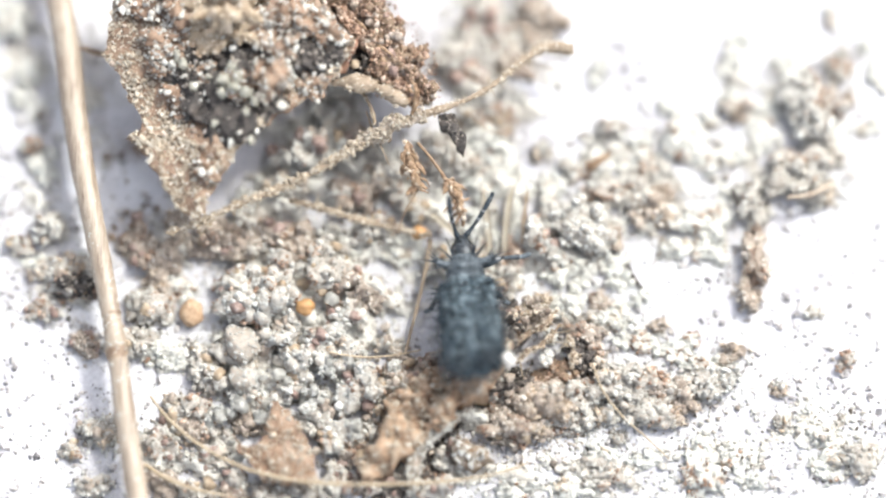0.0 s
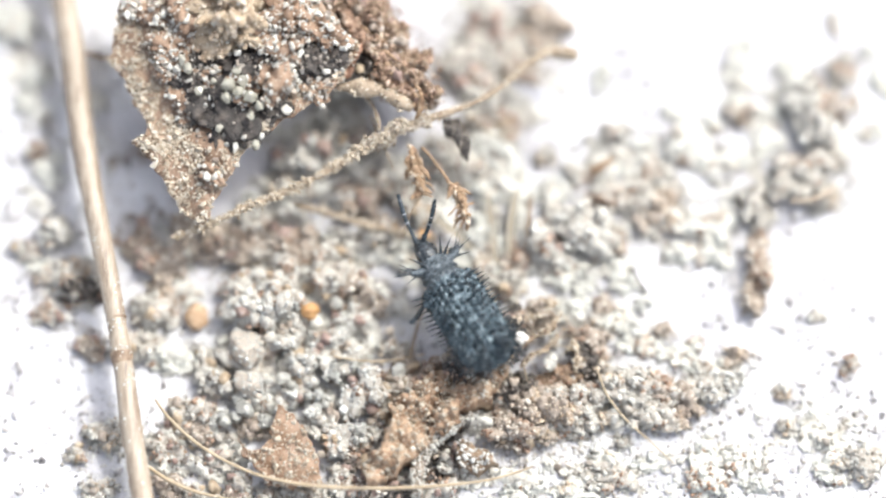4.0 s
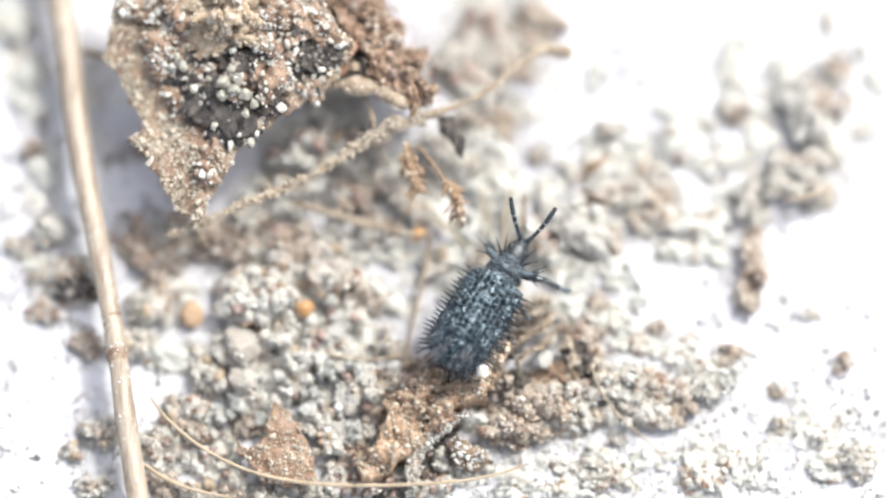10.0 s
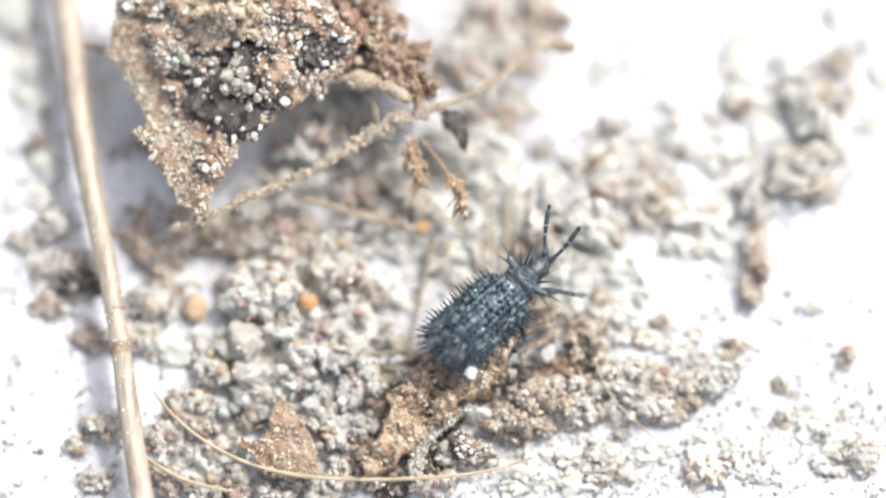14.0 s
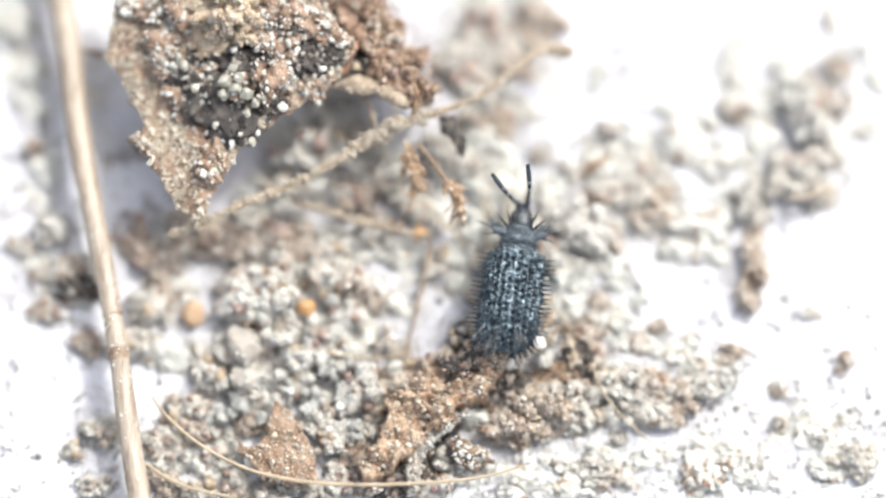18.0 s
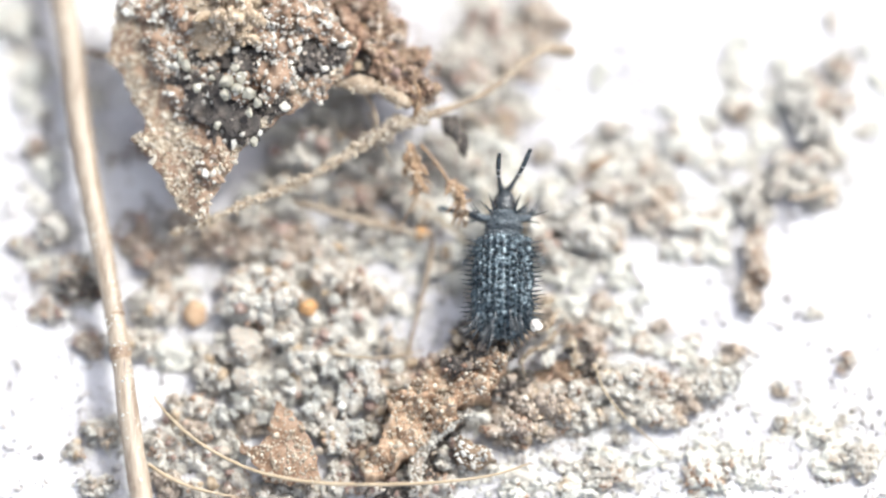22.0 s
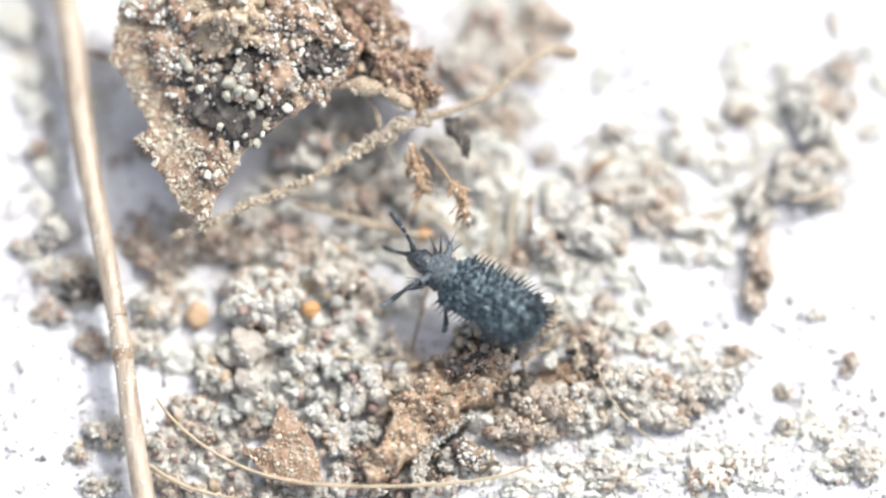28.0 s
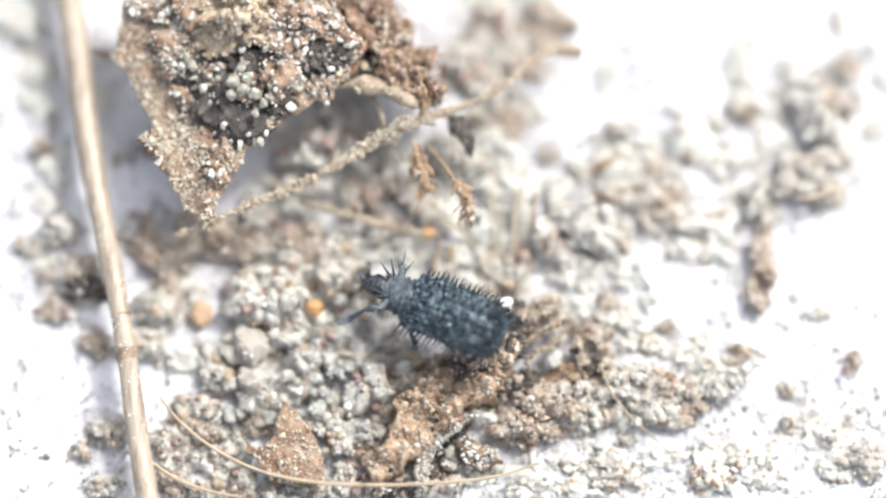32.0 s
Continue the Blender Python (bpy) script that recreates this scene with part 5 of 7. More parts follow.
for twig_path, twig_r in (([(1.50, -3.21, 0.95), (1.87, -3.07, 1.00), (2.33, -2.65, 0.85), (2.74, -2.45, 0.90), (3.10, -1.94, 0.70)], 0.07), ([(1.98, -3.47, 0.75), (2.33, -3.11, 0.80), (2.71, -2.91, 0.70), (3.17, -2.35, 0.65)], 0.05),
                          ([(2.18, -2.11, 0.70), (2.49, -2.05, 0.75), (2.95, -1.61, 0.70)], 0.045), ([(3.32, -2.65, 0.70), (3.50, -3.16, 0.75), (3.47, -3.57, 0.65)], 0.06)):
    rootlet(twig_path, [twig_r * 0.6, twig_r * 1.3, twig_r, twig_r * 1.2, twig_r * 0.5], "orange brown bark splinter crusted with sand", 150, "bark_splinter", M_BARK, 0.4, "splinter", hairs=2)

# dark crumbs on the strip paint in the shadow under the beetle
for shade_x, shade_y, shade_r in ((0.85, -3.45, 0.4), (1.45, -3.3, 0.36), (0.35, -3.75, 0.32), (1.1, -3.05, 0.3), (1.75, -3.0, 0.28)):
    crumb(shade_x, shade_y, shade_r, shade_r * 0.7, 0.24, "dark", rng.uniform(0, 180), z=1.08, dense=0.35)


# ---- the beetle: head towards +y, back towards +z, origin in its middle ----
beetle = thing("beetle", (0, 0, 0), "steel blue black leaf beetle covered in long spines", "beetle")
TAIL, SHOULDER = -2.12, 0.64


def half_width(y):
    t = (y - TAIL) / (SHOULDER - TAIL)
    end = np.sqrt(np.clip(1 - np.clip((0.3 - t) / 0.3, 0, 1) ** 2.4, 0, 1))
    return (0.77 - 0.05 * np.clip((t - 0.55) / 0.45, 0, 1) ** 1.6) * end + 0.02


def ridge(y):
    t = (y - TAIL) / (SHOULDER - TAIL)
    return 0.12 + 0.56 * np.clip(1 - np.clip((0.42 - t) / 0.42, 0, 1) ** 2.2, 0, 1) - 0.13 * np.clip((t - 0.6) / 0.4, 0, 1) ** 2


def shell_point(u, y, side):
    """u: 0 at the seam, 1 at the outer edge."""
    w, h = half_width(y), ridge(y)
    x = w * np.sin(np.minimum(u, 1) * 1.5708 * 0.98)
    z = h * np.maximum(np.cos(u * 1.5708 * 0.98), 0) ** 0.8 - 0.02 * np.exp(-(u / 0.03) ** 2) - 0.12 * np.maximum(u - 0.86, 0) / 0.14
    return np.stack([side * (x + 0.004), y, z], -1)


def elytron(side):
    nu, nv = 46, 110
    U, Y = np.meshgrid(np.linspace(0, 1, nu), np.linspace(TAIL, SHOULDER, nv), indexing='ij')
    P = shell_point(U, Y, side)
    d = np.gradient(P, axis=0), np.gradient(P, axis=1)
    N = np.cross(d[0], d[1]) * side
    N /= np.linalg.norm(N, axis=2)[..., None] + 1e-9
    rows = 6.5
    row = np.floor(U * rows)
    seam = np.clip((U - 0.035) / 0.03, 0, 1)
    pit = seam * np.clip(np.cos((U * rows - row - 0.5) * 6.28), 0, 1) * np.clip(np.cos((Y / 0.165 + 0.37 * row + 0.22 * wave(P.reshape(-1, 3), 0.5, 82).reshape(U.shape)) * 6.28) * 1.3 + 0.1, 0, 1)
    rib = np.clip(-np.cos((U * rows - row - 0.5) * 6.28), 0, 1)
    P = P + N * (0.034 * rib - 0.12 * pit * (1 + 0.5 * wave(P.reshape(-1, 3), 0.35, 83).reshape(U.shape)) + 0.03 * (0.3 + 0.7 * seam) * wave(P.reshape(-1, 3), 0.2, 80).reshape(U.shape))[..., None] * np.minimum(1, (Y - TAIL) / 0.15)[..., None]
    V = P.reshape(-1, 3)
    idx = np.arange(nu * nv).reshape(nu, nv)
    q = np.stack([idx[:-1, :-1], idx[1:, :-1], idx[1:, 1:], idx[:-1, 1:]], -1).reshape(-1, 4)
    if side < 0:
        q = q[:, ::-1]
    return V, q


def spine_shape():
    return tube([(0, 0, -0.05), (0, 0, 0.03), (0, 0.012, 0.15), (0, 0.0, 0.3)], [0.05, 0.037, 0.02, 0.005], 6, 3)


SPINE = mesh_data("spine", *spine_shape(), M_SPINE)


def spine(at, way, length, parent, name="spine"):
    ob = new(name, SPINE)
    ob.parent = parent
    way = Vector(way).normalized()
    s = length / 0.3
    ob.matrix_local = Matrix.Translation([float(v) * MM for v in at]) @ way.to_track_quat('Z', 'Y').to_matrix().to_4x4() @ Matrix.Diagonal((min(s, 1.1), min(s, 1.1), s, 1))
    return ob


for side in (-1, 1):
    wing = part("wing_case", elytron(side), M_SHELL, beetle, "pitted steel blue wing case")
    for k, u0 in enumerate((0.16, 0.38, 0.60, 0.80)):
        for i in range(11):
            y = SHOULDER - 0.18 - i * 0.262 - 0.09 * (k % 2) + rng.uniform(-0.03, 0.03)
            if y < TAIL + 0.12:
                continue
            u = u0 + rng.uniform(-0.025, 0.025)
            p = shell_point(np.array(u), np.array(y), side)
            back_lean = 0.3 + 1.3 * max(0, (-0.7 - y) / 1.2)
            way = (side * (0.25 + 1.0 * u), -back_lean, 1.25 - 0.7 * u)
            spine(p, way, rng.uniform(0.26, 0.36) + 0.1 * max(0, -0.6 - y), wing)
    for i in range(24):
        t = i / 23
        y = SHOULDER - 0.05 - (SHOULDER - TAIL - 0.08) * (1 - (1 - t) ** 1.25)
        p = shell_point(np.array(0.95), np.array(y), side)
        lean = -0.15 + 1.5 * max(0, (t - 0.55) / 0.45) ** 1.4
        spine(p, (side * (1.0 if t < 0.9 else 0.5), -lean, -0.05 + 0.25 * rng.uniform(-1, 1)), rng.uniform(0.27, 0.38), wing)

    for i in range(12):
        u, y = rng.uniform(0.08, 0.9), TAIL + rng.uniform(0.16, 0.6)
        spine(shell_point(np.array(u), np.array(y), side), (side * (0.1 + 0.8 * u), -1.5, 0.35 + 0.3 * rng.uniform(-1, 1)), rng.uniform(0.4, 0.56), wing)


def rings(profile, squash_low, n=72):
    """A closed body along y from rows (y, half width, height above, depth below)."""
    P = np.array(profile, float)
    ys = np.linspace(0, 1, (len(P) - 1) * 16 + 1)
    rows = np.array([np.interp(ys, np.linspace(0, 1, len(P)), P[:, c]) for c in range(4)]).T
    a = np.arange(n) * 2 * np.pi / n
    V = []
    for y, w, up, low in rows:
        s, c = np.sin(a), np.cos(a)
        V.append(np.stack([w * np.sign(c) * np.abs(c) ** 0.8, np.full(n, y), np.where(s > 0, up * np.abs(s) ** 0.8, -low * np.abs(s) ** squash_low)], 1))
    V = np.vstack(V)
    F = [(i * n + j, (i + 1) * n + j, (i + 1) * n + (j + 1) % n, i * n + (j + 1) % n) for i in range(len(rows) - 1) for j in range(n)]
    F += [tuple(range(n)), tuple(range(len(V) - 1, len(V) - n - 1, -1))]
    return V, F


part("abdomen", rings([(TAIL + 0.12, 0.1, 0.02, 0.05), (-1.7, 0.5, 0.05, 0.25), (-0.9, 0.64, 0.05, 0.34), (0.0, 0.62, 0.05, 0.36), (0.65, 0.5, 0.2, 0.3)], 0.8), M_DULL, beetle, "dull black underside")
thorax_shape = rings([(0.66, 0.44, 0.42, 0.3), (0.78, 0.55, 0.53, 0.32), (0.88, 0.57, 0.55, 0.32), (0.95, 0.44, 0.4, 0.3), (1.04, 0.52, 0.52, 0.28), (1.18, 0.48, 0.5, 0.27), (1.26, 0.46, 0.46, 0.26), (1.36, 0.44, 0.46, 0.24), (1.44, 0.36, 0.4, 0.2), (1.5, 0.24, 0.26, 0.14)], 0.9)
tv = thorax_shape[0]
tv[:, 1] = 0.5 + (tv[:, 1] - 0.66) * 1.12
tv += 0.018 * np.c_[wave(tv, 0.09, 71), 0 * tv[:, 0], wave(tv, 0.09, 72)] + 0.022 * np.c_[0 * tv[:, 0], 0 * tv[:, 0], wave(tv, 0.035, 73, 2)]
thorax = part("thorax", thorax_shape, M_DULL, beetle, "finely grained dark grey neck shield")
for side in (-1, 1):
    horn = part("horn", tube([(side * 0.36, 1.16, 0.22), (side * 0.58, 1.18, 0.28), (side * 0.72, 1.23, 0.32)], [0.13, 0.1, 0.06], 8, 4), M_DULL, thorax, "stout forked side horn")
    spine((side * 0.6, 1.22, 0.26), (side * 0.6, 0.75, 0.3), 0.54, thorax)
    spine((side * 0.7, 1.25, 0.28), (side * 1.0, 0.25, 0.1), 0.52, thorax)
    spine((side * 0.56, 1.14, 0.24), (side * 0.95, -0.25, 0.1), 0.46, thorax)
    spine((side * 0.72, 1.27, 0.3), (side * 0.7, 0.8, 0.1), 0.34, thorax)
    spine((side * 0.28, 1.4, 0.38), (side * 0.35, 0.8, 0.75), 0.5, thorax)
    spine((side * 0.36, 1.32, 0.38), (side * 0.75, 0.5, 0.7), 0.48, thorax)
head = part("head", rings([(1.3, 0.24, 0.28, 0.18), (1.46, 0.28, 0.34, 0.2), (1.6, 0.285, 0.35, 0.22), (1.76, 0.27, 0.33, 0.22), (1.92, 0.22, 0.27, 0.2), (2.04, 0.17, 0.2, 0.14), (2.1, 0.07, 0.12, 0.06)], 1.0), M_HEAD, beetle, "small glossy dark blue grey head")
for side in (-1, 1):
    B, F = ICO[3]
    part("eye", (B * (0.1, 0.17, 0.16) + (side * 0.215, 1.68, 0.12), F), M_EYE, head, "glossy black eye")


def antenna(side):
    """Eleven joints along +y from the pivot."""
    rows, y = [], 0.0
    lens = (0.16, 0.08, 0.14, 0.12, 0.12, 0.12, 0.13, 0.13, 0.13, 0.13, 0.16)
    thick = (0.085, 0.066, 0.058, 0.056, 0.058, 0.062, 0.07, 0.074, 0.076, 0.075, 0.062)
    pts, rad = [], []
    bow = 0.05 * side
    for ln, r in zip(lens, thick):
        for f, k in ((0.04, 0.82), (0.35, 0.96), (0.75, 1.0), (0.97, 0.84)):
            v = y + f * ln
            pts.append((bow * math.sin(v / 1.35 * 3.1), v, 0.03 * math.sin(v * 2)))
            rad.append(r * k)
        y += ln
    return tube(pts, rad, 10, 1)


def antenna_part(side):
    ob = part("antenna", antenna(side), M_SPINE, beetle, "thin jointed black antenna")
    ob.location = Vector((side * 0.1, 2.0, 0.2)) * MM
    spine((side * 0.02, 0.08, 0.03), (side * 0.3, 0.8, 1), 0.16, ob)
    for v in (0.61, 0.86):
        ring = [(0.05 * side * math.sin(w / 1.35 * 3.1), w, 0.03 * math.sin(w * 2)) for w in (v - 0.025, v, v + 0.025)]
        part("band", tube(ring, [0.058, 0.074, 0.06], 10, 1), M_BAND, ob, "pale grey hairy band")
    return ob


antenna_left, antenna_right = antenna_part(-1), antenna_part(1)


def leg(kind, length, drop):
    """Thigh along +x from the hip, then shin and foot below it."""
    a = length
    hip, knee, ankle, toe = (0, 0, 0), (0.46 * a, 0, 0.03), (0.76 * a, 0.02, -0.75 * drop), (1.02 * a, 0.03, -drop)
    ob = part(kind, tube([hip, (0.16 * a, 0, 0.03), (0.33 * a, 0, 0.04), knee], [0.07, 0.115, 0.11, 0.06], 8, 5), M_SPINE, beetle, "black leg")
    part("shin", tube([knee, (0.6 * a, 0.01, -0.33 * drop), ankle], [0.05, 0.065, 0.08], 8, 5), M_SPINE, ob)
    part("foot", tube([ankle, (0.85 * a, 0.02, -0.9 * drop), (0.94 * a, 0.03, -0.96 * drop), toe], [0.05, 0.08, 0.085, 0.03], 8, 4, flat=0.5), M_DULL, ob)
    return ob


front_leg_left, front_leg_right = leg("front_leg", 1.35, 0.42), leg("front_leg", 1.35, 0.42)
middle_leg_left, middle_leg_right = leg("middle_leg", 0.95, 0.62), leg("middle_leg", 0.95, 0.62)
hind_leg_left, hind_leg_right = leg("hind_leg", 0.9, 0.65), leg("hind_leg", 0.9, 0.65)
B, F = ICO[2]
stuck = part("stuck_grain", (B * (1 + 0.2 * wave(B, 0.8, 77))[:, None] * (0.17, 0.15, 0.13) + (0.9, -1.75, 0.12), F), M_WHITE, beetle, "bright white sand grain caught in the spines", smooth=False)


def motions():
    walk(beetle, [
        (0, pose(0.000715, -0.002165, 0.001820, -14.0, -1.0, 5.4)),
        (0.5, pose(0.000589, -0.002107, 0.001820, -10.4, 3.0, 12.7)),
        (1, pose(0.000539, -0.002287, 0.001820, -6.5, 10.0, 24.7)),
        (1.5, pose(0.000497, -0.002201, 0.001820, -3.9, 13.0, 39.0)),
        (2, pose(0.000320, -0.002174, 0.001820, -3.2, 15.0, 45.9)),
        (2.5, pose(0.000311, -0.002140, 0.001820, -0.6, 13.0, 41.4)),
        (3, pose(0.000331, -0.001885, 0.001820, -5.3, 11.0, 33.4)),
        (3.5, pose(0.000241, -0.001855, 0.001820, -6.8, 9.0, 33.2)),
        (5.5, pose(0.000914, -0.002615, 0.001820, -12.3, 2.0, 3.5)),
        (6, pose(0.000973, -0.002539, 0.001820, -10.9, 1.1, -4.9)),
        (6.5, pose(0.000805, -0.002470, 0.001820, -9.4, 2.2, -10.7)),
        (7, pose(0.000839, -0.002262, 0.001820, -3.4, 2.1, -9.9)),
        (7.5, pose(0.001154, -0.001984, 0.001820, -8.9, 0.9, -3.4)),
        (8, pose(0.001035, -0.002196, 0.001820, -7.8, 3.2, -19.6)),
        (8.5, pose(0.001253, -0.002133, 0.001820, -6.3, 3.0, -36.4)),
        (9, pose(0.001287, -0.002166, 0.001820, -6.2, 2.4, -43.2)),
        (9.5, pose(0.001341, -0.002078, 0.001820, -6.3, 3.0, -38.2)),
        (10, pose(0.001200, -0.002014, 0.001820, -7.0, 3.4, -30.7)),
        (10.5, pose(0.001036, -0.001996, 0.001820, -5.9, 3.3, -26.3)),
        (11, pose(0.001094, -0.002150, 0.001820, -7.2, 2.6, -20.3)),
        (11.5, pose(0.000911, -0.002268, 0.001820, -10.5, 3.3, -26.5)),
        (12, pose(0.001179, -0.002344, 0.001820, -9.3, 3.0, -38.5)),
        (12.5, pose(0.001364, -0.002416, 0.001820, -8.0, 1.7, -52.0)),
        (13, pose(0.001396, -0.002703, 0.001820, -7.0, 0.9, -59.3)),
        (13.5, pose(0.001468, -0.002570, 0.001820, -7.6, 1.4, -55.6)),
        (14, pose(0.001311, -0.002344, 0.001820, -8.2, 2.4, -46.3)),
        (14.5, pose(0.001329, -0.002264, 0.001820, -7.9, 3.0, -39.2)),
        (16.5, pose(0.002166, -0.001990, 0.001820, -7.2, 3.4, -24.1)),
        (17, pose(0.002234, -0.001799, 0.001820, -7.2, 3.0, -24.0)),
        (17.5, pose(0.002111, -0.001597, 0.001820, -8.3, 2.4, -21.3)),
        (18, pose(0.001918, -0.001374, 0.001820, -4.8, 0.6, -7.3)),
        (18.5, pose(0.001755, -0.001297, 0.001820, -4.6, -0.8, -0.6)),
        (19, pose(0.001702, -0.001205, 0.001820, -6.5, -1.0, -1.3)),
        (19.5, pose(0.001376, -0.001217, 0.001820, -7.7, -1.2, 4.9)),
        (20, pose(0.001537, -0.001226, 0.001820, -6.8, 0.2, 3.3)),
        (20.5, pose(0.001569, -0.001206, 0.001820, -9.5, -0.3, 3.2)),
        (21, pose(0.001412, -0.001102, 0.001820, -4.7, -0.6, 2.7)),
        (21.5, pose(0.001427, -0.001024, 0.001820, -4.1, -1.0, 3.8)),
        (22, pose(0.001579, -0.000962, 0.001820, -2.7, 0.0, -1.3)),
        (22.5, pose(0.001588, -0.000978, 0.001820, -4.6, -1.2, 3.6)),
        (23, pose(0.001588, -0.000886, 0.001820, -1.9, -1.1, 3.2)),
        (23.5, pose(0.001723, -0.000847, 0.001820, -11.0, 6.0, 4.0)),
        (24, pose(0.001717, -0.000847, 0.001820, -3.7, 14.0, 0.8)),
        (24.5, pose(0.001653, -0.000686, 0.001820, 14.0, 12.0, 6.6)),
        (25, pose(0.001585, -0.001003, 0.001820, 6.5, 12.0, 18.0)),
        (25.5, pose(0.001374, -0.001079, 0.001820, -0.2, 12.0, 22.7)),
        (27.5, pose(0.000765, -0.001868, 0.002120, -9.5, 17.0, 48.9)),
        (28, pose(0.000705, -0.001811, 0.002120, -10.3, 17.0, 53.2)),
        (28.5, pose(0.000578, -0.002013, 0.002120, -11.1, 15.0, 57.5)),
        (29, pose(0.000622, -0.002245, 0.002120, -13.6, 13.0, 70.4)),
        (29.5, pose(0.000466, -0.002278, 0.002120, -13.5, 12.5, 68.9)),
        (30, pose(0.000381, -0.002219, 0.002120, -12.9, 10.9, 69.0)),
        (30.5, pose(0.000326, -0.002421, 0.002120, -12.9, 10.8, 69.0)),
        (31, pose(-0.000064, -0.002431, 0.002120, -12.8, 10.8, 68.7)),
        (31.5, pose(-0.000244, -0.002217, 0.002120, -12.0, 10.1, 64.3)),
        (32, pose(-0.000450, -0.002300, 0.002120, -12.0, 10.0, 62.8))])
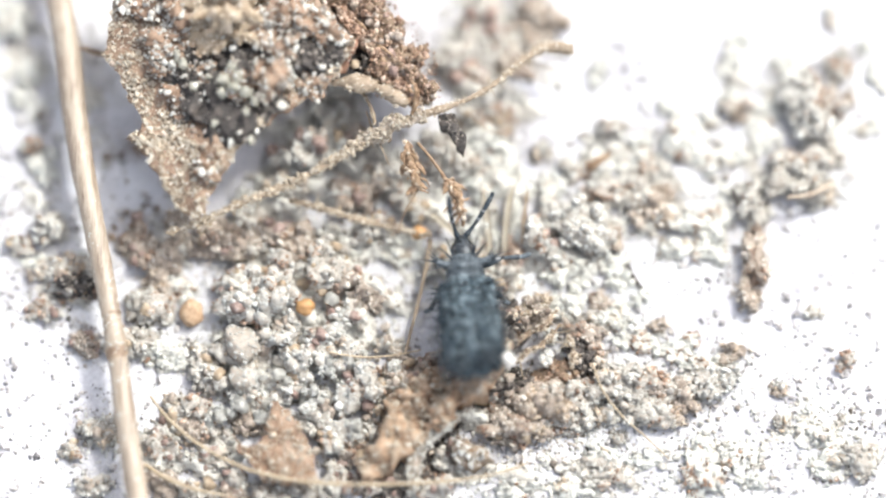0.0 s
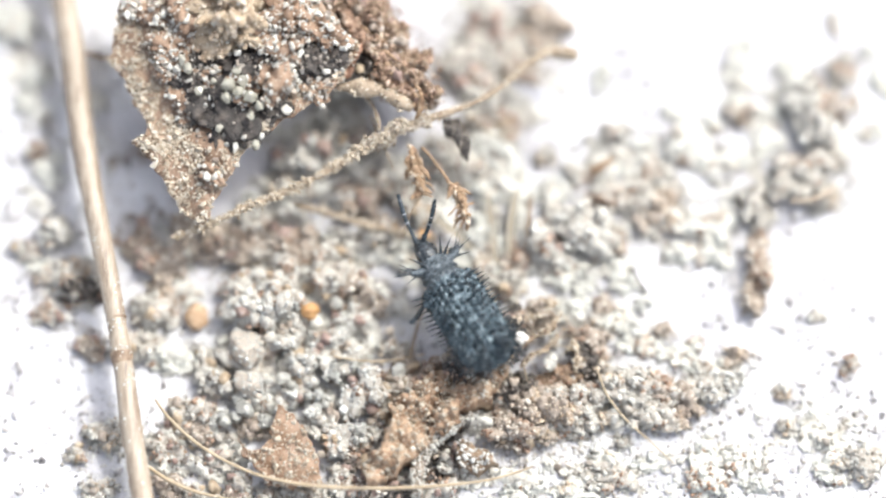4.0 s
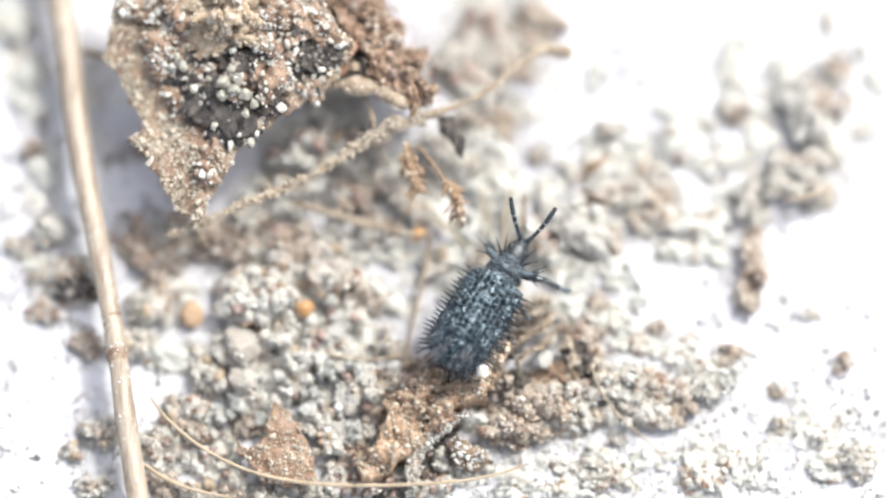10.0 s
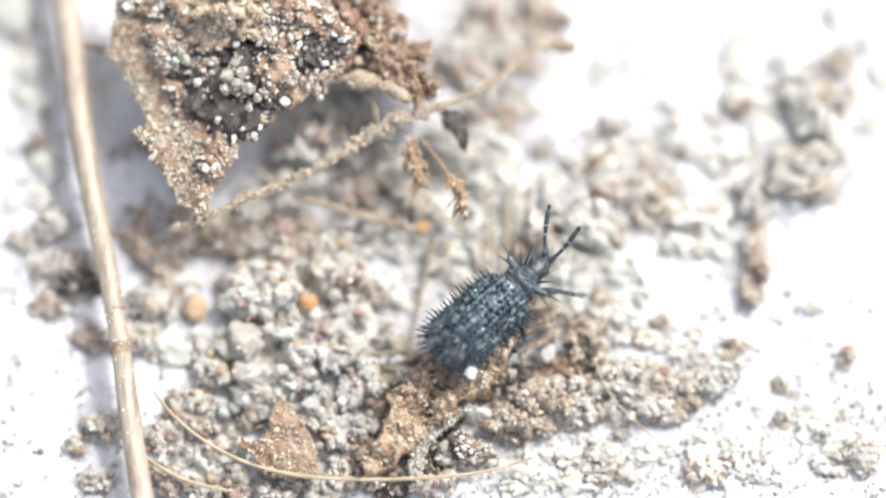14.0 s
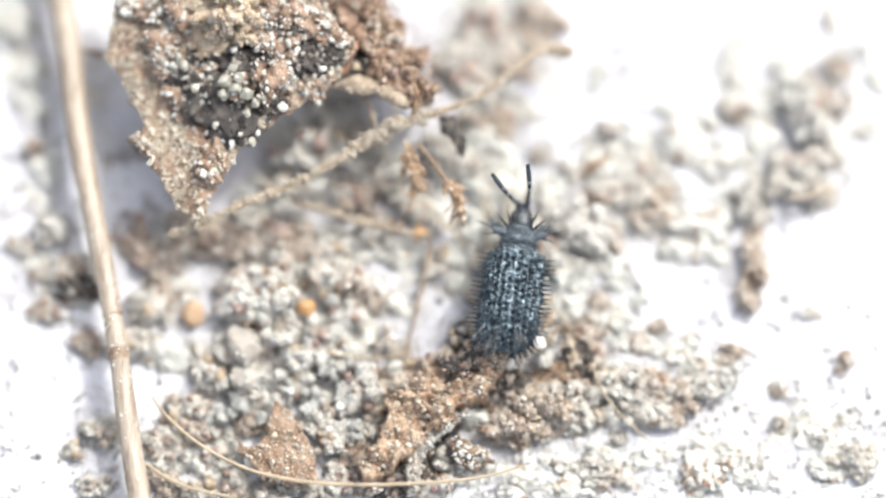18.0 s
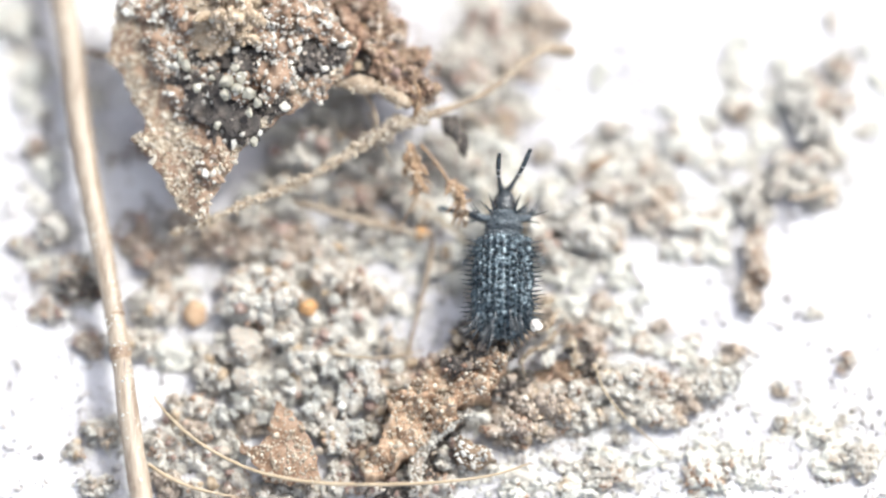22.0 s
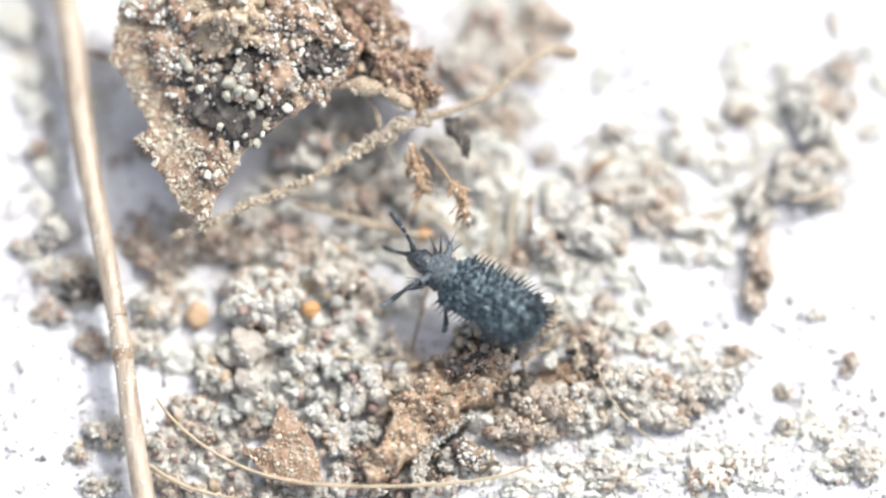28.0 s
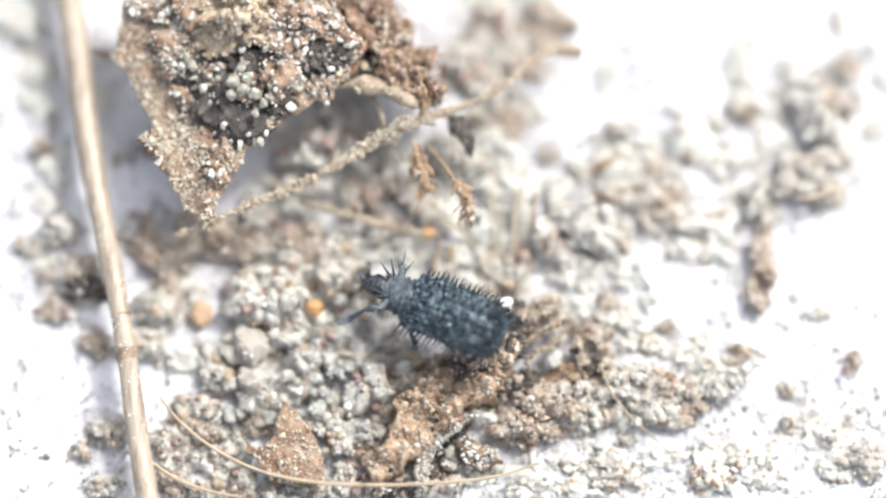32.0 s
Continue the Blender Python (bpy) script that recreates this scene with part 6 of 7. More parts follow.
    walk(antenna_left, [
        (0, pose(-0.000100, 0.002000, 0.000200, 67.2, -0.0, 16.7)),
        (0.5, pose(-0.000100, 0.002000, 0.000200, 25.1, -1.6, 67.8)),
        (1, pose(-0.000100, 0.002000, 0.000200, 64.7, -10.8, -20.7)),
        (1.5, pose(-0.000100, 0.002000, 0.000200, -46.8, -11.7, -1.9)),
        (2, pose(-0.000100, 0.002000, 0.000200, 25.1, -4.5, 63.7)),
        (2.5, pose(-0.000100, 0.002000, 0.000200, 46.3, -7.4, 46.9)),
        (3, pose(-0.000100, 0.002000, 0.000200, 57.6, -9.9, 19.4)),
        (3.5, pose(-0.000100, 0.002000, 0.000200, 36.9, -9.3, -15.7)),
        (5.5, pose(-0.000100, 0.002000, 0.000200, 40.8, -2.3, 27.4)),
        (6, pose(-0.000100, 0.002000, 0.000200, 49.3, -0.0, -16.9)),
        (6.5, pose(-0.000100, 0.002000, 0.000200, 51.7, 0.0, -31.1)),
        (7, pose(-0.000100, 0.002000, 0.000200, 40.3, -0.0, 14.3)),
        (7.5, pose(-0.000100, 0.002000, 0.000200, 35.0, -0.0, 32.0)),
        (8, pose(-0.000100, 0.002000, 0.000200, 46.7, -0.0, 3.4)),
        (8.5, pose(-0.000100, 0.002000, 0.000200, 66.2, -0.0, -22.7)),
        (9, pose(-0.000100, 0.002000, 0.000200, 35.6, -0.0, -5.7)),
        (9.5, pose(-0.000100, 0.002000, 0.000200, 54.1, 0.0, 60.7)),
        (10, pose(-0.000100, 0.002000, 0.000200, 54.0, -0.0, 60.3)),
        (10.5, pose(-0.000100, 0.002000, 0.000200, 46.1, -0.0, 70.6)),
        (11, pose(-0.000100, 0.002000, 0.000200, 52.0, -0.0, 65.8)),
        (11.5, pose(-0.000100, 0.002000, 0.000200, 65.6, -0.0, -18.3)),
        (12, pose(-0.000100, 0.002000, 0.000200, 66.9, -0.0, -19.0)),
        (12.5, pose(-0.000100, 0.002000, 0.000200, 53.0, -0.0, -32.0)),
        (13, pose(-0.000100, 0.002000, 0.000200, 38.5, -0.0, -22.9)),
        (13.5, pose(-0.000100, 0.002000, 0.000200, 64.2, 0.0, 11.0)),
        (14, pose(-0.000100, 0.002000, 0.000200, 33.9, 0.0, 45.5)),
        (14.5, pose(-0.000100, 0.002000, 0.000200, 31.6, -0.0, 45.1)),
        (16.5, pose(-0.000100, 0.002000, 0.000200, 34.7, -0.0, -9.4)),
        (17, pose(-0.000100, 0.002000, 0.000200, 58.2, -0.0, 22.9)),
        (17.5, pose(-0.000100, 0.002000, 0.000200, 38.3, -0.0, 16.8)),
        (18, pose(-0.000100, 0.002000, 0.000200, 50.7, 0.0, 65.6)),
        (18.5, pose(-0.000100, 0.002000, 0.000200, 56.5, -0.0, 52.7)),
        (19, pose(-0.000100, 0.002000, 0.000200, 42.1, 0.0, 53.2)),
        (19.5, pose(-0.000100, 0.002000, 0.000200, 53.9, 0.0, 44.7)),
        (20, pose(-0.000100, 0.002000, 0.000200, 50.0, -0.0, 48.5)),
        (20.5, pose(-0.000100, 0.002000, 0.000200, 58.9, 0.0, 24.0)),
        (21, pose(-0.000100, 0.002000, 0.000200, 62.4, -0.0, 39.9)),
        (21.5, pose(-0.000100, 0.002000, 0.000200, 63.3, 0.0, 1.3)),
        (22, pose(-0.000100, 0.002000, 0.000200, 66.3, -0.0, 7.1)),
        (22.5, pose(-0.000100, 0.002000, 0.000200, 55.9, -0.0, 55.3)),
        (23, pose(-0.000100, 0.002000, 0.000200, 48.9, -0.0, 55.0)),
        (23.5, pose(-0.000100, 0.002000, 0.000200, 63.4, -6.2, 24.1)),
        (24, pose(-0.000100, 0.002000, 0.000200, 63.7, -11.1, -39.4)),
        (24.5, pose(-0.000100, 0.002000, 0.000200, -65.2, -11.6, 20.8)),
        (25, pose(-0.000100, 0.002000, 0.000200, 45.6, -10.1, 40.0)),
        (25.5, pose(-0.000100, 0.002000, 0.000200, 47.6, -11.9, 26.4)),
        (27.5, pose(-0.000100, 0.002000, 0.000200, 52.5, -8.6, 43.3)),
        (28, pose(-0.000100, 0.002000, 0.000200, -39.7, -9.3, -7.6)),
        (28.5, pose(-0.000100, 0.002000, 0.000200, -50.7, -5.8, -4.3)),
        (29, pose(-0.000100, 0.002000, 0.000200, 21.4, -0.5, 74.9)),
        (29.5, pose(-0.000100, 0.002000, 0.000200, -40.3, -1.2, -14.9)),
        (30, pose(-0.000100, 0.002000, 0.000200, -40.3, -0.0, -30.4)),
        (30.5, pose(-0.000100, 0.002000, 0.000200, -35.7, -0.0, -28.9)),
        (31, pose(-0.000100, 0.002000, 0.000200, -45.8, -0.0, -48.2)),
        (31.5, pose(-0.000100, 0.002000, 0.000200, -40.0, -0.0, -30.1)),
        (32, pose(-0.000100, 0.002000, 0.000200, -45.6, -0.0, -49.8))])
    walk(antenna_right, [
        (0, pose(0.000100, 0.002000, 0.000200, 33.5, -0.0, -46.7)),
        (0.5, pose(0.000100, 0.002000, 0.000200, 67.5, -4.0, -33.7)),
        (1, pose(0.000100, 0.002000, 0.000200, 51.5, -10.9, -19.5)),
        (1.5, pose(0.000100, 0.002000, 0.000200, 53.1, -11.4, -15.3)),
        (2, pose(0.000100, 0.002000, 0.000200, 54.3, -12.0, -12.5)),
        (2.5, pose(0.000100, 0.002000, 0.000200, 53.8, -9.6, -34.4)),
        (3, pose(0.000100, 0.002000, 0.000200, -29.7, -9.0, -31.9)),
        (3.5, pose(0.000100, 0.002000, 0.000200, 55.3, -4.3, -68.4)),
        (5.5, pose(0.000100, 0.002000, 0.000200, 67.6, -2.6, 7.0)),
        (6, pose(0.000100, 0.002000, 0.000200, 27.9, -0.0, -70.6)),
        (6.5, pose(0.000100, 0.002000, 0.000200, 43.2, 0.0, -66.5)),
        (7, pose(0.000100, 0.002000, 0.000200, -43.7, -0.0, -11.1)),
        (7.5, pose(0.000100, 0.002000, 0.000200, 63.9, -0.0, -32.7)),
        (8, pose(0.000100, 0.002000, 0.000200, 34.9, -0.0, -70.5)),
        (8.5, pose(0.000100, 0.002000, 0.000200, 29.7, -0.0, -68.8)),
        (9, pose(0.000100, 0.002000, 0.000200, -51.5, -0.0, -21.0)),
        (9.5, pose(0.000100, 0.002000, 0.000200, 30.4, 0.0, -28.4)),
        (10, pose(0.000100, 0.002000, 0.000200, 53.2, -0.0, -17.7)),
        (10.5, pose(0.000100, 0.002000, 0.000200, 54.5, -0.0, 2.3)),
        (11, pose(0.000100, 0.002000, 0.000200, 66.2, -0.0, 17.4)),
        (11.5, pose(0.000100, 0.002000, 0.000200, 25.7, -0.0, -48.5)),
        (12, pose(0.000100, 0.002000, 0.000200, 35.3, -0.0, -67.6)),
        (12.5, pose(0.000100, 0.002000, 0.000200, 32.9, 0.0, -68.1)),
        (13, pose(0.000100, 0.002000, 0.000200, 6.3, -0.0, -70.1)),
        (13.5, pose(0.000100, 0.002000, 0.000200, 31.1, 0.0, -22.7)),
        (14, pose(0.000100, 0.002000, 0.000200, 51.3, 0.0, -0.8)),
        (14.5, pose(0.000100, 0.002000, 0.000200, 38.3, -0.0, -2.4)),
        (16.5, pose(0.000100, 0.002000, 0.000200, 25.3, -0.0, -52.0)),
        (17, pose(0.000100, 0.002000, 0.000200, 59.2, -0.0, -35.2)),
        (17.5, pose(0.000100, 0.002000, 0.000200, 58.4, 0.0, -40.1)),
        (18, pose(0.000100, 0.002000, 0.000200, 58.4, -0.0, 7.7)),
        (18.5, pose(0.000100, 0.002000, 0.000200, 37.0, -0.0, 6.0)),
        (19, pose(0.000100, 0.002000, 0.000200, 43.1, 0.0, 3.9)),
        (19.5, pose(0.000100, 0.002000, 0.000200, 62.6, -0.0, -7.9)),
        (20, pose(0.000100, 0.002000, 0.000200, 60.4, 0.0, -42.6)),
        (20.5, pose(0.000100, 0.002000, 0.000200, 51.9, 0.0, -61.3)),
        (21, pose(0.000100, 0.002000, 0.000200, 49.9, -0.0, -9.1)),
        (21.5, pose(0.000100, 0.002000, 0.000200, 36.9, -0.0, -44.1)),
        (22, pose(0.000100, 0.002000, 0.000200, 45.8, -0.0, -34.9)),
        (22.5, pose(0.000100, 0.002000, 0.000200, 54.8, -0.0, -12.8)),
        (23, pose(0.000100, 0.002000, 0.000200, 64.5, -0.0, -26.1)),
        (23.5, pose(0.000100, 0.002000, 0.000200, 50.9, -2.7, -66.6)),
        (24, pose(0.000100, 0.002000, 0.000200, 58.8, -5.8, -67.2)),
        (24.5, pose(0.000100, 0.002000, 0.000200, 52.3, -12.2, -12.9)),
        (25, pose(0.000100, 0.002000, 0.000200, 30.7, -13.6, -12.4)),
        (25.5, pose(0.000100, 0.002000, 0.000200, 50.2, -13.6, -20.2)),
        (27.5, pose(0.000100, 0.002000, 0.000200, 63.2, -11.3, 15.9)),
        (28, pose(0.000100, 0.002000, 0.000200, 59.9, -9.3, -7.5)),
        (28.5, pose(0.000100, 0.002000, 0.000200, -29.8, -4.3, -38.2)),
        (29, pose(0.000100, 0.002000, 0.000200, 63.5, -1.4, 36.9)),
        (29.5, pose(0.000100, 0.002000, 0.000200, 38.6, -1.2, -14.5)),
        (30, pose(0.000100, 0.002000, 0.000200, 58.0, 0.0, -47.5)),
        (30.5, pose(0.000100, 0.002000, 0.000200, 50.7, -0.0, 4.3)),
        (31, pose(0.000100, 0.002000, 0.000200, 49.2, -0.0, -59.9)),
        (31.5, pose(0.000100, 0.002000, 0.000200, 58.4, 0.0, -45.9)),
        (32, pose(0.000100, 0.002000, 0.000200, -44.8, 0.0, -57.1))])
    walk(front_leg_left, [
        (0, pose(-0.000420, 0.001160, -0.000020, 0.0, 32.0, 116.9)),
        (0.5, pose(-0.000420, 0.001160, -0.000020, -5.2, 33.6, 106.5)),
        (1, pose(-0.000420, 0.001160, -0.000020, -13.2, 34.3, 94.6)),
        (1.5, pose(-0.000420, 0.001160, -0.000020, -13.3, 35.7, 100.5)),
        (2, pose(-0.000420, 0.001160, -0.000020, -6.3, 0.4, 144.3)),
        (2.5, pose(-0.000420, 0.001160, -0.000020, -11.3, 38.4, 119.0)),
        (3, pose(-0.000420, 0.001160, -0.000020, -10.8, 37.6, 118.5)),
        (3.5, pose(-0.000420, 0.001160, -0.000020, -10.2, 36.3, 108.7)),
        (5.5, pose(-0.000420, 0.001160, -0.000020, -2.5, 33.6, 125.2)),
        (6, pose(-0.000420, 0.001160, -0.000020, 0.0, -10.0, 156.2)),
        (6.5, pose(-0.000420, 0.001160, -0.000020, 0.0, 32.0, 128.9)),
        (7, pose(-0.000420, 0.001160, -0.000020, 0.0, 32.0, 120.4)),
        (7.5, pose(-0.000420, 0.001160, -0.000020, 0.0, 32.0, 105.8)),
        (8, pose(-0.000420, 0.001160, -0.000020, 0.0, 32.0, 112.1)),
        (8.5, pose(-0.000420, 0.001160, -0.000020, 0.0, 32.0, 127.5)),
        (9, pose(-0.000420, 0.001160, -0.000020, 0.0, 32.0, 133.7)),
        (9.5, pose(-0.000420, 0.001160, -0.000020, 0.0, 32.0, 133.5)),
        (10, pose(-0.000420, 0.001160, -0.000020, 0.0, 32.0, 124.9)),
        (10.5, pose(-0.000420, 0.001160, -0.000020, 0.0, 32.0, 117.3)),
        (11, pose(-0.000420, 0.001160, -0.000020, 0.0, 32.0, 112.7)),
        (11.5, pose(-0.000420, 0.001160, -0.000020, 0.0, 32.0, 112.4)),
        (12, pose(-0.000420, 0.001160, -0.000020, 0.0, 32.0, 127.2)),
        (12.5, pose(-0.000420, 0.001160, -0.000020, 0.0, 32.0, 131.6)),
        (13, pose(-0.000420, 0.001160, -0.000020, 0.0, 32.0, 122.8)),
        (13.5, pose(-0.000420, 0.001160, -0.000020, 0.0, 32.0, 116.1)),
        (14, pose(-0.000420, 0.001160, -0.000020, 0.0, 32.0, 108.9)),
        (14.5, pose(-0.000420, 0.001160, -0.000020, 0.0, 32.0, 110.3)),
        (16.5, pose(-0.000420, 0.001160, -0.000020, 0.0, 32.0, 125.4)),
        (17, pose(-0.000420, 0.001160, -0.000020, 0.0, -10.0, 143.6)),
        (17.5, pose(-0.000420, 0.001160, -0.000020, 0.0, 32.0, 115.4)),
        (18, pose(-0.000420, 0.001160, -0.000020, 0.0, 32.0, 116.0)),
        (18.5, pose(-0.000420, 0.001160, -0.000020, 0.0, 32.0, 121.7)),
        (19, pose(-0.000420, 0.001160, -0.000020, 0.0, 32.0, 133.2)),
        (19.5, pose(-0.000420, 0.001160, -0.000020, 0.0, 32.0, 130.8)),
        (20, pose(-0.000420, 0.001160, -0.000020, 0.0, -10.0, 169.5)),
        (20.5, pose(-0.000420, 0.001160, -0.000020, 0.0, 32.0, 117.6)),
        (21, pose(-0.000420, 0.001160, -0.000020, 0.0, -10.0, 173.8)),
        (21.5, pose(-0.000420, 0.001160, -0.000020, 0.0, 32.0, 107.4)),
        (22, pose(-0.000420, 0.001160, -0.000020, 0.0, -10.0, 160.9)),
        (22.5, pose(-0.000420, 0.001160, -0.000020, 0.0, 32.0, 111.6)),
        (23, pose(-0.000420, 0.001160, -0.000020, 0.0, -10.0, 144.5)),
        (23.5, pose(-0.000420, 0.001160, -0.000020, -6.9, 35.7, 120.9)),
        (24, pose(-0.000420, 0.001160, -0.000020, -7.0, 2.1, 148.7)),
        (24.5, pose(-0.000420, 0.001160, -0.000020, -13.1, 38.4, 116.0)),
        (25, pose(-0.000420, 0.001160, -0.000020, -5.7, 2.6, 152.3)),
        (25.5, pose(-0.000420, 0.001160, -0.000020, -16.4, 35.2, 92.3)),
        (27.5, pose(-0.000420, 0.001160, -0.000020, -13.4, 36.0, 105.3)),
        (28, pose(-0.000420, 0.001160, -0.000020, -5.5, -2.3, 147.7)),
        (28.5, pose(-0.000420, 0.001160, -0.000020, -6.8, 33.5, 107.4)),
        (29, pose(-0.000420, 0.001160, -0.000020, -1.5, -9.2, 121.8)),
        (29.5, pose(-0.000420, 0.001160, -0.000020, -1.2, 32.7, 128.1)),
        (30, pose(-0.000420, 0.001160, -0.000020, 0.0, -10.0, 132.1)),
        (30.5, pose(-0.000420, 0.001160, -0.000020, 0.0, 32.0, 132.6)),
        (31, pose(-0.000420, 0.001160, -0.000020, 0.0, -10.0, 152.7)),
        (31.5, pose(-0.000420, 0.001160, -0.000020, 0.0, 32.0, 112.5)),
        (32, pose(-0.000420, 0.001160, -0.000020, 0.0, -10.0, 128.7))])
    walk(front_leg_right, [
        (0, pose(0.000420, 0.001160, -0.000020, 0.0, -10.0, 12.9)),
        (0.5, pose(0.000420, 0.001160, -0.000020, -5.0, 30.1, 62.8)),
        (1, pose(0.000420, 0.001160, -0.000020, -12.2, 28.1, 63.3)),
        (1.5, pose(0.000420, 0.001160, -0.000020, -12.0, 26.7, 56.5)),
        (2, pose(0.000420, 0.001160, -0.000020, -11.1, 24.8, 46.2)),
        (2.5, pose(0.000420, 0.001160, -0.000020, -9.6, 24.6, 44.0)),
        (3, pose(0.000420, 0.001160, -0.000020, -9.3, 25.4, 48.0)),
        (3.5, pose(0.000420, 0.001160, -0.000020, -9.0, 26.7, 48.4)),
        (5.5, pose(0.000420, 0.001160, -0.000020, -2.4, 30.4, 49.5)),
        (6, pose(0.000420, 0.001160, -0.000020, 0.0, -10.0, -0.7)),
        (6.5, pose(0.000420, 0.001160, -0.000020, 0.0, 32.0, 51.5)),
        (7, pose(0.000420, 0.001160, -0.000020, 0.0, -10.0, -5.3)),
        (7.5, pose(0.000420, 0.001160, -0.000020, 0.0, 32.0, 73.4)),
        (8, pose(0.000420, 0.001160, -0.000020, 0.0, 32.0, 65.9)),
        (8.5, pose(0.000420, 0.001160, -0.000020, 0.0, 32.0, 56.3)),
        (9, pose(0.000420, 0.001160, -0.000020, 0.0, -10.0, 37.5)),
        (9.5, pose(0.000420, 0.001160, -0.000020, 0.0, 32.0, 54.9)),
        (10, pose(0.000420, 0.001160, -0.000020, 0.0, -10.0, 16.0)),
        (10.5, pose(0.000420, 0.001160, -0.000020, 0.0, 32.0, 72.9)),
        (11, pose(0.000420, 0.001160, -0.000020, 0.0, -10.0, 34.3)),
        (11.5, pose(0.000420, 0.001160, -0.000020, 0.0, 32.0, 75.6)),
        (12, pose(0.000420, 0.001160, -0.000020, 0.0, -10.0, 9.9)),
        (12.5, pose(0.000420, 0.001160, -0.000020, 0.0, 32.0, 51.8)),
        (13, pose(0.000420, 0.001160, -0.000020, 0.0, -10.0, 8.6)),
        (13.5, pose(0.000420, 0.001160, -0.000020, 0.0, 32.0, 68.7)),
        (14, pose(0.000420, 0.001160, -0.000020, 0.0, -10.0, 46.7)),
        (14.5, pose(0.000420, 0.001160, -0.000020, 0.0, 32.0, 74.1)),
        (16.5, pose(0.000420, 0.001160, -0.000020, 0.0, 32.0, 52.8)),
        (17, pose(0.000420, 0.001160, -0.000020, 0.0, 32.0, 72.5)),
        (17.5, pose(0.000420, 0.001160, -0.000020, 0.0, 32.0, 83.2)),
        (18, pose(0.000420, 0.001160, -0.000020, 0.0, 32.0, 74.2)),
        (18.5, pose(0.000420, 0.001160, -0.000020, 0.0, 32.0, 66.7)),
        (19, pose(0.000420, 0.001160, -0.000020, 0.0, 32.0, 58.0)),
        (19.5, pose(0.000420, 0.001160, -0.000020, 0.0, 32.0, 50.8)),
        (20, pose(0.000420, 0.001160, -0.000020, 0.0, 32.0, 52.7)),
        (20.5, pose(0.000420, 0.001160, -0.000020, 0.0, 32.0, 58.4)),
        (21, pose(0.000420, 0.001160, -0.000020, 0.0, 32.0, 70.5)),
        (21.5, pose(0.000420, 0.001160, -0.000020, 0.0, 32.0, 73.8)),
        (22, pose(0.000420, 0.001160, -0.000020, 0.0, 32.0, 74.0)),
        (22.5, pose(0.000420, 0.001160, -0.000020, 0.0, 32.0, 71.6)),
        (23, pose(0.000420, 0.001160, -0.000020, 0.0, 32.0, 68.5)),
        (23.5, pose(0.000420, 0.001160, -0.000020, -6.2, 27.8, 50.4)),
        (24, pose(0.000420, 0.001160, -0.000020, -11.5, 22.5, 43.1)),
        (24.5, pose(0.000420, 0.001160, -0.000020, -11.7, 25.0, 51.7)),
        (25, pose(0.000420, 0.001160, -0.000020, -15.0, 27.5, 63.7)),
        (25.5, pose(0.000420, 0.001160, -0.000020, -15.0, 27.0, 59.2)),
        (27.5, pose(0.000420, 0.001160, -0.000020, -11.9, 26.3, 57.8)),
        (28, pose(0.000420, 0.001160, -0.000020, -10.1, 28.4, 68.1)),
        (28.5, pose(0.000420, 0.001160, -0.000020, -6.5, 30.1, 74.1)),
        (29, pose(0.000420, 0.001160, -0.000020, -1.6, 31.1, 60.3)),
        (29.5, pose(0.000420, 0.001160, -0.000020, -1.2, 31.3, 60.2)),
        (30, pose(0.000420, 0.001160, -0.000020, 0.0, 32.0, 53.5)),
        (30.5, pose(0.000420, 0.001160, -0.000020, 0.0, 32.0, 52.8)),
        (31, pose(0.000420, 0.001160, -0.000020, 0.0, 32.0, 61.4)),
        (31.5, pose(0.000420, 0.001160, -0.000020, 0.0, 32.0, 74.5)),
        (32, pose(0.000420, 0.001160, -0.000020, 0.0, 32.0, 78.6))])
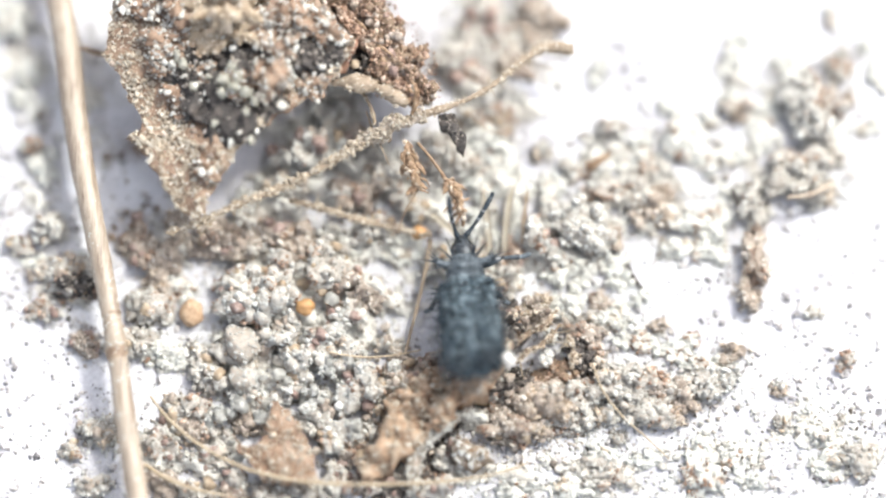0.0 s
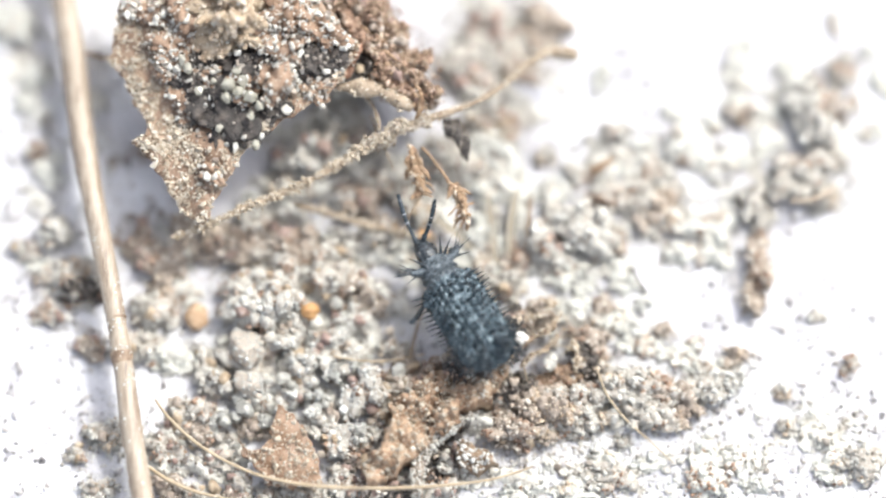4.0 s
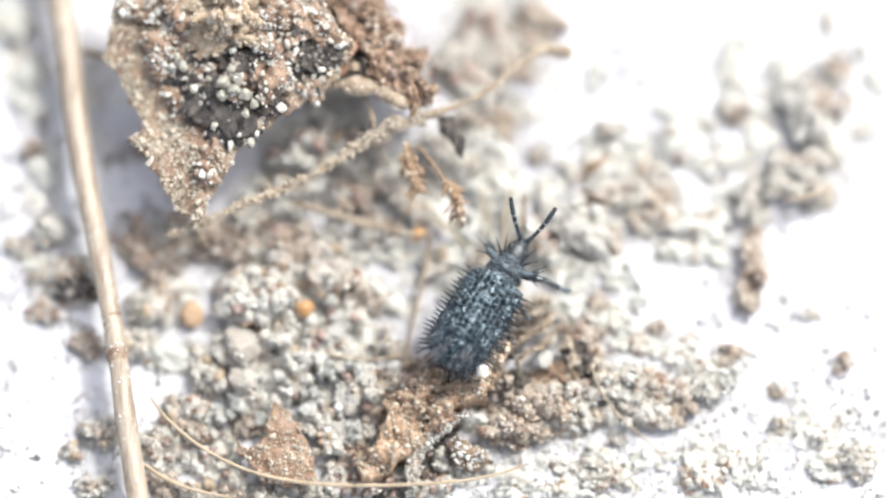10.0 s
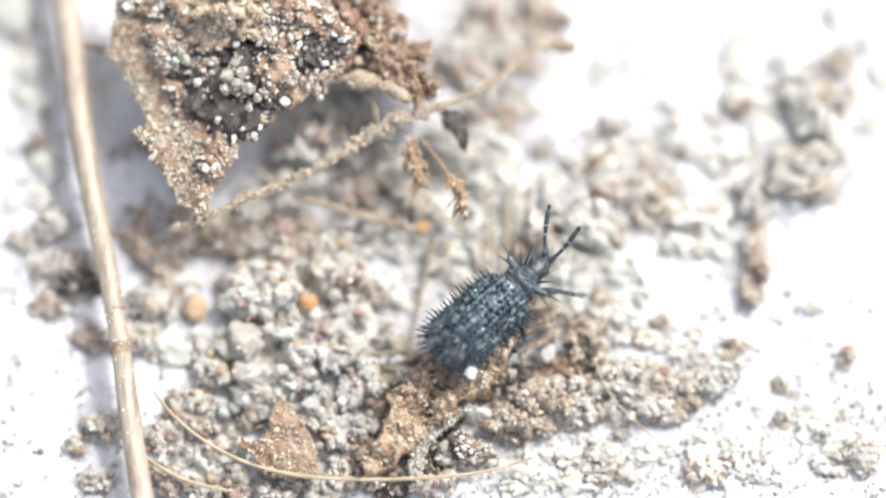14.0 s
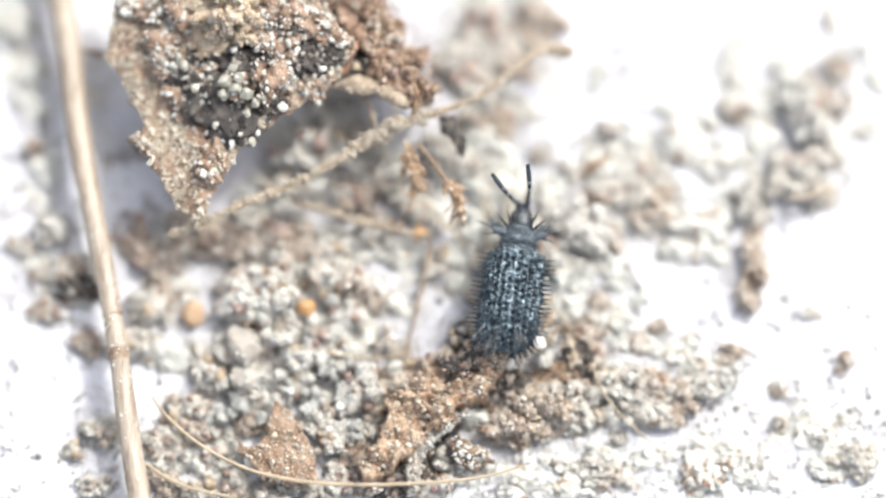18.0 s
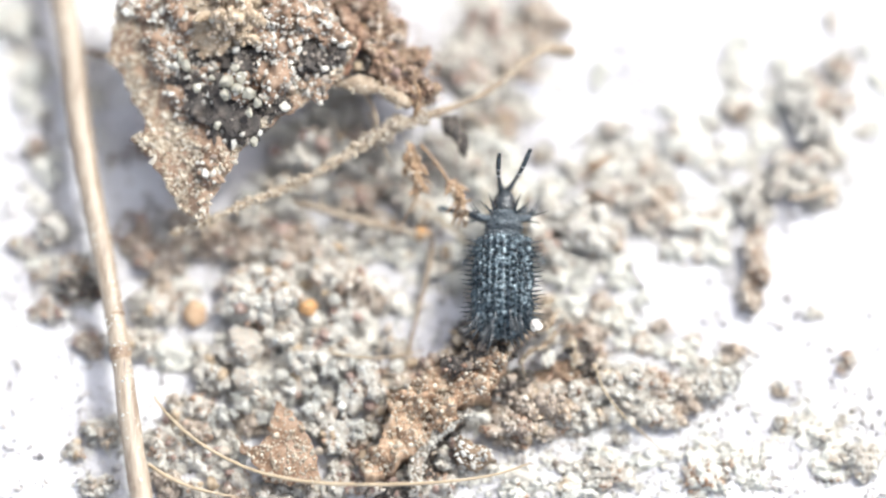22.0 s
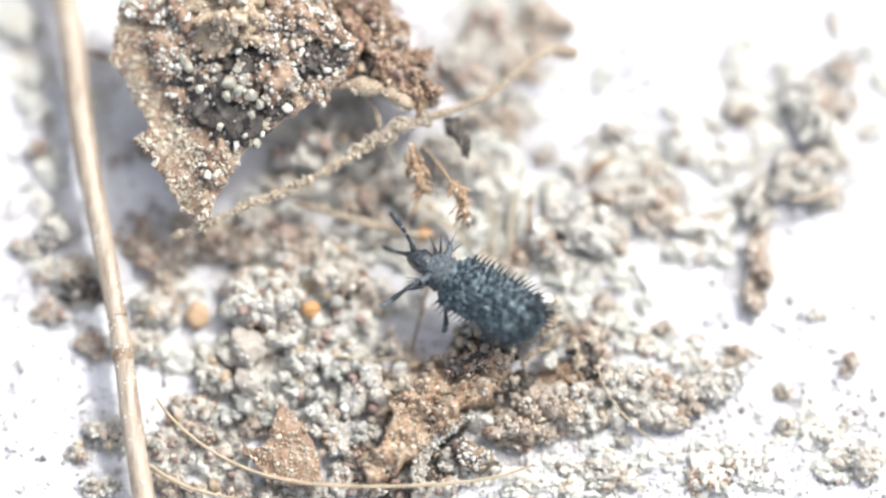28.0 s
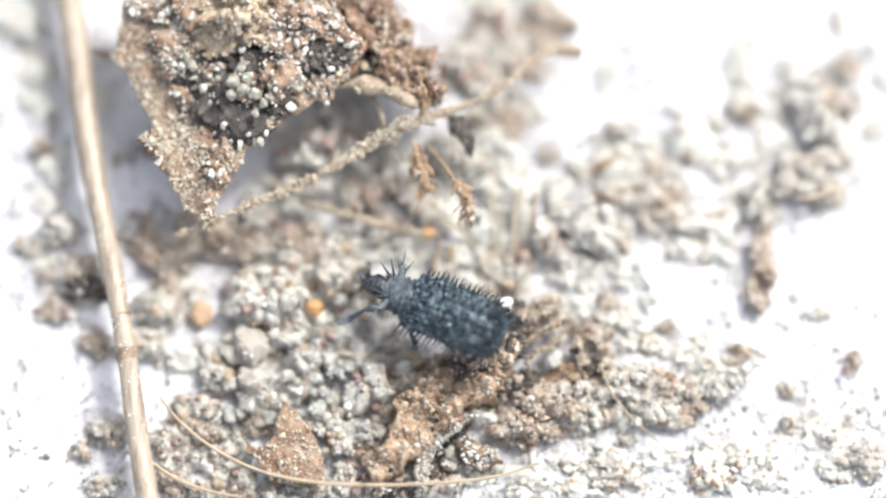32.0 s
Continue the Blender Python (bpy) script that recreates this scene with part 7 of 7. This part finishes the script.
    walk(middle_leg_left, [
        (0, pose(-0.000420, 0.000300, -0.000020, 0.0, 15.0, 168.0)),
        (0.5, pose(-0.000420, 0.000300, -0.000020, 0.0, 15.0, 174.0)),
        (1, pose(-0.000420, 0.000300, -0.000020, 0.0, 16.5, 179.8)),
        (1.5, pose(-0.000420, 0.000300, -0.000020, 0.0, 18.5, 173.2)),
        (2, pose(-0.000420, 0.000300, -0.000020, 0.0, 19.4, 163.4)),
        (2.5, pose(-0.000420, 0.000300, -0.000020, 0.0, 20.6, 157.5)),
        (3, pose(-0.000420, 0.000300, -0.000020, 0.0, 18.0, 159.9)),
        (3.5, pose(-0.000420, 0.000300, -0.000020, 0.0, 16.0, 165.2)),
        (5.5, pose(-0.000420, 0.000300, -0.000020, 0.0, 10.4, 158.1)),
        (6, pose(-0.000420, 0.000300, -0.000020, 0.0, 14.4, 156.3)),
        (6.5, pose(-0.000420, 0.000300, -0.000020, 0.0, 18.0, 157.3)),
        (7, pose(-0.000420, 0.000300, -0.000020, 0.0, 23.0, 165.7)),
        (7.5, pose(-0.000420, 0.000300, -0.000020, 0.0, 21.0, 179.8)),
        (8, pose(-0.000420, 0.000300, -0.000020, 0.0, 21.4, 172.9)),
        (8.5, pose(-0.000420, 0.000300, -0.000020, 0.0, 19.8, 160.4)),
        (9, pose(-0.000420, 0.000300, -0.000020, 0.0, 18.9, 157.0)),
        (9.5, pose(-0.000420, 0.000300, -0.000020, 0.0, 21.0, 156.7)),
        (10, pose(-0.000420, 0.000300, -0.000020, 0.0, 23.0, 164.8)),
        (10.5, pose(-0.000420, 0.000300, -0.000020, 0.0, 25.0, 173.8)),
        (11, pose(-0.000420, 0.000300, -0.000020, 0.0, 25.0, 179.9)),
        (11.5, pose(-0.000420, 0.000300, -0.000020, 0.0, 23.3, 177.6)),
        (12, pose(-0.000420, 0.000300, -0.000020, 0.0, 19.9, 160.3)),
        (12.5, pose(-0.000420, 0.000300, -0.000020, 0.0, 19.0, 156.1)),
        (13, pose(-0.000420, 0.000300, -0.000020, 0.0, 19.0, 165.1)),
        (13.5, pose(-0.000420, 0.000300, -0.000020, 0.0, 21.0, 172.3)),
        (14, pose(-0.000420, 0.000300, -0.000020, 0.0, 23.8, 180.0)),
        (14.5, pose(-0.000420, 0.000300, -0.000020, 0.0, 23.4, 177.9)),
        (16.5, pose(-0.000420, 0.000300, -0.000020, 0.0, 22.0, 159.7)),
        (17, pose(-0.000420, 0.000300, -0.000020, 0.0, 23.0, 172.4)),
        (17.5, pose(-0.000420, 0.000300, -0.000020, 0.0, 23.0, 179.9)),
        (18, pose(-0.000420, 0.000300, -0.000020, 0.0, 17.7, 175.1)),
        (18.5, pose(-0.000420, 0.000300, -0.000020, 0.0, 13.2, 168.5)),
        (19, pose(-0.000420, 0.000300, -0.000020, 0.0, 12.3, 158.4)),
        (19.5, pose(-0.000420, 0.000300, -0.000020, 0.0, 12.0, 156.0)),
        (20, pose(-0.000420, 0.000300, -0.000020, 0.0, 17.0, 162.7)),
        (20.5, pose(-0.000420, 0.000300, -0.000020, 0.0, 15.0, 166.4)),
        (21, pose(-0.000420, 0.000300, -0.000020, 0.0, 18.0, 176.6)),
        (21.5, pose(-0.000420, 0.000300, -0.000020, 0.0, 18.0, 179.2)),
        (22, pose(-0.000420, 0.000300, -0.000020, 0.0, 19.7, 178.7)),
        (22.5, pose(-0.000420, 0.000300, -0.000020, 0.0, 15.9, 176.0)),
        (23, pose(-0.000420, 0.000300, -0.000020, 0.0, 17.4, 172.6)),
        (23.5, pose(-0.000420, 0.000300, -0.000020, 0.0, 11.8, 160.4)),
        (24, pose(-0.000420, 0.000300, -0.000020, 0.0, 18.1, 156.6)),
        (24.5, pose(-0.000420, 0.000300, -0.000020, 0.0, 38.0, 162.9)),
        (25, pose(-0.000420, 0.000300, -0.000020, 0.0, 27.0, 179.5)),
        (25.5, pose(-0.000420, 0.000300, -0.000020, 0.0, 19.7, 178.6)),
        (27.5, pose(-0.000420, 0.000300, -0.000020, 0.0, 27.0, 171.4)),
        (28, pose(-0.000420, 0.000300, -0.000020, 0.0, 32.0, 176.9)),
        (28.5, pose(-0.000420, 0.000300, -0.000020, 0.0, 34.0, 179.2)),
        (29, pose(-0.000420, 0.000300, -0.000020, 0.0, 32.4, 163.4)),
        (29.5, pose(-0.000420, 0.000300, -0.000020, 0.0, 32.6, 162.0)),
        (30, pose(-0.000420, 0.000300, -0.000020, 0.0, 32.0, 156.7)),
        (30.5, pose(-0.000420, 0.000300, -0.000020, 0.0, 33.0, 156.1)),
        (31, pose(-0.000420, 0.000300, -0.000020, 0.0, 35.0, 164.9)),
        (31.5, pose(-0.000420, 0.000300, -0.000020, 0.0, 36.0, 177.0)),
        (32, pose(-0.000420, 0.000300, -0.000020, 0.0, 36.0, 180.0))])
    walk(middle_leg_right, [
        (0, pose(0.000420, 0.000300, -0.000020, 0.0, 18.0, 12.0)),
        (0.5, pose(0.000420, 0.000300, -0.000020, 0.0, 21.0, 6.0)),
        (1, pose(0.000420, 0.000300, -0.000020, 0.0, 21.5, 0.2)),
        (1.5, pose(0.000420, 0.000300, -0.000020, 0.0, 14.5, 6.8)),
        (2, pose(0.000420, 0.000300, -0.000020, 0.0, 10.4, 16.6)),
        (2.5, pose(0.000420, 0.000300, -0.000020, 0.0, 14.6, 22.5)),
        (3, pose(0.000420, 0.000300, -0.000020, 0.0, 17.0, 20.1)),
        (3.5, pose(0.000420, 0.000300, -0.000020, 0.0, 18.0, 14.8)),
        (5.5, pose(0.000420, 0.000300, -0.000020, 0.0, 13.4, 21.9)),
        (6, pose(0.000420, 0.000300, -0.000020, 0.0, 10.4, 23.7)),
        (6.5, pose(0.000420, 0.000300, -0.000020, 0.0, 11.0, 22.7)),
        (7, pose(0.000420, 0.000300, -0.000020, 0.0, 16.0, 14.3)),
        (7.5, pose(0.000420, 0.000300, -0.000020, 0.0, 18.0, 0.2)),
        (8, pose(0.000420, 0.000300, -0.000020, 0.0, 10.4, 7.1)),
        (8.5, pose(0.000420, 0.000300, -0.000020, 0.0, 9.8, 19.6)),
        (9, pose(0.000420, 0.000300, -0.000020, 0.0, 10.9, 23.0)),
        (9.5, pose(0.000420, 0.000300, -0.000020, 0.0, 11.0, 23.3)),
        (10, pose(0.000420, 0.000300, -0.000020, 0.0, 12.0, 15.2)),
        (10.5, pose(0.000420, 0.000300, -0.000020, 0.0, 14.0, 6.2)),
        (11, pose(0.000420, 0.000300, -0.000020, 0.0, 16.0, 0.1)),
        (11.5, pose(0.000420, 0.000300, -0.000020, 0.0, 12.3, 2.4)),
        (12, pose(0.000420, 0.000300, -0.000020, 0.0, 9.9, 19.7)),
        (12.5, pose(0.000420, 0.000300, -0.000020, 0.0, 13.0, 23.9)),
        (13, pose(0.000420, 0.000300, -0.000020, 0.0, 16.0, 14.9)),
        (13.5, pose(0.000420, 0.000300, -0.000020, 0.0, 16.0, 7.7)),
        (14, pose(0.000420, 0.000300, -0.000020, 0.0, 15.8, 0.0)),
        (14.5, pose(0.000420, 0.000300, -0.000020, 0.0, 13.4, 2.1)),
        (16.5, pose(0.000420, 0.000300, -0.000020, 0.0, 11.0, 20.3)),
        (17, pose(0.000420, 0.000300, -0.000020, 0.0, 13.0, 7.6)),
        (17.5, pose(0.000420, 0.000300, -0.000020, 0.0, 16.0, 0.1)),
        (18, pose(0.000420, 0.000300, -0.000020, 0.0, 15.7, 4.9)),
        (18.5, pose(0.000420, 0.000300, -0.000020, 0.0, 16.2, 11.5)),
        (19, pose(0.000420, 0.000300, -0.000020, 0.0, 15.3, 21.6)),
        (19.5, pose(0.000420, 0.000300, -0.000020, 0.0, 16.0, 24.0)),
        (20, pose(0.000420, 0.000300, -0.000020, 0.0, 16.0, 17.3)),
        (20.5, pose(0.000420, 0.000300, -0.000020, 0.0, 16.0, 13.6)),
        (21, pose(0.000420, 0.000300, -0.000020, 0.0, 20.0, 3.4)),
        (21.5, pose(0.000420, 0.000300, -0.000020, 0.0, 22.0, 0.8)),
        (22, pose(0.000420, 0.000300, -0.000020, 0.0, 19.7, 1.3)),
        (22.5, pose(0.000420, 0.000300, -0.000020, 0.0, 19.9, 4.0)),
        (23, pose(0.000420, 0.000300, -0.000020, 0.0, 21.4, 7.4)),
        (23.5, pose(0.000420, 0.000300, -0.000020, 0.0, 14.8, 19.6)),
        (24, pose(0.000420, 0.000300, -0.000020, 0.0, 18.1, 23.4)),
        (24.5, pose(0.000420, 0.000300, -0.000020, 0.0, 41.0, 17.1)),
        (25, pose(0.000420, 0.000300, -0.000020, 0.0, 34.0, 0.5)),
        (25.5, pose(0.000420, 0.000300, -0.000020, 0.0, 25.7, 1.4)),
        (27.5, pose(0.000420, 0.000300, -0.000020, 0.0, 10.0, 8.6)),
        (28, pose(0.000420, 0.000300, -0.000020, 0.0, 7.0, 3.1)),
        (28.5, pose(0.000420, 0.000300, -0.000020, 0.0, 4.0, 0.8)),
        (29, pose(0.000420, 0.000300, -0.000020, 0.0, -5.6, 16.6)),
        (29.5, pose(0.000420, 0.000300, -0.000020, 0.0, -5.4, 18.0)),
        (30, pose(0.000420, 0.000300, -0.000020, 0.0, -4.0, 23.3)),
        (30.5, pose(0.000420, 0.000300, -0.000020, 0.0, -3.0, 23.9)),
        (31, pose(0.000420, 0.000300, -0.000020, 0.0, -1.0, 15.1)),
        (31.5, pose(0.000420, 0.000300, -0.000020, 0.0, 3.0, 3.0)),
        (32, pose(0.000420, 0.000300, -0.000020, 0.0, 4.0, 0.0))])
    walk(hind_leg_left, [
        (0, pose(-0.000420, -0.000650, -0.000020, 0.0, 52.2, -132.0)),
        (0.5, pose(-0.000420, -0.000650, -0.000020, 0.0, 46.6, -138.0)),
        (1, pose(-0.000420, -0.000650, -0.000020, 0.0, 42.0, -143.8)),
        (1.5, pose(-0.000420, -0.000650, -0.000020, 0.0, 43.0, -137.2)),
        (2, pose(-0.000420, -0.000650, -0.000020, 0.0, 47.0, -127.4)),
        (2.5, pose(-0.000420, -0.000650, -0.000020, 0.0, 35.0, -121.5)),
        (3, pose(-0.000420, -0.000650, -0.000020, 0.0, 38.9, -123.9)),
        (3.5, pose(-0.000420, -0.000650, -0.000020, 0.0, 40.3, -129.2)),
        (5.5, pose(-0.000420, -0.000650, -0.000020, 0.0, 55.0, -122.1)),
        (6, pose(-0.000420, -0.000650, -0.000020, 0.0, 55.0, -120.3)),
        (6.5, pose(-0.000420, -0.000650, -0.000020, 0.0, 53.7, -121.3)),
        (7, pose(-0.000420, -0.000650, -0.000020, 0.0, 35.3, -129.7)),
        (7.5, pose(-0.000420, -0.000650, -0.000020, 0.0, 51.5, -143.8)),
        (8, pose(-0.000420, -0.000650, -0.000020, 0.0, 53.0, -136.9)),
        (8.5, pose(-0.000420, -0.000650, -0.000020, 0.0, 48.0, -124.4)),
        (9, pose(-0.000420, -0.000650, -0.000020, 0.0, 46.0, -121.0)),
        (9.5, pose(-0.000420, -0.000650, -0.000020, 0.0, 47.1, -120.7)),
        (10, pose(-0.000420, -0.000650, -0.000020, 0.0, 47.3, -128.8)),
        (10.5, pose(-0.000420, -0.000650, -0.000020, 0.0, 40.6, -137.8)),
        (11, pose(-0.000420, -0.000650, -0.000020, 0.0, 40.6, -143.9)),
        (11.5, pose(-0.000420, -0.000650, -0.000020, 0.0, 52.0, -141.6)),
        (12, pose(-0.000420, -0.000650, -0.000020, 0.0, 48.0, -124.3)),
        (12.5, pose(-0.000420, -0.000650, -0.000020, 0.0, 45.6, -120.1)),
        (13, pose(-0.000420, -0.000650, -0.000020, 0.0, 43.3, -129.1)),
        (13.5, pose(-0.000420, -0.000650, -0.000020, 0.0, 42.4, -136.3)),
        (14, pose(-0.000420, -0.000650, -0.000020, 0.0, 46.0, -144.0)),
        (14.5, pose(-0.000420, -0.000650, -0.000020, 0.0, 47.0, -141.9)),
        (16.5, pose(-0.000420, -0.000650, -0.000020, 0.0, 49.0, -123.7)),
        (17, pose(-0.000420, -0.000650, -0.000020, 0.0, 51.4, -136.4)),
        (17.5, pose(-0.000420, -0.000650, -0.000020, 0.0, 54.7, -143.9)),
        (18, pose(-0.000420, -0.000650, -0.000020, 0.0, 47.0, -139.1)),
        (18.5, pose(-0.000420, -0.000650, -0.000020, 0.0, 45.0, -132.5)),
        (19, pose(-0.000420, -0.000650, -0.000020, 0.0, 45.0, -122.4)),
        (19.5, pose(-0.000420, -0.000650, -0.000020, 0.0, 47.8, -120.0)),
        (20, pose(-0.000420, -0.000650, -0.000020, 0.0, 44.5, -126.7)),
        (20.5, pose(-0.000420, -0.000650, -0.000020, 0.0, 52.2, -130.4)),
        (21, pose(-0.000420, -0.000650, -0.000020, 0.0, 43.0, -140.6)),
        (21.5, pose(-0.000420, -0.000650, -0.000020, 0.0, 37.0, -143.2)),
        (22, pose(-0.000420, -0.000650, -0.000020, 0.0, 33.0, -142.7)),
        (22.5, pose(-0.000420, -0.000650, -0.000020, 0.0, 32.0, -140.0)),
        (23, pose(-0.000420, -0.000650, -0.000020, 0.0, 24.0, -136.6)),
        (23.5, pose(-0.000420, -0.000650, -0.000020, 0.0, 49.0, -124.4)),
        (24, pose(-0.000420, -0.000650, -0.000020, 0.0, 34.0, -120.6)),
        (24.5, pose(-0.000420, -0.000650, -0.000020, 0.0, -6.5, -126.9)),
        (25, pose(-0.000420, -0.000650, -0.000020, 0.0, 3.2, -143.5)),
        (25.5, pose(-0.000420, -0.000650, -0.000020, 0.0, 16.0, -142.6)),
        (27.5, pose(-0.000420, -0.000650, -0.000020, 0.0, 49.3, -135.4)),
        (28, pose(-0.000420, -0.000650, -0.000020, 0.0, 53.1, -140.9)),
        (28.5, pose(-0.000420, -0.000650, -0.000020, 0.0, 55.0, -143.2)),
        (29, pose(-0.000420, -0.000650, -0.000020, 0.0, 55.0, -127.4)),
        (29.5, pose(-0.000420, -0.000650, -0.000020, 0.0, 55.0, -126.0)),
        (30, pose(-0.000420, -0.000650, -0.000020, 0.0, 55.0, -120.7)),
        (30.5, pose(-0.000420, -0.000650, -0.000020, 0.0, 54.6, -120.1)),
        (31, pose(-0.000420, -0.000650, -0.000020, 0.0, 52.3, -128.9)),
        (31.5, pose(-0.000420, -0.000650, -0.000020, 0.0, 53.2, -141.0)),
        (32, pose(-0.000420, -0.000650, -0.000020, 0.0, 54.8, -144.0))])
    walk(hind_leg_right, [
        (0, pose(0.000420, -0.000650, -0.000020, 0.0, 52.2, -48.0)),
        (0.5, pose(0.000420, -0.000650, -0.000020, 0.0, 52.6, -42.0)),
        (1, pose(0.000420, -0.000650, -0.000020, 0.0, 48.0, -36.2)),
        (1.5, pose(0.000420, -0.000650, -0.000020, 0.0, 39.0, -42.8)),
        (2, pose(0.000420, -0.000650, -0.000020, 0.0, 39.0, -52.6)),
        (2.5, pose(0.000420, -0.000650, -0.000020, 0.0, 31.0, -58.5)),
        (3, pose(0.000420, -0.000650, -0.000020, 0.0, 37.9, -56.1)),
        (3.5, pose(0.000420, -0.000650, -0.000020, 0.0, 42.3, -50.8)),
        (5.5, pose(0.000420, -0.000650, -0.000020, 0.0, 55.0, -57.9)),
        (6, pose(0.000420, -0.000650, -0.000020, 0.0, 55.0, -59.7)),
        (6.5, pose(0.000420, -0.000650, -0.000020, 0.0, 47.7, -58.7)),
        (7, pose(0.000420, -0.000650, -0.000020, 0.0, 29.3, -50.3)),
        (7.5, pose(0.000420, -0.000650, -0.000020, 0.0, 47.5, -36.2)),
        (8, pose(0.000420, -0.000650, -0.000020, 0.0, 41.0, -43.1)),
        (8.5, pose(0.000420, -0.000650, -0.000020, 0.0, 39.0, -55.6)),
        (9, pose(0.000420, -0.000650, -0.000020, 0.0, 40.0, -59.0)),
        (9.5, pose(0.000420, -0.000650, -0.000020, 0.0, 38.1, -59.3)),
        (10, pose(0.000420, -0.000650, -0.000020, 0.0, 37.3, -51.2)),
        (10.5, pose(0.000420, -0.000650, -0.000020, 0.0, 29.6, -42.2)),
        (11, pose(0.000420, -0.000650, -0.000020, 0.0, 31.6, -36.1)),
        (11.5, pose(0.000420, -0.000650, -0.000020, 0.0, 39.0, -38.4)),
        (12, pose(0.000420, -0.000650, -0.000020, 0.0, 39.0, -55.7)),
        (12.5, pose(0.000420, -0.000650, -0.000020, 0.0, 40.6, -59.9)),
        (13, pose(0.000420, -0.000650, -0.000020, 0.0, 40.3, -50.9)),
        (13.5, pose(0.000420, -0.000650, -0.000020, 0.0, 38.4, -43.7)),
        (14, pose(0.000420, -0.000650, -0.000020, 0.0, 37.0, -36.0)),
        (14.5, pose(0.000420, -0.000650, -0.000020, 0.0, 37.0, -38.1)),
        (16.5, pose(0.000420, -0.000650, -0.000020, 0.0, 39.0, -56.3)),
        (17, pose(0.000420, -0.000650, -0.000020, 0.0, 40.4, -43.6)),
        (17.5, pose(0.000420, -0.000650, -0.000020, 0.0, 45.7, -36.1)),
        (18, pose(0.000420, -0.000650, -0.000020, 0.0, 45.0, -40.9)),
        (18.5, pose(0.000420, -0.000650, -0.000020, 0.0, 48.0, -47.5)),
        (19, pose(0.000420, -0.000650, -0.000020, 0.0, 48.0, -57.6)),
        (19.5, pose(0.000420, -0.000650, -0.000020, 0.0, 51.8, -60.0)),
        (20, pose(0.000420, -0.000650, -0.000020, 0.0, 44.5, -53.3)),
        (20.5, pose(0.000420, -0.000650, -0.000020, 0.0, 52.2, -49.6)),
        (21, pose(0.000420, -0.000650, -0.000020, 0.0, 45.0, -39.4)),
        (21.5, pose(0.000420, -0.000650, -0.000020, 0.0, 40.0, -36.8)),
        (22, pose(0.000420, -0.000650, -0.000020, 0.0, 33.0, -37.3)),
        (22.5, pose(0.000420, -0.000650, -0.000020, 0.0, 36.0, -40.0)),
        (23, pose(0.000420, -0.000650, -0.000020, 0.0, 27.0, -43.4)),
        (23.5, pose(0.000420, -0.000650, -0.000020, 0.0, 53.0, -55.6)),
        (24, pose(0.000420, -0.000650, -0.000020, 0.0, 34.0, -59.4)),
        (24.5, pose(0.000420, -0.000650, -0.000020, 0.0, -3.5, -53.1)),
        (25, pose(0.000420, -0.000650, -0.000020, 0.0, 9.2, -36.5)),
        (25.5, pose(0.000420, -0.000650, -0.000020, 0.0, 22.0, -37.4)),
        (27.5, pose(0.000420, -0.000650, -0.000020, 0.0, 32.3, -44.6)),
        (28, pose(0.000420, -0.000650, -0.000020, 0.0, 30.1, -39.1)),
        (28.5, pose(0.000420, -0.000650, -0.000020, 0.0, 32.0, -36.8)),
        (29, pose(0.000420, -0.000650, -0.000020, 0.0, 40.0, -52.6)),
        (29.5, pose(0.000420, -0.000650, -0.000020, 0.0, 40.0, -54.0)),
        (30, pose(0.000420, -0.000650, -0.000020, 0.0, 40.0, -59.3)),
        (30.5, pose(0.000420, -0.000650, -0.000020, 0.0, 39.6, -59.9)),
        (31, pose(0.000420, -0.000650, -0.000020, 0.0, 35.3, -51.1)),
        (31.5, pose(0.000420, -0.000650, -0.000020, 0.0, 31.2, -39.0)),
        (32, pose(0.000420, -0.000650, -0.000020, 0.0, 31.8, -36.0))])


motions()
